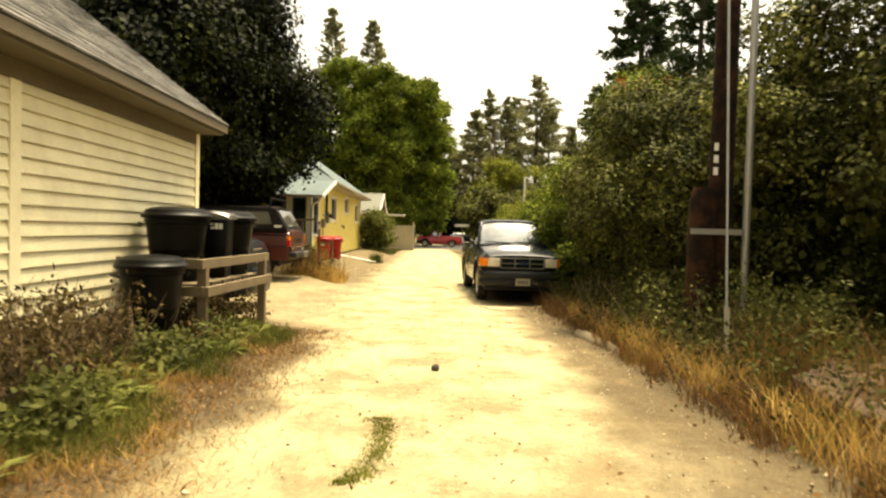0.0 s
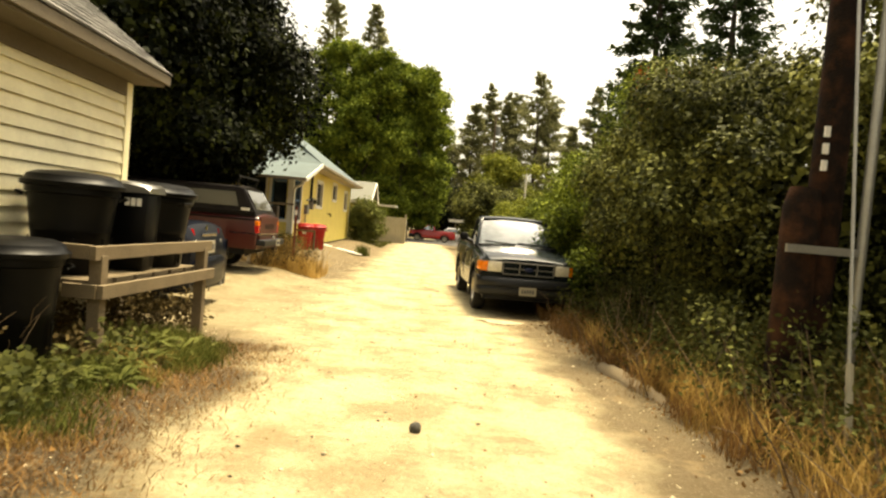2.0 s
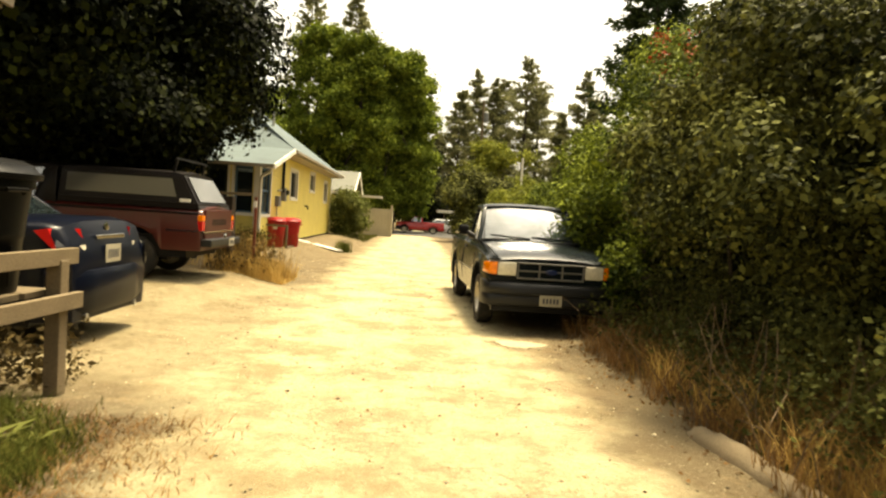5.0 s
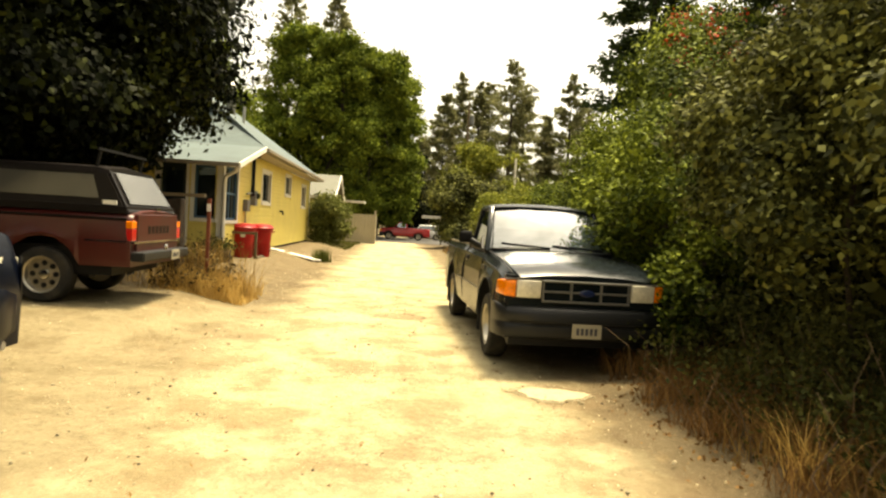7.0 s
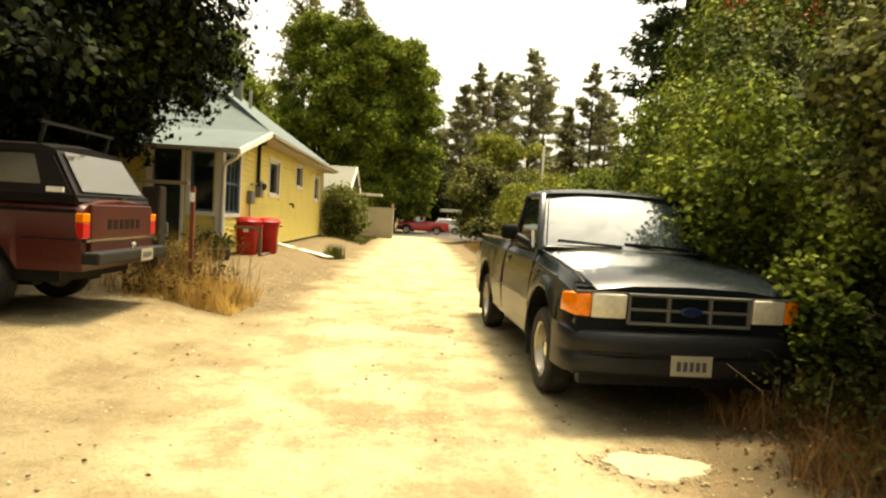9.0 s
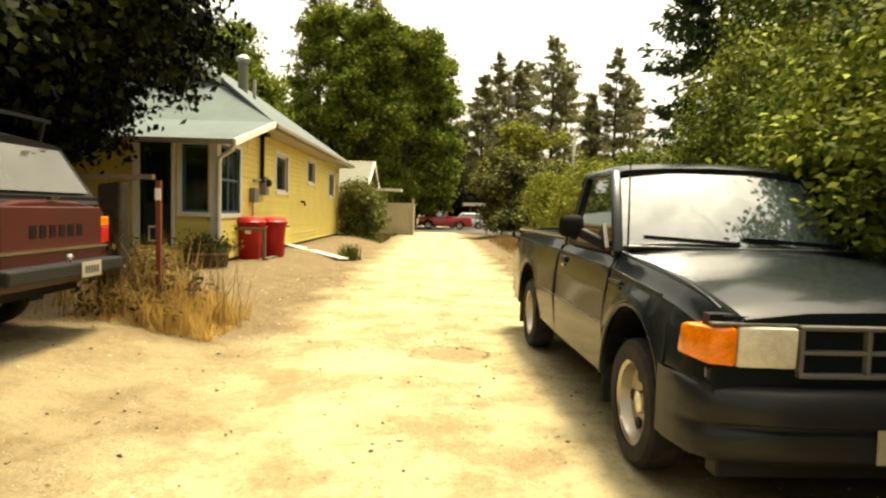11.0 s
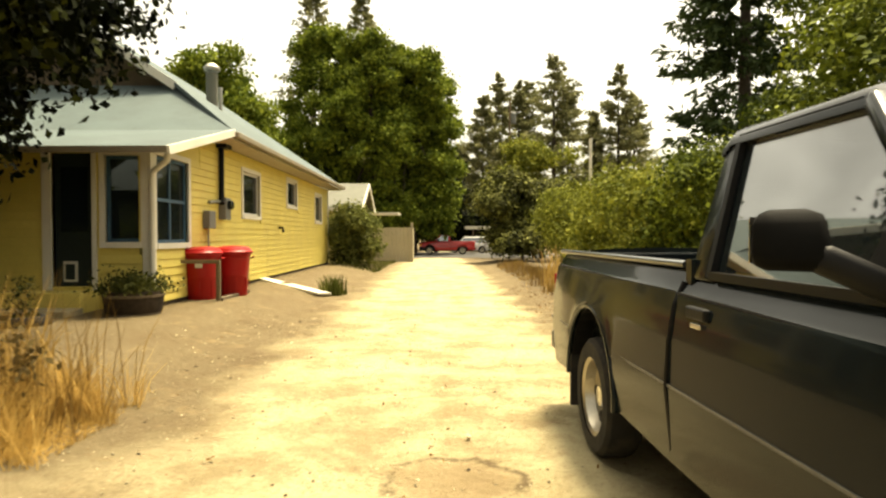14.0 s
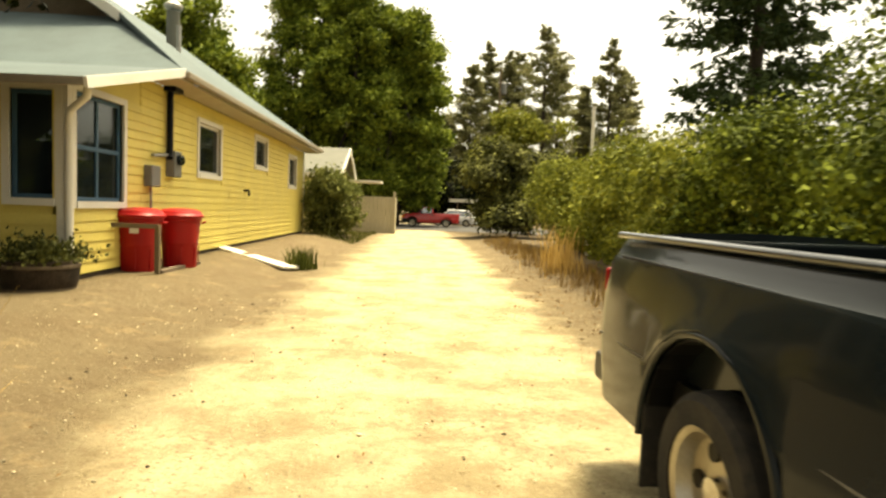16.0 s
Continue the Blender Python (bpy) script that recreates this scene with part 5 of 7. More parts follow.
        part("side_glass", quad_pane([(p[0] + s * 0.006, p[1], p[2]) for p in (side(a, zz0), side(b + 0.1, zz0), side(b, zz1), side(a, zz1))]), "dark_glass", c, "grey side glass, its pale reflection put into the base colour")
        part("sticker", box(min(s * (wb - 0.02), s * (wb + 0.004)), max(s * (wb - 0.02), s * (wb + 0.004)), y1 + 0.02, y1 + 0.18, zb + 0.10, zb + 0.15), "sticker", c)
    tg = [(-wb + 0.02, y2, zb + 0.02), (wb - 0.02, y2, zb + 0.02), (wr - 0.02, y1 + 0.02, zr - 0.05), (-wr + 0.02, y1 + 0.02, zr - 0.05)]
    ht = part("canopy_hatch", quad_pane(tg, 0.03), "canopy", c)
    def lerp_h(u, t):
        lo, hi = Vector(tg[0]).lerp(Vector(tg[1]), u), Vector(tg[3]).lerp(Vector(tg[2]), u)
        return lo.lerp(hi, t) + Vector((0, 0.02, 0.009))
    part("hatch_glass", quad_pane([lerp_h(0.07, 0.18), lerp_h(0.93, 0.18), lerp_h(0.93, 0.93), lerp_h(0.07, 0.93)], 0.006), "dark_glass", ht)
    part("hatch_handle", box(-0.06, 0.06, y2 + 0.02, y2 + 0.06, zb + 0.05, zb + 0.08), "chrome", ht)
    for x in (-0.62, 0.62):
        part("rack_post", strut((x, y1 - 0.15, zr - 0.02), (x, y1 - 0.1, zr + 0.2), 0.03, 0.03), "trim_black", v)
    part("rack_bar", strut((-0.7, y1 - 0.1, zr + 0.2), (0.7, y1 - 0.1, zr + 0.2), 0.03, 0.03), "trim_black", v)
    g = part("tailgate", box(-w + 0.14, w - 0.14, L_ - 0.08, L_ - 0.03, 0.62, 1.13), "maroon", v, bevel=0.012)
    for k in range(6):
        part("letter_bar", box(-0.36 + k * 0.125, -0.28 + k * 0.125, L_ - 0.031, L_ - 0.026, 0.88, 0.98), "canopy", g)
    part("tailgate_trim", box(-w + 0.03, w - 0.03, L_ - 0.05, L_ - 0.02, 0.765, 0.79), "chrome", g)
    part("rear_bumper", box(-w + 0.02, w - 0.02, L_ - 0.06, L_ + 0.11, 0.55, 0.67), "bumper", v, bevel=0.02)
    number_plate(v, L_ + 0.11, 0.60, 1, -0.25, 0.29, 0.13)
    part("tow_ball", lathe([(0.02, 0.66), (0.02, 0.70), (0.03, 0.72), (0.02, 0.745)], sides=10), "chrome", v).matrix_local = pose(0.0, L_ + 0.07, 0)
    part("mud_flap", box(-w + 0.03, -w + 0.25, ax_r + 0.42, ax_r + 0.44, 0.24, 0.56), "rubber", v)
    part("exhaust", tube([(-0.5, 3.6, 0.4), (-0.5, 4.1, 0.36)], 0.03, 8), "galv", v)
    return v


canopy_pickup(pose(-7.66, 14.71, 0.17, 0, 0, -90.5))


def sedan(m, paint, label):
    """A saloon seen from its tail."""
    v = thing("sedan", m, label, "car")
    w, L_, r = 0.86, 4.5, 0.31
    ax_f, ax_r = 0.85, 3.5
    st = [(0.0, w - 0.3, 0.6, None), (0.06, w - 0.12, 0.68, None), (0.25, w - 0.03, 0.75, None), (1.2, w, 0.93, None), (1.5, w, 0.96, None), (3.4, w, 0.99, None), (3.75, w, 1.02, None), (4.25, w - 0.02, 1.03, None), (4.36, w - 0.05, 1.0, None), (4.44, w - 0.08, 0.84, None), (4.48, w - 0.12, 0.66, None)]
    part("body", shell(st, (ax_f, ax_r), 0.24, 0.37, 0.31, crease=0.6), paint, v, smooth=38)
    part("underbody", box(-w + 0.15, w - 0.15, 0.3, L_ - 0.4, 0.18, 0.5), "trim_black", v)
    for s in (1, -1):
        for y in (ax_f, ax_r):
            wheel(v, s * (w - 0.11), y, r, 0.2, s)
        t = part("tail_lamp", hull8([(s * (w - 0.40), 4.405, 0.80), (s * (w - 0.07), 4.36, 0.78), (s * (w - 0.035), 4.3, 0.98), (s * (w - 0.36), 4.37, 0.98)], [(s * (w - 0.40), 4.445, 0.80), (s * (w - 0.035), 4.40, 0.78), (s * (w + 0.0), 4.2, 0.96), (s * (w - 0.36), 4.405, 0.98)]), "lamp_red", v, "red and clear tail lamp")
        part("reverse_lens", hull8([(s * (w - 0.38), 4.44, 0.81), (s * (w - 0.08), 4.40, 0.79), (s * (w - 0.08), 4.395, 0.835), (s * (w - 0.38), 4.435, 0.85)], [(s * (w - 0.38), 4.455, 0.81), (s * (w - 0.06), 4.42, 0.79), (s * (w - 0.06), 4.415, 0.835), (s * (w - 0.38), 4.45, 0.85)]), "lamp_clear", t)
        part("exhaust", tube([(s * 0.5, 4.2, 0.26), (s * 0.5, 4.5, 0.26)], 0.03, 8), "galv", v)
    cab(v, paint, 1.25, (2.0, 3.05), 0.96, 1.42, w - 0.06, 0.6, 3.75, 0.6)
    part("bumper", loft([[(x, y, z) for y, z in ((4.3, 0.28), (yy - 0.03, 0.28), (yy, 0.34), (yy, 0.58), (yy - 0.03, 0.64), (4.3, 0.66))] for x, yy in ((-w - 0.005, 4.34), (-w + 0.12, 4.47), (-0.4, 4.53), (0.4, 4.53), (w - 0.12, 4.47), (w + 0.005, 4.34))]), paint, v, smooth=40)
    part("boot_trim", box(-0.28, 0.28, 4.43, 4.455, 0.89, 0.925), "chrome", v, bevel=0.006)
    part("badge", lathe([(0.05, 0), (0.055, 0.01), (0.03, 0.014)], sides=16), "chrome", v).matrix_local = pose(0, 4.39, 0.975, -90)
    number_plate(v, 4.475, 0.76, 1)
    return v


sedan(pose(-2.72 - 4.5, 10.45, 0, 0, 0, -90) @ Matrix.Diagonal((1, 1, 1.13, 1)), "navy", "dark navy saloon car with red tail lamps, beside the garage")

pickup("pickup_truck", pose(-1.45, 67.0, -0.345, 0, 0, -90), "bright red pickup truck on the cross street", "red_car", length=4.9)
white_van = thing("white_car", pose(0.9, 71.0, -0.345, 0, 0, -90), "white car parked behind the red truck", "car")
part("body", shell([(0, 0.6, 0.62, None), (0.1, 0.8, 0.72, None), (1.1, 0.85, 0.95, None), (3.9, 0.85, 0.98, None), (4.3, 0.8, 0.9, None), (4.4, 0.7, 0.7, None)], (0.85, 3.4), 0.26, 0.37, 0.32), "white_car", white_van, smooth=38)
cab(white_van, "white_car", 1.2, (1.75, 3.6), 0.95, 1.5, 0.8, 0.62, 4.1, 0.4)
for s in (1, -1):
    for y in (0.85, 3.4):
        wheel(white_van, s * 0.74, y, 0.31, 0.2, s)

# ---------------------------------------------------------------- bins and their stand


def bin_lid(r, h, sides, sq):
    return lathe([(r * 1.06, h - 0.04), (r * 1.13, h - 0.035), (r * 1.14, h), (r * 1.05, h + 0.02), (r * 1.0, h + 0.055), (r * 0.8, h + 0.085), (r * 0.3, h + 0.10), (0.02, h + 0.10)], sides=sides, square=sq)


def rubbish_bin(name, m, r, h, material, label, sq=0.0, grp="", handles=True, group_cat="trash can"):
    v = thing(name, m, label, group_cat, grp)
    part("body", lathe([(r * 0.78, 0), (r * 0.8, 0.02), (r * 0.86, h * 0.45), (r * 0.885, h * 0.47), (r * 0.88, h * 0.5), (r * 0.97, h - 0.1), (r * 1.03, h - 0.09), (r * 1.03, h - 0.02), (r * 0.97, h - 0.02)], sides=28, square=sq), material, v, smooth=35)
    part("lid", bin_lid(r, h, 28, sq), material, v, smooth=35)
    if handles:
        for s in (1, -1):
            part("handle", tube([(s * r * 1.02, -0.09, h - 0.12), (s * (r * 1.02 + 0.05), -0.07, h - 0.10), (s * (r * 1.02 + 0.05), 0.07, h - 0.10), (s * r * 1.02, 0.09, h - 0.12)], 0.014, 6), material, v, smooth=50)
    for k in range(8):
        a = 2 * math.pi * k / 8 + 0.2
        part("rib", box(-0.012, 0.012, r * 0.845, r * 0.875, 0.06, h * 0.42), material, v).matrix_local = pose(0, 0, 0, -2.5, 0, math.degrees(a))
    return v


DK = 0.72 + 0.058
b1 = rubbish_bin("trash_can", pose(-2.74, 6.94, DK, 0, 0, 20), 0.345, 0.75, "bin_black", "large black plastic trash can with domed lid on timber stand", 0.25, "trash cans on the stand")
b2 = rubbish_bin("trash_can", pose(-2.55, 8.06, DK, 0, 0, -15), 0.345, 0.75, "bin_black", "large black plastic trash can with domed lid on timber stand", 0.25, "trash cans on the stand")
b3 = thing("trash_can", pose(-2.49, 7.5, DK, 0, 0, 4), "narrow square black trash can with a smooth pale-shining lid", "trash can", "trash cans on the stand")
part("body", hull8([(-0.16, -0.15, 0), (0.16, -0.15, 0), (0.16, 0.15, 0), (-0.16, 0.15, 0)], [(-0.19, -0.19, 0.72), (0.19, -0.19, 0.72), (0.19, 0.19, 0.72), (-0.19, 0.19, 0.72)]), "bin_black", b3, smooth=40, bevel=0.03)
part("lid", loft([[(-0.21, y, 0.72), (-0.21, y, 0.77 + h), (-0.17, y, 0.80 + h), (0.0, y, 0.825 + h), (0.17, y, 0.80 + h), (0.21, y, 0.77 + h), (0.21, y, 0.72)] for y, h in ((-0.21, -0.03), (-0.18, 0), (0.18, 0.01), (0.21, -0.02))]), "lid_sheen", b3, smooth=40)
for k in range(3):
    part("label_bar", box(-0.01 + k * 0.052, 0.03 + k * 0.052, -0.193, -0.186, 0.60, 0.67), "sticker", b3)
rubbish_bin("trash_can", pose(-2.62, 6.02, 0.17, 0, 0, 40), 0.31, 0.84, "bin_black", "dented black plastic trash can standing in the weeds")
stand = thing("bin_stand", pose(0, 0, 0.058), "weathered grey timber stand for trash cans", "bin stand")
for x, y in ((-2.27, 6.5), (-2.13, 8.36), (-3.1, 6.56), (-3.02, 8.4)):
    part("post", box(x - 0.05, x + 0.05, y - 0.05, y + 0.05, 0.0, 0.92), "timber", stand, bevel=0.006)
part("rail", strut((-2.26, 6.38, 0.94), (-2.10, 8.52, 0.94), 0.05, 0.11), "timber", stand, bevel=0.005)
part("rail", strut((-2.2, 6.4, 0.64), (-2.05, 8.5, 0.64), 0.05, 0.11), "timber", stand, bevel=0.005)
part("rail", strut((-3.2, 6.46, 0.945), (-2.29, 6.42, 0.945), 0.05, 0.11), "timber", stand, bevel=0.005)
part("rail", strut((-2.5, 6.44, 0.64), (-2.23, 6.42, 0.64), 0.05, 0.11), "timber", stand, bevel=0.005)
for k in range(6):
    y = 6.5 + k * 0.325
    part("deck_board", box(-3.16, -2.30 + k * 0.02, y, y + 0.30, 0.675, 0.715), "timber", stand, bevel=0.004)

hz = 0.21
rb = rubbish_bin("red_trash_can", pose(-3.82, 22.8, hz, 0, 0, 0), 0.30, 0.80, "bin_red", "bright red plastic trash can beside the yellow house", 0.15, "red trash cans", handles=True)
rubbish_bin("red_trash_can", pose(-3.5, 23.45, hz, 0, 0, 15), 0.30, 0.80, "bin_red", "bright red plastic trash can beside the yellow house", 0.15, "red trash cans", handles=True)
part("label_bar", box(0.0, 0.12, -0.30, -0.297, 0.55, 0.62), "sticker", rb)
fr = thing("wood_rack", pose(0, 0, 0), "small grey timber rack holding the red cans", "rack")
for x, y in ((-3.4, 22.4), (-4.2, 22.35)):
    part("post", box(x - 0.03, x + 0.03, y - 0.03, y + 0.03, 0.1, 0.88), "timber", fr)
part("rail", box(-4.3, -3.36, 22.33, 22.37, 0.84, 0.90), "timber", fr)
part("rail", box(-3.42, -3.34, 22.42, 23.9, 0.2, 0.27), "old_wood", fr)

# half-barrel planter
pl = thing("barrel_planter", pose(-3.98, 20.75, 0.16), "half-barrel planter with grey-green flowers by the doorstep", "planter")
# barrel takes the post's darker wood; its shade is in that colour
part("barrel", lathe([(0.30, 0), (0.36, 0.1), (0.385, 0.26), (0.37, 0.38), (0.34, 0.38), (0.33, 0.3), (0.1, 0.3)], sides=24), "dark_post", pl, smooth=30)
for z, r in ((0.06, 0.345), (0.30, 0.388)):
    part("hoop", lathe([(r, z), (r + 0.006, z), (r + 0.006, z + 0.035), (r, z + 0.035)], sides=24), "old_wood", pl)
pp = np.column_stack([RNG.normal(0, 0.2, 1800), RNG.normal(0, 0.2, 1800), 0.36 + np.abs(RNG.normal(0, 0.10, 1800))])
leaf_mesh("plant", pp, 0.06, 0.02, "verge", pl, droop=-0.5)

# a dark ring of old tyre by the step, with a thin weed in it
tyre = thing("old_tyre", pose(-4.85, 19.75, 0.17), "old dark tyre lying flat with weeds growing in it", "tyre")
part("casing", lathe([(0.20, 0.0), (0.29, 0.0), (0.32, 0.05), (0.32, 0.10), (0.29, 0.15), (0.20, 0.15), (0.19, 0.08)], sides=26, cap=False), "rubber", tyre, smooth=40)
tp = np.column_stack([RNG.normal(0, 0.08, 500), RNG.normal(0, 0.08, 500), 0.05 + 0.55 * RNG.uniform(0, 1, 500) ** 1.5])
leaf_mesh("weed", tp, 0.06, 0.012, "verge", tyre, droop=-0.6)

# plank on the ground at the house side
plank = part("plank", box(-0.17, 0.17, -1.42, 1.42, 0.0, 0.04), "white")
plank.matrix_world = pose(-3.2, 26.25, 0.165, 4.6, 4, 46)
tagged(plank, "pale weathered plank lying on the earth by the house", "plank")

# marker post in the dry grass, old wire fence post
mk = thing("marker_post", pose(-2.72, 15.95, 0), "thin rusty steel marker post with a white reflector", "post")
part("stake", box(-0.025, 0.025, -0.02, 0.02, 0, 1.58), "rust", mk)
part("reflector", box(-0.028, 0.028, -0.025, -0.02, 1.38, 1.5), "sticker", mk)
fp = thing("fence_post", pose(-3.32, 16.2, 0.1, 0, 0, -8), "old grey wooden fence post with a top rail", "fence")
part("post", hull8([(-0.15, -0.09, 0), (0.15, -0.1, 0), (0.16, 0.1, 0), (-0.14, 0.09, 0)], [(-0.13, -0.07, 1.44), (0.13, -0.08, 1.47), (0.14, 0.08, 1.46), (-0.12, 0.08, 1.42)]), "dark_post", fp, bevel=0.025)
part("rail", strut((-1.9, 0.05, 1.50), (0.52, -0.08, 1.52), 0.05, 0.05), "timber", fp)

# ---------------------------------------------------------------- utility pole, guy wire and conduit
up = thing("utility_pole", pose(3.36, 6.4, 0.075), "dark creosoted utility pole with a stub pole strapped on", "utility pole")
part("pole", tube([(0, 0, -0.2), (0.02, 0, 3), (0.03, 0, 9.5)], [0.135, 0.125, 0.10], 14), "pole", up, smooth=50)
part("stub", tube([(-0.22, -0.08, -0.2), (-0.21, -0.08, 1.75), (-0.2, -0.08, 1.9)], [0.15, 0.14, 0.11], 14), "pole", up, smooth=50)
part("band", box(-0.40, 0.14, -0.27, -0.235, 1.40, 1.46), "galv", up)
part("band", box(-0.40, 0.14, -0.27, -0.235, 0.28, 0.33), "galv", up)
part("conduit", tube([(0.20, -0.22, 0), (0.21, -0.2, 3), (0.22, -0.18, 6)], 0.038, 10), "galv", up, smooth=50)
for k in range(3):
    part("number_bar", box(-0.13, -0.09, -0.145, -0.125, 2.3 - k * 0.13, 2.38 - k * 0.13), "sticker", up)
gw = thing("guy_wire", pose(0, 0, 0.09), "steel guy wire with a pale guard sleeve at its foot", "guy wire")
part("wire", tube([(2.98, 5.28, 0), (3.3, 6.25, 4.2)], 0.012, 6), "galv", gw, smooth=50)
part("guard", tube([(2.98, 5.27, 0.02), (3.03, 5.43, 0.70)], 0.024, 8), "plate", gw, smooth=50)

# low leafy sprays growing before the poles
sp = thing("pole_shrub", pose(0, 0, 0), "leafy green sprays growing round the pole's foot", "bush")
bm = bmesh.new()
tips = []
for k in range(26):
    a_ = Vector((random.uniform(2.95, 3.5), random.uniform(6.0, 7.4), 0.08))
    b_ = a_ + Vector((random.uniform(-0.45, 0.1), random.uniform(-0.45, 0.3), random.uniform(0.35, 0.95)))
    limb(bm, a_, b_, 0.008, 0.003, 3, 0.06)
    tips += [tuple(a_.lerp(b_, f_)) for f_ in (0.35, 0.5, 0.65, 0.8, 0.95, 1.05)]
part("stem", bm, "bark", sp)["kind"] = "stuff"
leaf_mesh("leaves", clumped(np.array(tips), 11, 0.075), 0.055, 0.018, "hedge", sp, face=np.tile([-0.3, -0.2, 0.8], (len(tips) * 11, 1)))

# a broken slab in the verge
ang = [2 * math.pi * k / 18 for k in range(18)]
rr = [1 + 0.14 * math.sin(2 * a + 0.6) + 0.09 * math.sin(5 * a) + 0.05 * math.sin(9 * a + 1) for a in ang]
slab_rings = [[(0.42 * k * r * math.cos(a), 0.78 * k * r * math.sin(a), z) for a, r in zip(ang, rr)] for k, z in ((1.0, 0.0), (1.03, 0.12), (1.0, 0.235), (0.93, 0.26))]
bm = bmesh.new()
rows_ = [[bm.verts.new(p) for p in ring] for ring in slab_rings]
for a_, b_ in zip(rows_, rows_[1:]):
    for k in range(18):
        bm.faces.new((a_[k], a_[(k + 1) % 18], b_[(k + 1) % 18], b_[k]))
bm.faces.new(rows_[-1])
bm.faces.new(rows_[0][::-1])
slab_ob = part("stone_slab", bm, "slab", smooth=35)
slab_ob.matrix_world = pose(3.42, 3.95, 0.18, 3, -4, -8)
tagged(slab_ob, "broken pinkish stone slab lying in the verge grass", "stone slab")

# a second, broken timber half sunk at the gravel's edge
rows_ = []
for k in range(15):
    y = -0.95 + 1.9 * k / 14
    end = 0.62 if k in (0, 14) else 0.9 if k in (1, 13) else 1.0
    rows_.append([(wx * end * random.uniform(0.86, 1.12), y + random.uniform(-0.02, 0.02), z * (1 if z < 0 else end * random.uniform(0.85, 1.1))) for wx, z in ((-0.10, -0.3), (-0.115, 0.02), (-0.105, 0.11), (-0.06, 0.165), (0.0, 0.18), (0.06, 0.165), (0.10, 0.10), (0.11, -0.3))])
bm = loft(rows_)
tie2 = part("timber_edging", bm, "timber", smooth=50)
tie2.matrix_world = pose(2.37, 7.55, -0.035, 0, 3, 6) @ Matrix.Diagonal((0.95, 0.78, 1, 1))
tagged(tie2, "broken grey timber half sunk at the gravel's edge", "landscape timber")

# pale concrete patch and a dark stone in the gravel
ang = [2 * math.pi * k / 44 for k in range(44)]
rr = [1 + 0.12 * math.sin(3 * a + 1) + 0.06 * math.sin(7 * a) + 0.05 * math.sin(13 * a + 2) for a in ang]
cp = part("concrete_patch", hull8([(0.34 * r * math.cos(a), 0.24 * r * math.sin(a), -0.05) for a, r in zip(ang, rr)], [(0.29 * r * math.cos(a), 0.19 * r * math.sin(a), 0.012) for a, r in zip(ang, rr)]), "concrete")
cp.matrix_world = pose(1.58, 11.28, 0)
tagged(cp, "pale crumbled concrete patch in the gravel", "concrete patch", kind="structure")
bm = bmesh.new()
bmesh.ops.create_icosphere(bm, subdivisions=2, radius=0.042)
for vtx in bm.verts:
    vtx.co *= 1 + 0.15 * noise.noise(vtx.co * 40)
st_ = part("stone", bm, "stone", smooth=60)
st_.matrix_world = pose(0.3, 5.55, 0.03 + up_at(5.55))
tagged(st_, "dark fist-sized stone lying in the gravel", "stone")

# ---------------------------------------------------------------- second house, fence, street end
h2 = thing("far_house", pose(0, 0, 0), "pale yellow shed with a pale gable roof", "house")
X2, YA, YB = -3.6, 40.5, 45.5
part("wall", box(-11, X2, YA, YB, -0.2, 2.7), "pale_yellow", h2)
ym = (YA + YB) / 2
part("gable_wall", hull8([(X2 - 0.15, YA, 2.7), (X2 - 0.15, YB, 2.7), (X2 - 0.15, ym, 3.72)], [(X2, YA, 2.7), (X2, YB, 2.7), (X2, ym, 3.72)]), "pale_yellow", h2)
for ya, s in ((YA - 0.4, 1), (YB + 0.4, -1)):
    part("roof", slab([(-11, ya, 2.55), (X2 + 0.4, ya, 2.55), (X2 + 0.4, ym, 3.86), (-11, ym, 3.86)], 0.1), "roof_pale", h2)
    part("rake_board", strut((X2 + 0.42, ya, 2.45), (X2 + 0.42, ym, 3.76), 0.05, 0.2), "white", h2)
part("eave_board", strut((-11, YA - 0.42, 2.45), (X2 + 0.4, YA - 0.42, 2.45), 0.05, 0.16), "white", h2)
part("awning", box(X2 - 0.2, X2 + 1.7, YB - 0.2, YB + 1.8, 2.42, 2.52), "white", h2)
part("window", box(X2, X2 + 0.02, ym - 1.4, ym - 0.4, 1.3, 2.2), "pane", h2)
part("window", box(X2, X2 + 0.02, ym + 0.4, ym + 1.4, 1.3, 2.2), "pane", h2)
fn = thing("fence", pose(0, 0, -0.05), "tan painted board fence beside the alley", "fence")
for k in range(12):
    x = -3.55 + k * 0.2
    part("board", box(x, x + 0.19, 44.2, 44.23, 0, 1.75 + random.uniform(-0.01, 0.01)), "fence_tan", fn)
for k in range(14):
    y = 44.25 + k * 0.2
    part("board", box(-1.17, -1.14, y, y + 0.19, 0, 1.75 + random.uniform(-0.01, 0.01)), "fence_tan", fn)
part("post", box(-1.2, -1.08, 44.12, 44.24, 0, 2.0), "fence_tan", fn)
sg = thing("street_sign_board", pose(5.2, 76, -0.36), "white flat-roofed carport edge beyond the street", "carport")
part("roof", box(-2.2, 1.6, 0, 3, 2.3, 2.6), "white", sg)
for x in (-1.4, 1.4):
    part("post", box(x - 0.06, x + 0.06, 0.1, 0.22, 0, 2.3), "old_wood", sg)
fpole = thing("utility_pole", pose(7.3, 74, -0.3), "distant brown utility pole with a transformer", "utility pole")
part("pole", tube([(0, 0, -0.5), (0, 0, 15)], [0.16, 0.11], 10), "timber", fpole, smooth=50)
part("transformer", lathe([(0.25, 12.6), (0.28, 12.7), (0.28, 13.6), (0.1, 13.8)], sides=12), "grey_box", fpole).matrix_local = pose(0.35, 0, 0)
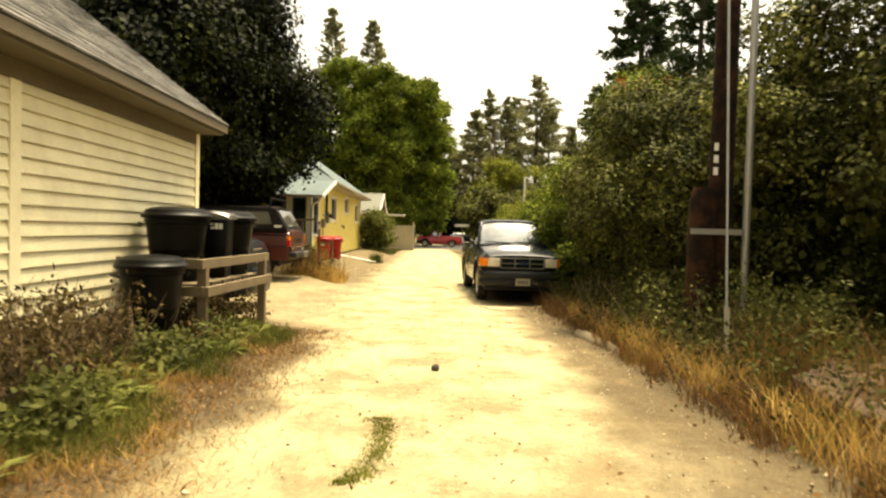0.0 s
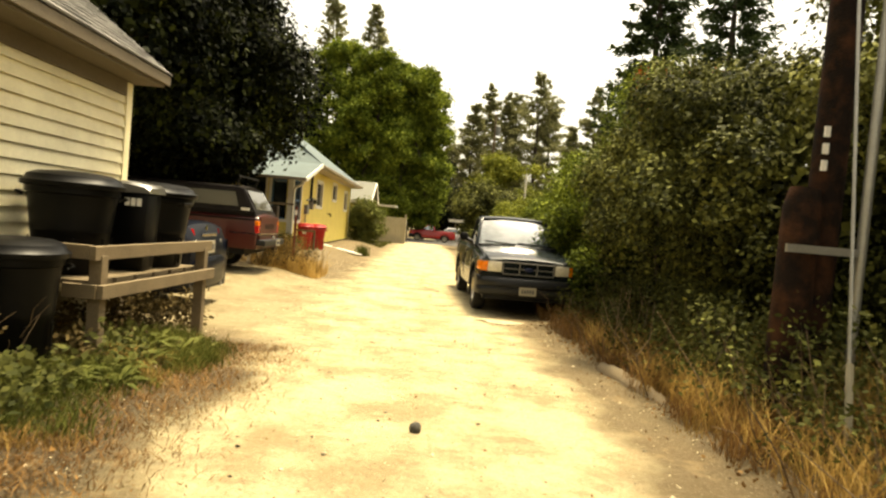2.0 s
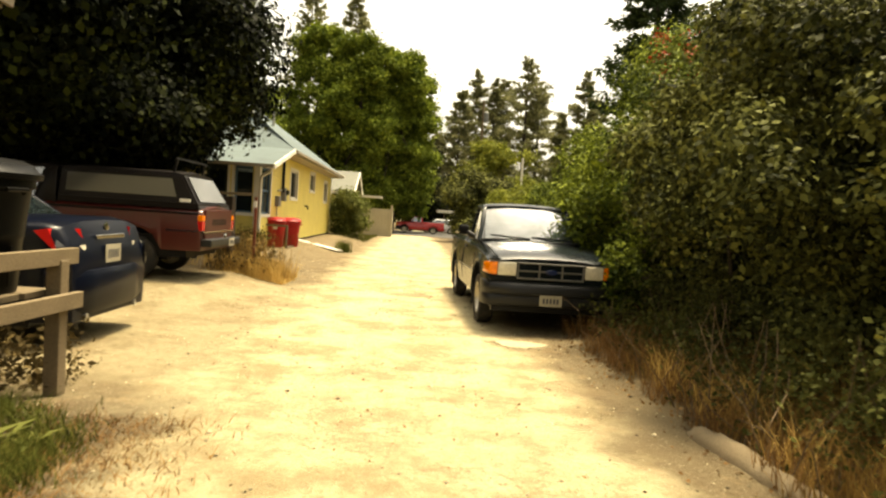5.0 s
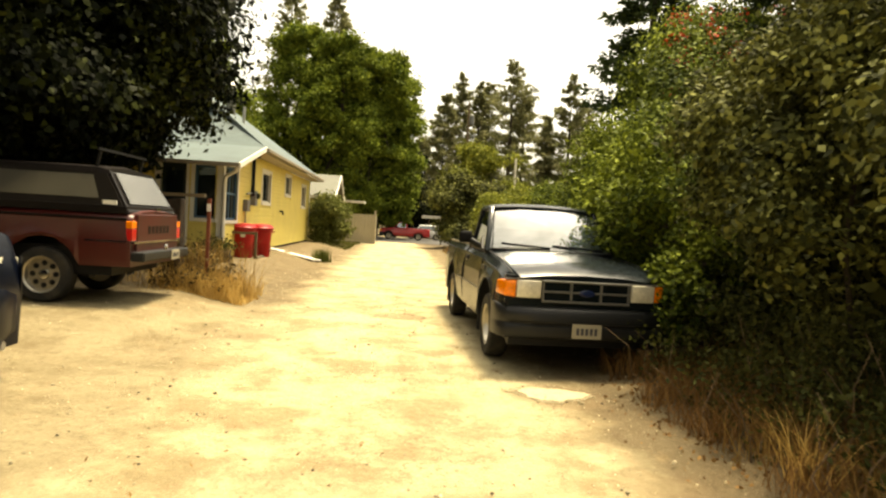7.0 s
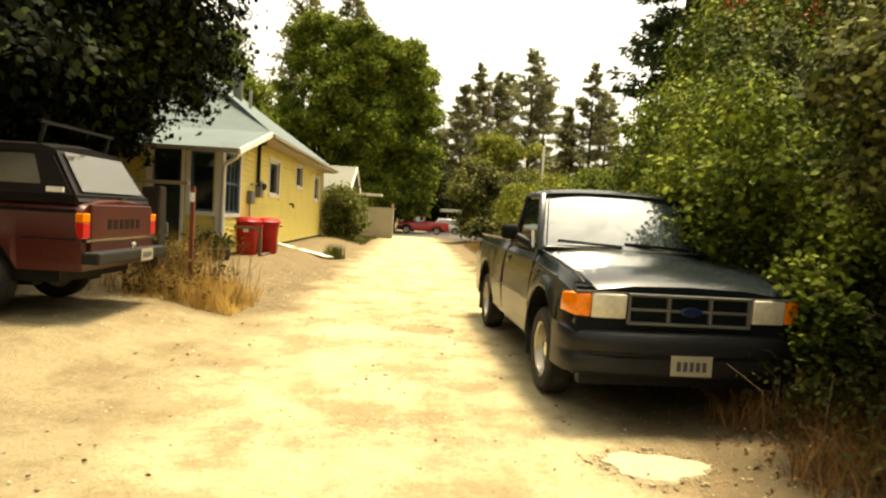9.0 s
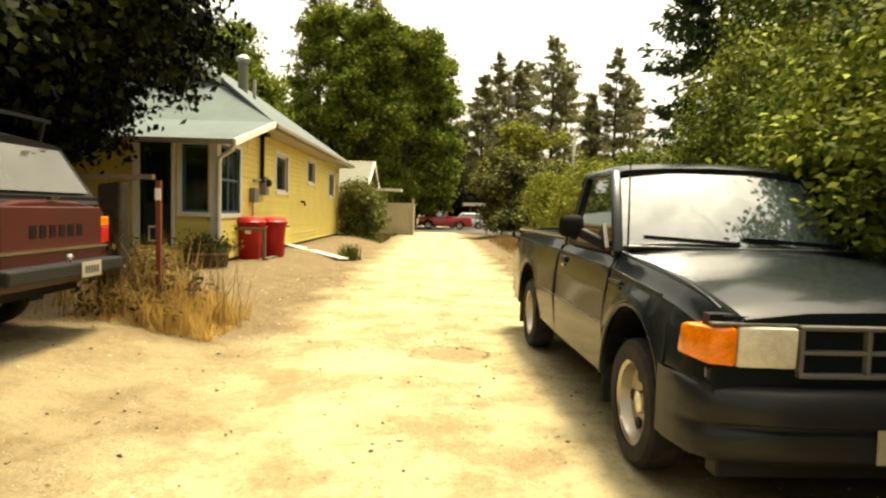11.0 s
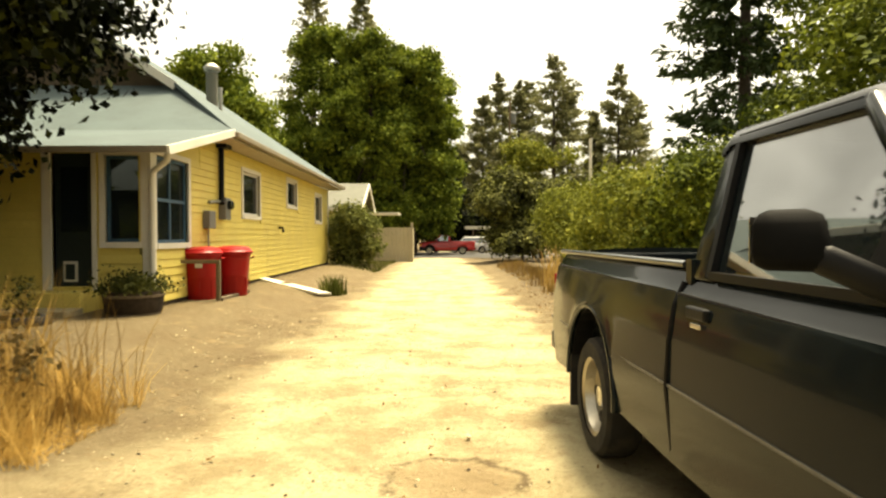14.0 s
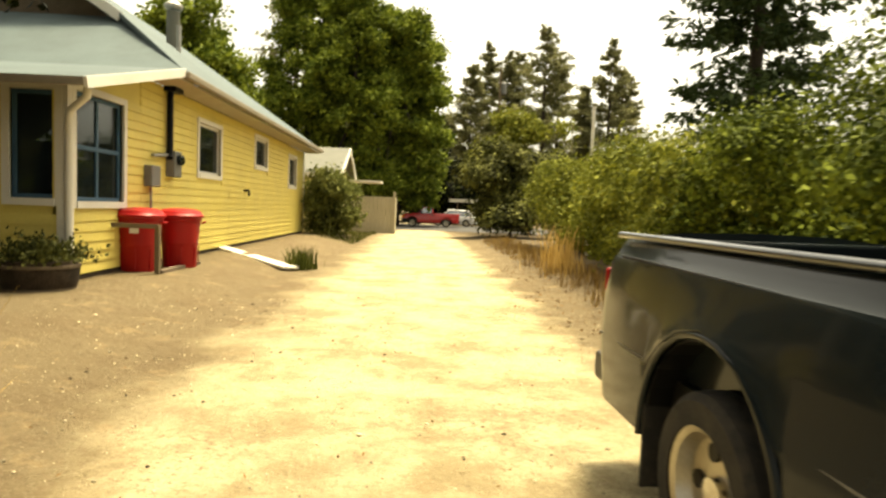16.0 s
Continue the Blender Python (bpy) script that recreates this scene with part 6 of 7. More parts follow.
lamp_ = thing("white_pole", pose(4.8, 31, 0), "thin white pole rising out of the hedge", "pole")
part("shaft", tube([(0, 0, 0), (0, 0, 4.2)], 0.045, 8), "white", lamp_, smooth=50)

# ---------------------------------------------------------------- hedges on the right


def lobes_of(n, rx, ry, z0, z1, size, seed, taper=0.5):
    """Many small uneven lobes that fill a crown."""
    rnd = random.Random(seed)
    out = []
    for k in range(n):
        f = (k + rnd.random()) / n
        a, r = rnd.uniform(0, 2 * math.pi), rnd.random() ** 0.5
        w = 1 - taper * abs(2 * f - 0.8) ** 1.6
        s = size * rnd.uniform(0.65, 1.3)
        out.append((rx * r * w * math.cos(a), ry * r * w * math.sin(a), z0 + (z1 - z0) * f, s, s, s * rnd.uniform(0.32, 0.6)))
    return out


def hedge(name, y0, y1, face, depth, top, clumps, each, spread, leaf, material, label, seed, low=0.15, thin=0.0, sticks=9, under=0.45, bough=4.5, size=1.0):
    """A row of shrubs; face(y) and top(y) give its front and height."""
    h = thing(name, pose(0, 0, 0), label, "hedge")
    # boughs: lobes of foliage that stand proud of one another, with dark hollows between
    count = int((y1 - y0) * (max(t_ for _, t_ in top) + depth * 0.6) * bough)
    ly = RNG.uniform(y0, y1, count)
    lu = RNG.uniform(0, 1, count) ** 0.9
    f, t = np.interp(ly, *zip(*face)), np.interp(ly, *zip(*top))
    lr = RNG.uniform(0.22, 0.6, count) * size
    low_in = RNG.uniform(0, 1, count) < 0.45
    lz = low + 0.1 + (t - low - 0.45 * lr) * lu
    lx = f + lr * 0.75 + RNG.uniform(0, 1, count) ** 1.5 * depth * (0.35 + 0.65 * lu)
    c = np.column_stack([lx, ly, lz])
    lx += 0.45 * lumps(c * 0.62, seed) + 0.9 * np.clip(lu - 0.62, 0, 1) ** 2 * 4 * depth * 0.35 + under * np.clip(0.42 - lu, 0, 1) ** 0.8 * 2 + np.where(low_in & (lu < 0.5), RNG.uniform(0.3, 1.0, count) * depth * 0.6, 0)
    lz += 0.35 * lumps(c * 0.8, seed + 2) * lu
    lz = np.maximum(lz, low + 0.12)
    w = lr ** 2
    pick = RNG.choice(count, clumps, p=w / w.sum())
    d = unit(RNG.normal(size=(clumps, 3)) + np.array([-0.5, -0.15, 0.55]))
    rad = lr[pick][:, None] * RNG.uniform(0.55, 1.05, (clumps, 1)) * (1 + 0.25 * lumps(d * 3 + pick[:, None] * 1.7, seed)[:, None])
    p = np.column_stack([lx, ly, lz])[pick] + d * rad * np.array([1, 1.1, 0.85])
    keep = lumps(p * 1.35, seed + 9) > -0.45 + thin
    p, d = p[keep], d[keep]
    pts = clumped(p, each, spread)
    pts[:, 2] = np.maximum(pts[:, 2], 0.06)
    leaf_mesh("foliage", pts, leaf, leaf * 0.33, material, h, face=np.repeat(d, each, axis=0) + np.array([0, 0, 0.3]))
    # the dense inside of the row, added to stop light leaking through
    n = int((y1 - y0) * depth * max(t_ for _, t_ in top) * 60)
    iy, iu = RNG.uniform(y0, y1, n), RNG.uniform(0, 1, n)
    fi, ti = np.interp(iy, *zip(*face)), np.interp(iy, *zip(*top))
    ix = fi + 1.0 + 0.3 * lumps(np.column_stack([fi, iy, iu * 3]), seed) + RNG.uniform(0, 1, n) * depth * 0.5 + under * np.clip(0.4 - iu, 0, 1)
    leaf_mesh("inner_foliage", np.column_stack([ix, iy, 0.1 + (ti - 0.9) * iu]), 0.15, 0.06, material, h)["kind"] = "stuff"
    bm = bmesh.new()
    for _ in range(sticks):
        yy = random.uniform(y0, y1)
        fx = float(np.interp(yy, *zip(*face))) + random.uniform(0.35, depth * 0.7)
        tt = float(np.interp(yy, *zip(*top)))
        limb(bm, (fx + 0.5, yy, -0.05), (fx + random.uniform(0.1, 0.6), yy + random.uniform(-0.6, 0.6), tt * random.uniform(0.5, 0.9)), 0.03, 0.008, 4, 0.12)
    part("branchwork", bm, "bark", h)["kind"] = "stuff"
    return h


hedge("dark_shrub", 0.5, 9.5, [(0.5, 4.6), (4, 4.5), (7, 4.35), (9.5, 3.9)], 4.2, [(0.5, 5.2), (6, 5.0), (9.5, 4.4)], 9500, 17, 0.10, 0.078, "hedge", "tall dark shrub with drooping grey-green leaves", 1.0, low=0.2, thin=-0.05, under=0.9)
# made-up second row, hiding the bright ground behind the shrubs' gaps
hedge("gap_filler_hedge", -1.0, 16.0, [(-1, 7.4), (16, 7.0)], 1.4, [(-1, 3.2), (16, 3.2)], 2600, 12, 0.14, 0.16, "hedge", "added hedge row that closes bright gaps behind the drooping shrubs", 6.0, low=0.1, thin=-0.4, under=0.0, sticks=14)
hedge("lilac_hedge", 6.6, 12.6, [(6.6, 3.9), (7.2, 3.2), (7.9, 2.75), (9.5, 2.5), (11.5, 2.8), (12.6, 2.75)], 2.4, [(6.4, 3.3), (8.5, 3.7), (10.5, 3.7), (12.6, 3.3)], 8000, 17, 0.085, 0.065, "hedge", "dense olive-green hedge above dry verge grass", 2.0, low=0.25, thin=-0.05, under=0.9)
hedge("green_hedge", 12.3, 22, [(12.3, 2.95), (12.9, 2.65), (14.2, 2.65), (15.5, 3.1), (22, 3.25)], 2.6, [(12.3, 2.5), (14, 2.9), (16.5, 3.2), (18.5, 2.9), (20, 2.6), (22, 2.45)], 9500, 16, 0.09, 0.066, "hedge_green", "fresh green hedge growing round the parked truck", 3.0, low=0.2, thin=0.0, under=0.7)
hedge("tall_shrub", 12.5, 20.0, [(12.5, 5.0), (20, 5.4)], 2.2, [(12.5, 4.6), (17, 4.5), (20, 3.8)], 8000, 16, 0.12, 0.085, "hedge", "tall dark shrub standing behind the green hedge", 8.0, low=1.2, thin=-0.1, sticks=16)
hedge("yellow_hedge", 21.5, 36, [(21.5, 3.2), (28, 3.4), (36, 3.9)], 3.0, [(21.5, 2.4), (26, 2.55), (36, 2.7)], 4200, 13, 0.13, 0.10, "hedge_yellow", "yellow-green hedge along the alley", 4.0, low=0.2)
ov = thing("overhanging_branch", pose(0, 0, 0), "leafy hedge branch hanging over the truck's hood", "branch")
bm = bmesh.new()
op = []
for k in range(40):
    a = Vector((3.3, random.uniform(12.4, 15.0), random.uniform(1.0, 1.9)))
    b = Vector((random.uniform(2.58, 2.95), random.uniform(12.9, 14.4), random.uniform(1.2, 2.1)))
    limb(bm, a, b, 0.012, 0.004, 3, 0.06)
    for s in np.linspace(0.2, 1.05, 16):
        op.append(tuple(a.lerp(b, float(s))))
for k in range(26):
    a = Vector((3.35, random.uniform(11.8, 12.6), random.uniform(0.5, 1.2)))
    b = Vector((random.uniform(2.80, 2.98), random.uniform(11.82, 12.3), random.uniform(0.45, 1.15)))
    limb(bm, a, b, 0.010, 0.004, 3, 0.05)
    for s in np.linspace(0.3, 1.05, 12):
        op.append(tuple(a.lerp(b, float(s))))
part("stem", bm, "bark", ov)["kind"] = "stuff"
leaf_mesh("leaves", clumped(np.array(op), 9, 0.07), 0.075, 0.024, "hedge_green", ov, face=np.tile([-0.2, -0.2, 0.8], (len(op) * 9, 1)))
broadleaf("round_bush", (4.2, 42.0, 0), 4.3, lobes_of(16, 2.0, 2.6, 0.7, 3.9, 1.15, 21, 0.3), 1900, 24, 0.2, 0.16, "hedge", "rounded olive green bush at the alley's end", 0.1, "bush", 5, 0.3)
broadleaf("shrub", (-3.1, 36.6, 0.1), 2.4, lobes_of(26, 0.95, 1.6, 0.3, 2.15, 0.36, 22, 0.25), 620, 20, 0.17, 0.13, "shrub", "loose green shrub at the corner of the yellow house", 0.05, "bush", 5, 0.3)

# ---------------------------------------------------------------- trees


maple = [(0, 0, 6.5, 4.2, 4.2, 3.2), (2.4, 1.6, 4.4, 2.6, 2.8, 1.9), (1.6, -2.6, 4.6, 2.6, 2.6, 2.0), (-2.6, 0, 5, 3, 3, 2.4), (-0.6, 0.2, 9.0, 2.8, 3.0, 2.2), (2.6, 3.4, 3.9, 1.9, 2.0, 1.2), (-0.5, 2.5, 3.6, 3.0, 2.5, 1.2), (-1.5, -2.2, 3.4, 2.8, 2.2, 1.1), (3.3, 2.8, 4.5, 1.4, 1.8, 1.2), (1.7, 3.0, 6.4, 1.9, 2.2, 1.8), (1.5, 0, 2.9, 2.6, 2.4, 0.8), (1.2, 4.0, 2.75, 1.6, 1.3, 1.0), (-1.8, 4.1, 2.7, 2.4, 1.3, 1.1), (-4.5, 3.5, 2.8, 2.5, 1.6, 1.2)] + [(0.9, 4.2, 2.7, 1.1, 0.8, 0.9), (-0.7, 4.3, 2.6, 1.2, 0.8, 1.0), (-2.5, 4.4, 2.6, 1.3, 0.8, 1.1)] * 5 + [(2.5, 2.3, 2.75, 0.75, 0.9, 0.6), (1.6, 2.6, 2.5, 0.8, 0.9, 0.65), (0.6, 2.7, 2.35, 0.9, 0.9, 0.7)] * 6
broadleaf("maple_tree", (-7.6, 15.6, 0), 10.5, maple, 21000, 18, 0.19, 0.125, "maple", "large maple overhanging the parked cars, crown shade put into its leaf colour", 0.26, limbs=16, core=20000)
broadleaf("broadleaf_tree", (-9.6, 67, 0), 20, lobes_of(130, 4.3, 3.4, 1.6, 18.9, 0.78, 11, 0.52), 4600, 16, 0.30, 0.30, "tree", "tall full broadleaf tree behind the houses", 0.3, limbs=22, trunk_top=0.8, loose=True)
broadleaf("broadleaf_tree", (-5.4, 65, 0), 19, lobes_of(130, 4.6, 3.4, 1.4, 17.6, 0.78, 31, 0.48), 4600, 16, 0.30, 0.30, "tree", "tall full broadleaf tree behind the houses", 0.3, limbs=22, trunk_top=0.8, loose=True)
broadleaf("broadleaf_tree", (-1.9, 67, 0), 18, lobes_of(105, 3.9, 3.2, 1.2, 16.8, 0.76, 32, 0.5), 3700, 16, 0.30, 0.30, "tree", "broadleaf tree at the end of a tall row", 0.28, limbs=22, trunk_top=0.8, loose=True)
broadleaf("broadleaf_tree", (0.0, 71, 0), 18, lobes_of(26, 2.0, 2.4, 4.0, 17.0, 0.9, 15, 0.3), 1500, 12, 0.32, 0.34, "tree", "thin-crowned broadleaf tree with bare branch tips", 0.22, limbs=26, trunk_top=0.85)
broadleaf("broadleaf_tree", (-15.5, 56, 0), 15, lobes_of(46, 4.4, 4, 2, 13.8, 1.1, 12), 2600, 13, 0.36, 0.32, "tree", "lighter broadleaf tree with gaps of sky", 0.3, limbs=22, trunk_top=0.8, loose=True)
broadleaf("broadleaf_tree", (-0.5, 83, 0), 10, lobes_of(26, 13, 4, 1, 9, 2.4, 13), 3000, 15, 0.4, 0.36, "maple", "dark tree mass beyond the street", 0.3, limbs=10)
broadleaf("broadleaf_tree", (7.5, 56, 0), 8.5, lobes_of(12, 3.6, 3, 1.5, 7.6, 1.3, 14), 1300, 15, 0.28, 0.26, "hedge_yellow", "yellow-green young tree above the hedge", 0.2, limbs=8)
broadleaf("broadleaf_tree", (-24, 36, 0), 13, lobes_of(22, 6, 5, 2, 12, 1.9, 16), 2000, 14, 0.36, 0.30, "tree", "broadleaf tree behind the cottage", 0.3, limbs=8)
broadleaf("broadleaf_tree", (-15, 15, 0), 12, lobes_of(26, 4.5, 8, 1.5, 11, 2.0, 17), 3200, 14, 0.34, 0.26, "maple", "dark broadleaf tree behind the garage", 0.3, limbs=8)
broadleaf("rowan_tree", (8.0, 21.5, 0), 7.6, [(0, 0, 5.2, 2.4, 2.4, 2.0), (-1.2, -1.4, 4.2, 1.8, 1.8, 1.5), (0.8, 1, 6.2, 1.8, 1.8, 1.4)], 1700, 26, 0.2, 0.10, "hedge_green", "rowan tree with orange-red berries behind the hedge", 0.12, limbs=8)
bc = np.column_stack([RNG.uniform(6.0, 8.4, 26), RNG.uniform(19, 20.6, 26), RNG.uniform(4.4, 6.6, 26)])
bp_ = clumped(bc, 24, 0.09)
bt = thing("rowan_berries", pose(0, 0, 0), "orange-red berry clusters on the rowan", "berries", kind="stuff")
leaf_mesh("berries", bp_, 0.06, 0.028, "berry", bt)
conifer("spruce_tree", (12.4, 37, 0), 21, 4.7, "spruce", "tall dark spruce behind the hedge", 46, 9, 100, 0.36)
conifer("spruce_tree", (8.8, 20, 0), 12, 3.2, "spruce", "dark spruce close behind the hedge", 40, 8, 90, 0.2)
conifer("spruce_tree", (9.0, 9.5, 0), 11, 3.6, "spruce", "dark spruce behind the utility pole", 40, 8, 90, 0.2)
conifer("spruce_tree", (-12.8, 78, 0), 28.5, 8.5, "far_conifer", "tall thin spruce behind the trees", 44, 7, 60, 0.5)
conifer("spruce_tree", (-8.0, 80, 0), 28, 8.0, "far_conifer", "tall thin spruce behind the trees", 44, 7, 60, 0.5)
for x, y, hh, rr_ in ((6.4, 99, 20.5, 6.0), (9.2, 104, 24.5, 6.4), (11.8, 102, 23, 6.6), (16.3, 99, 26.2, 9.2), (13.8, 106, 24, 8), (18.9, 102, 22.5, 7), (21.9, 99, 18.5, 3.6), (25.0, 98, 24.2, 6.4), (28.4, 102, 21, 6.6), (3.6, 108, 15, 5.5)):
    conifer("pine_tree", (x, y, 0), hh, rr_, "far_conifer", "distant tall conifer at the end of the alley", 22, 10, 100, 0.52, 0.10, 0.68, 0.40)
fw = thing("far_woods", pose(0, 0, 0), "dark woods closing the view all round", "woods", kind="stuff")
c = []
for k in range(900):
    a = random.uniform(0, 2 * math.pi)
    R = random.uniform(105, 135)
    x, y = R * math.cos(a), 20 + R * math.sin(a)
    if -0.09 < (x - 0.5) / max(y, 1) < 0.10 and y > 0:
        continue
    c.append((x, y, random.uniform(0.5, 9 + 3 * math.sin(a * 9))))
leaf_mesh("foliage", clumped(np.array(c), 24, 1.8), 1.6, 0.6, "tree", fw)

# ---------------------------------------------------------------- grass, weeds, litter, pebbles


def scatter(n, x0, x1, y0, y1):
    return np.column_stack([RNG.uniform(x0, x1, n), RNG.uniform(y0, y1, n)])


def grow(name, xy, height, width, material, label, lean=0.4):
    ob = blades(name, xy, height_at(xy[:, 0], xy[:, 1]) - 0.01, height, width, material, lean)
    return tagged(ob, label, "grass", kind="stuff")


def patchy(xy, seed, cut):
    return xy[lumps(np.column_stack([xy * 1.6, np.zeros(len(xy))]), seed) > cut]


xy = scatter(44000, 1.75, 3.7, 1.5, 12.2)
edge = np.interp(xy[:, 1], [1.5, 3, 5.5, 7.7, 12.2], [2.25, 2.38, 2.3, 2.22, 2.6]) + 0.12 * np.sin(xy[:, 1] * 5)
tuft = lumps(np.column_stack([xy * 3.2, np.zeros(len(xy))]), 8)
keep = (RNG.uniform(0, 1, len(xy)) < np.clip((xy[:, 0] - edge) / 0.5, 0, 1) * np.clip(0.3 + 1.2 * tuft, 0.03, 1) * np.interp(xy[:, 1], [8.5, 10.5], [1, 0.3]))
xy, tuft = xy[keep], tuft[keep]
hts = (0.10 + 0.45 * np.clip((xy[:, 0] - 2.1) / 0.8, 0, 1)) * np.clip(0.75 + 0.8 * tuft, 0.3, 1.5)
ob = blades("dry_grass", xy, height_at(xy[:, 0], xy[:, 1]) - 0.01, 0.4, 0.0032, "dry_grass", 0.8, heights=hts * RNG.uniform(0.4, 1.25, len(xy)))
tagged(ob, "tall dry straw-coloured grass along the hedge", "grass", kind="stuff")
xy = patchy(scatter(5000, 2.45, 3.2, 1.6, 9.5), 11, 0.35)
grow("dry_grass", xy, 0.45, 0.0035, "straw", "golden bent grass stalks along the hedge", 1.1)
xy = patchy(scatter(9000, 2.4, 3.6, 1.5, 12.3), 6, 0.1)
grow("verge_weeds", xy, 0.24, 0.007, "green_grass", "green weeds among dry verge grass", 0.7)
xy = patchy(scatter(9000, 2.3, 3.3, 1.6, 12.2), 13, 0.0)
grow("brown_grass", xy, 0.3, 0.004, "litter", "withered brown grass among the straw", 1.0)
wc = np.concatenate([scatter(330, 2.45, 3.5, 1.8, 12.2), scatter(420, 2.75, 3.7, 4.5, 12.2)])
wp = clumped(np.column_stack([wc, RNG.uniform(0.08, 0.55, len(wc)) + 0.45 * (wc[:, 0] > 3.0) * RNG.uniform(0, 1, len(wc))]), 24, 0.09)
wp[:, 2] = np.maximum(wp[:, 2], 0.05)
tagged(raised(leaf_mesh("verge_leaves", wp, 0.05, 0.014, "verge", None)), "low leafy weeds along the hedge foot", "weeds", kind="stuff")
bm = bmesh.new()
for k in range(170):
    x, y = random.uniform(2.35, 3.4), random.uniform(1.8, 12.2)
    tip = (x + random.uniform(-0.5, 0.3), y + random.uniform(-0.4, 0.4), random.uniform(0.15, 0.9))
    limb(bm, (x, y, 0.02), tip, 0.006, 0.002, 3, 0.06)
tagged(raised(part("dead_stalks", bm, "twig")), "bent dead stalks in the verge grass", "weeds", kind="stuff")
xy = patchy(scatter(5000, 2.5, 3.6, 17.5, 38), 2, 0.0)
grow("dry_grass", xy, 0.28, 0.006, "dry_grass", "dry grass tufts at the foot of the hedge", 0.5)
xy = np.column_stack([RNG.normal(3.0, 0.18, 150), RNG.normal(26.5, 0.5, 150)])
grow("dry_grass", xy, 1.0, 0.010, "straw", "tall pale dry weeds by the hedge", 0.4)

# left verge
xy = scatter(60000, -3.3, -0.9, 0.8, 8.0)
edge = np.interp(xy[:, 1], [0.8, 2.6, 4.5, 6.0, 7.6, 8.0], [-1.15, -1.2, -1.45, -1.5, -1.6, -2.0]) + 0.12 * np.sin(xy[:, 1] * 4.2)
fade = np.clip((edge - xy[:, 0]) / 0.5, 0, 1)
lump = lumps(np.column_stack([xy * 1.5, np.zeros(len(xy))]), 4)
keep = (RNG.uniform(0, 1, len(xy)) < fade) & (lump > -0.3)
g, lg = xy[keep], lump[keep]
grow("straw_litter", np.column_stack([RNG.normal(-1.45, 0.30, 9000), RNG.uniform(1.0, 8.0, 9000)]), 0.07, 0.003, "litter", "flattened brown straw along the verge edge", 2.4)
grow("verge_grass", g[lg > -0.02], 0.13, 0.004, "green_grass", "green grass on the verge before the garage", 1.3)
grow("verge_dry_grass", g[lg <= -0.02], 0.12, 0.0035, "dry_grass", "dry grass on the verge before the garage", 1.6)
wc = scatter(190, -3.1, -1.4, 0.9, 7.4)
wc = wc[wc[:, 0] < np.interp(wc[:, 1], [0.9, 4.5, 7.4], [-1.5, -1.85, -1.7])]
k = 13
a = RNG.uniform(0, 2 * np.pi, (len(wc), k))
ln = RNG.uniform(0.12, 0.30, (len(wc), k)) * RNG.uniform(0.6, 1.2, (len(wc), 1))
d = np.stack([np.cos(a), np.sin(a), RNG.uniform(0.15, 0.9, a.shape)], 2)
d /= np.linalg.norm(d, axis=2, keepdims=True)
p0 = np.repeat(np.column_stack([wc, height_at(wc[:, 0], wc[:, 1]) + 0.01])[:, None], k, 1)
sd = np.stack([-np.sin(a), np.cos(a), np.zeros_like(a)], 2) * (ln * 0.09)[..., None]
m1, m2 = p0 + d * (ln * 0.55)[..., None], p0 + d * ln[..., None] - np.array([0, 0, 1.0]) * (ln * 0.22)[..., None]
rv = np.stack([p0, m1 + sd, m2, m1 - sd], 2).reshape(-1, 3)
lc = scatter(520, -3.1, -1.5, 0.9, 6.6)
lc = lc[(lc[:, 0] < np.interp(lc[:, 1], [0.9, 4.5, 6.6], [-1.55, -1.95, -1.9])) & (lumps(np.column_stack([lc * 1.8, np.zeros(len(lc))]), 5) > 0.12)]
lv = clumped(np.column_stack([lc, RNG.uniform(0.12, 0.3, len(lc))]), 26, 0.08)
lv[:, 2] = np.maximum(lv[:, 2], 0.05)
tagged(raised(leaf_mesh("leafy_weeds", lv, 0.06, 0.02, "verge", None, face=np.tile([0.2, -0.3, 0.7], (len(lv), 1)))), "dull green leafy weeds before the garage", "weeds", kind="stuff")
weeds = np_mesh("verge_weeds", rv, np.arange(len(rv)).reshape(-1, 4), "shrub")
tagged(weeds, "broad-leaved green weed rosettes on the verge", "weeds", kind="stuff")
bm = bmesh.new()
for k in range(340):
    x, y = random.uniform(-3.17, -2.35), random.uniform(1.4, 5.4)
    h = random.uniform(0.25, 0.9) * (1 if y < 4 else 0.7)
    tip = (x + random.uniform(-0.25, 0.35), y + random.uniform(-0.3, 0.3), h)
    limb(bm, (x, y, 0.05), tip, 0.006, 0.002, 3, 0.05)
    for _ in range(3):
        f = random.uniform(0.4, 0.9)
        q = Vector((x, y, 0.05)).lerp(Vector(tip), f)
        limb(bm, q, q + Vector((random.uniform(-0.15, 0.15), random.uniform(-0.15, 0.15), random.uniform(0.05, 0.25))), 0.003, 0.0015, 2, 0.02)
tagged(raised(part("dead_weeds", bm, "twig")), "tall dead brown weed stalks against the garage", "weeds", kind="stuff")
wc = np.column_stack([RNG.uniform(-3.1, -2.3, 460), RNG.uniform(1.4, 5.3, 460), 0.08 + 0.6 * RNG.uniform(0, 1, 460) ** 1.6])
wl = leaf_mesh("weed_leaves", clumped(wc, 22, 0.10), 0.06, 0.014, "dead", None)
tagged(raised(wl), "withered brown weed leaves", "weeds", kind="stuff")

# dry tuft round the marker post
def tuft_of(n, x, y, sx, sy):
    """Places in a loose tuft beside the parked pickup's tail."""
    xy = np.column_stack([RNG.normal(x, sx, n), RNG.normal(y, sy, n)])
    return xy[(xy[:, 0] < -2.05) & (xy[:, 1] > 15.62)]


spots = tuft_of(70, -2.8, 16.2, 0.45, 0.4)
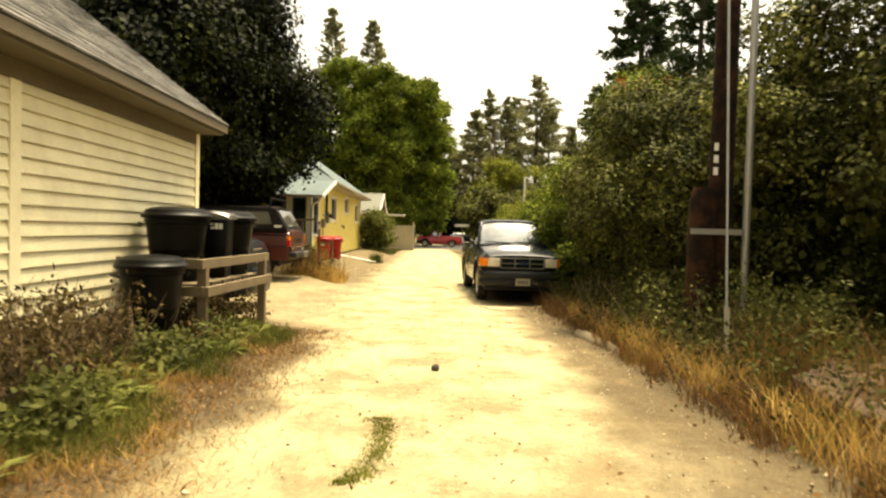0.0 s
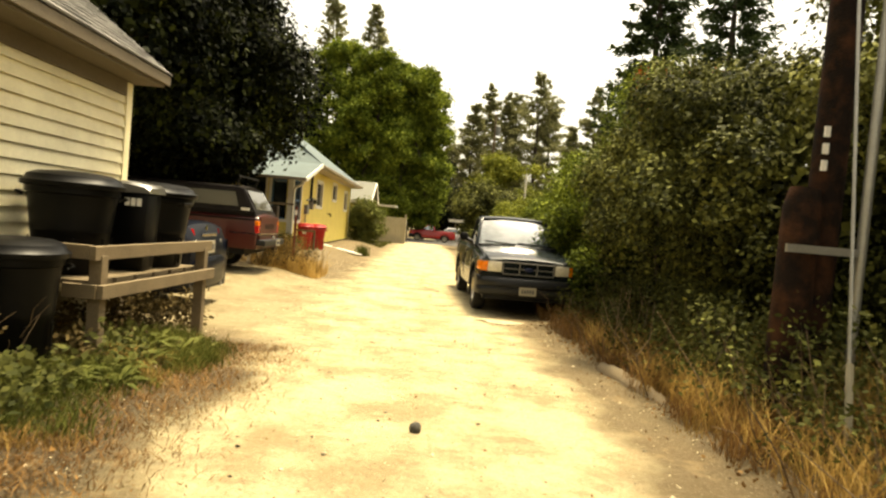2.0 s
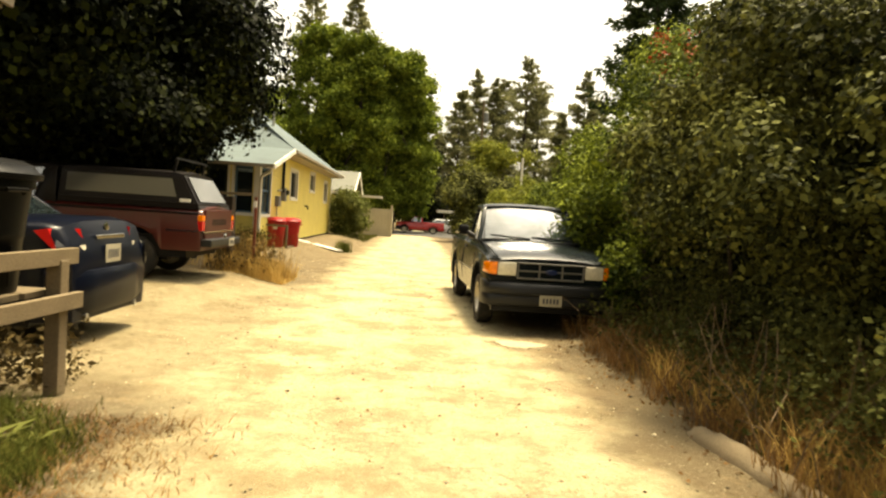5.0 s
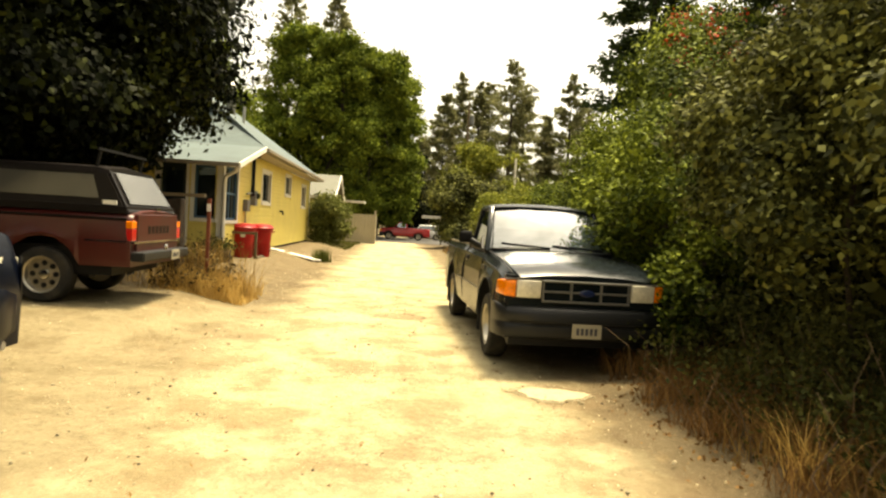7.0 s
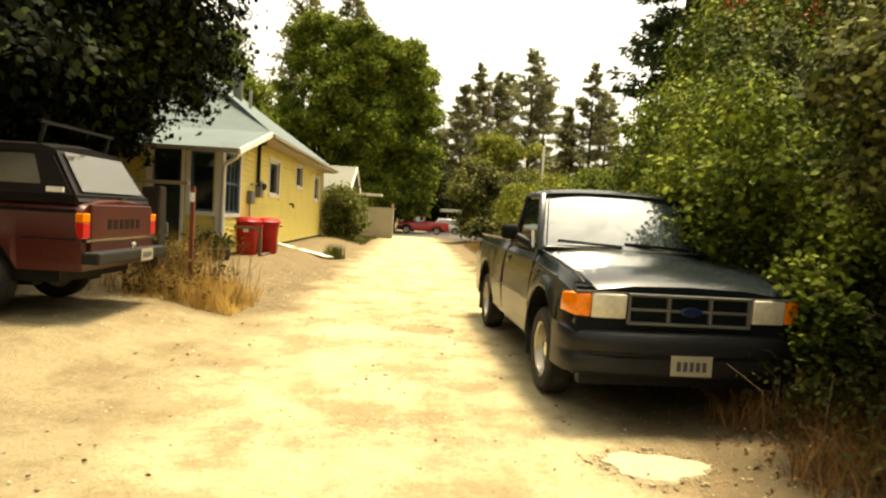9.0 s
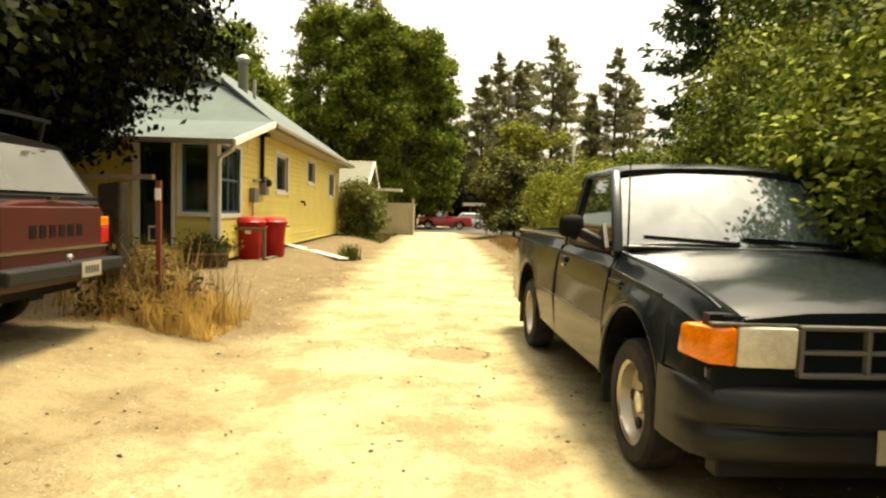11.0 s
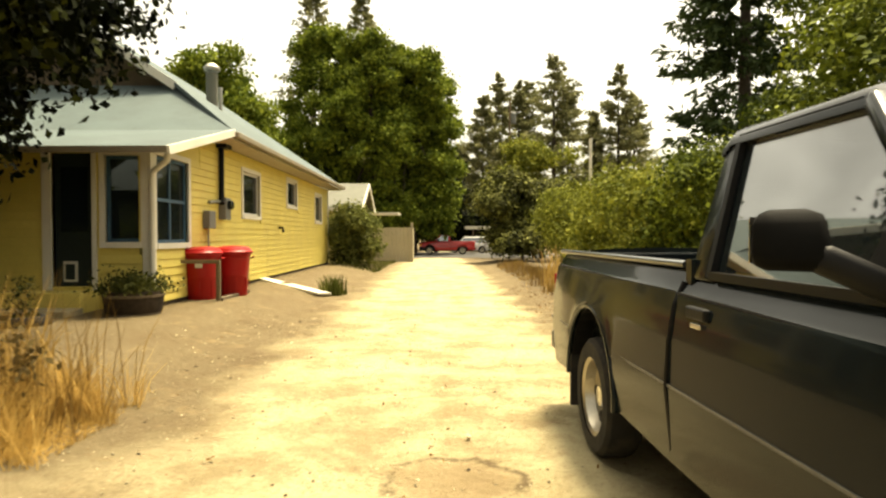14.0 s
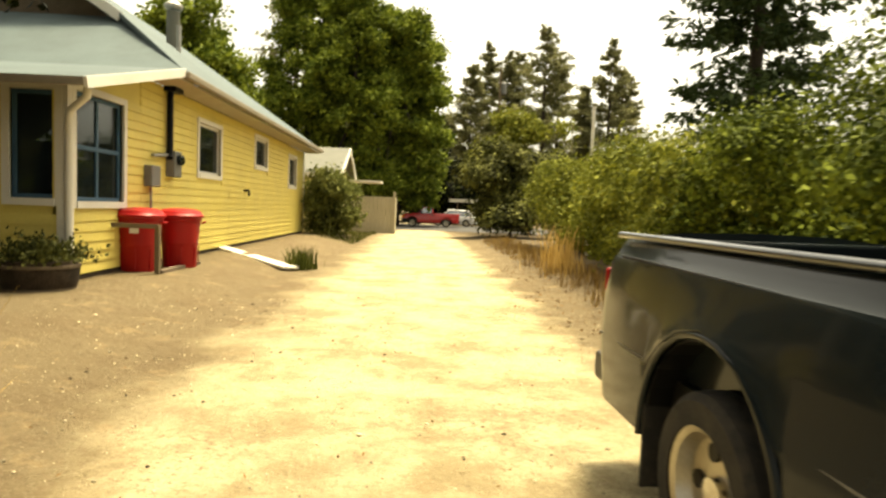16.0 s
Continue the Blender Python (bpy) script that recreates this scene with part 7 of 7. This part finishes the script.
xy = np.repeat(spots, 40, axis=0)
grow("dry_grass", xy + RNG.normal(size=xy.shape) * 0.05, 0.42, 0.004, "straw", "golden dry grass tuft round the marker post", 0.9)
grow("dry_stalks", tuft_of(420, -2.85, 16.25, 0.4, 0.3), 0.95, 0.005, "dry_grass", "tall bent seed stalks in the dry tuft", 0.7)
grow("straw_litter", tuft_of(5000, -2.6, 16.1, 0.4, 0.4), 0.08, 0.004, "straw", "flattened golden straw on the ground", 2.6)
wc = np.column_stack([tuft_of(90, -3.05, 16.2, 0.35, 0.22)[:60], RNG.uniform(0.15, 0.75, 60)])
tagged(leaf_mesh("dead_leaves", clumped(wc, 22, 0.07), 0.07, 0.018, "dead", None), "dark withered leaves on the weeds by the marker", "weeds", kind="stuff")
wc = np.column_stack([RNG.uniform(-3.3, -2.25, 150), RNG.uniform(6.1, 9.0, 150), RNG.uniform(0.04, 0.3, 150)])
tagged(raised(leaf_mesh("dead_leaves", clumped(wc, 26, 0.09), 0.06, 0.016, "dead", None)), "dark withered weeds beneath the timber stand", "weeds", kind="stuff")
xy = patchy(scatter(2600, -3.7, -1.9, 34, 44), 3, -0.2)
grow("verge_grass", xy, 0.16, 0.01, "green_grass", "short yellow-green grass by the shed", 0.6)
xy = np.column_stack([RNG.normal(-2.1, 0.13, 260), RNG.normal(25.9, 0.2, 260)])
grow("green_weeds", xy, 0.45, 0.012, "green_grass", "small green weeds at the plank's end", 0.5)

# strip of low green weeds in the middle of the near gravel
wy = RNG.uniform(2.75, 3.95, 3600)
xy = patchy(np.column_stack([-0.04 - 0.28 * (wy - 3.45) ** 2 + RNG.normal(0, 0.045, 3600), wy]), 2, -0.25)
grow("gravel_weeds", xy, 0.032, 0.003, "hedge_yellow", "flat green weeds in the gravel", 0.9)

gc = np.column_stack([RNG.normal(-1.66, 0.11, 2300), RNG.normal(7.1, 0.28, 2300)])
grow("grass_clump", gc, 0.11, 0.004, "green_grass", "dense green grass clump at the verge's corner", 1.0)

# fallen leaves along the verges
lx = np.concatenate([np.column_stack([RNG.normal(2.45, 0.2, 900), RNG.uniform(1.5, 12, 900)]), np.column_stack([RNG.normal(2.5, 0.5, 700), RNG.uniform(17, 28, 700)]), np.column_stack([RNG.normal(-1.85, 0.25, 300), RNG.uniform(1.5, 8, 300)]), np.column_stack([RNG.normal(2.75, 0.3, 700), RNG.uniform(9.5, 12.3, 700)])])
lp = np.column_stack([lx, height_at(lx[:, 0], lx[:, 1]) + 0.012])
tagged(leaf_mesh("fallen_leaves", lp, 0.035, 0.012, "litter", None, droop=0.0), "brown fallen leaves on the gravel edge", "leaves", kind="stuff")

# dark scraps of leaf and twig on the gravel
sx = np.column_stack([RNG.normal(0.2, 1.3, 700), RNG.uniform(1.2, 24, 700)])
sx = sx[np.abs(sx[:, 0]) < 3]
sp_ = np.column_stack([sx, height_at(sx[:, 0], sx[:, 1]) + 0.012])
tagged(leaf_mesh("leaf_scraps", sp_, 0.030, 0.007, "litter", None, face=np.tile([0, 0, 1.0], (len(sp_), 1))), "dark scraps of leaf and twig on the gravel", "leaves", kind="stuff")

# loose grit and pebbles
n = 9000
px = np.column_stack([RNG.uniform(-4, 3, n), 1.0 + 21 * RNG.uniform(0, 1, n) ** 1.4])
s = RNG.lognormal(-5.25, 0.45, n)[:, None]
base = np.array([[1, 0, 0], [-1, 0, 0], [0, 1, 0], [0, -1, 0], [0, 0, 0.8], [0, 0, -0.8]], float)
tri = np.array([[0, 2, 4], [2, 1, 4], [1, 3, 4], [3, 0, 4], [2, 0, 5], [1, 2, 5], [3, 1, 5], [0, 3, 5]])
jit = RNG.uniform(0.6, 1.3, (n, 6, 1))
pv = base[None] * jit * s[:, None] + np.column_stack([px, height_at(px[:, 0], px[:, 1]) + 0.003])[:, None]
pf = (np.arange(n)[:, None, None] * 6 + tri[None]).reshape(-1, 3)
tagged(np_mesh("pebbles", pv.reshape(-1, 3), pf, "pebble"), "loose pale pebbles scattered over the gravel", "pebbles", kind="stuff")

# crumbs round the concrete patch
n = 260
a = RNG.uniform(0, 2 * np.pi, n)
rad = RNG.normal(1.0, 0.22, n)
px = np.column_stack([1.58 + 0.33 * rad * np.cos(a), 11.28 + 0.24 * rad * np.sin(a)])
s = RNG.lognormal(-4.9, 0.5, n)[:, None]
jit = RNG.uniform(0.6, 1.3, (n, 6, 1))
pv = base[None] * jit * s[:, None] * np.array([1.2, 1.0, 0.6]) + np.column_stack([px, np.full(n, 0.006)])[:, None]
pf = (np.arange(n)[:, None, None] * 6 + tri[None]).reshape(-1, 3)
tagged(np_mesh("concrete_crumbs", pv.reshape(-1, 3), pf, "concrete"), "loose crumbs of pale concrete", "pebbles", kind="stuff")

# a few larger loose stones and clods
n = 420
px = np.column_stack([RNG.uniform(-3.5, 2.2, n), RNG.uniform(2, 22, n)])
s = RNG.lognormal(-4.7, 0.35, n)[:, None]
jit = RNG.uniform(0.6, 1.3, (n, 6, 1))
pv = base[None] * jit * s[:, None] * np.array([1.2, 1.0, 0.7]) + np.column_stack([px, height_at(px[:, 0], px[:, 1]) + 0.006])[:, None]
pf = (np.arange(n)[:, None, None] * 6 + tri[None]).reshape(-1, 3)
tagged(np_mesh("clods", pv.reshape(-1, 3), pf, "soil"), "dark clods and stones on the gravel", "stones", kind="stuff")
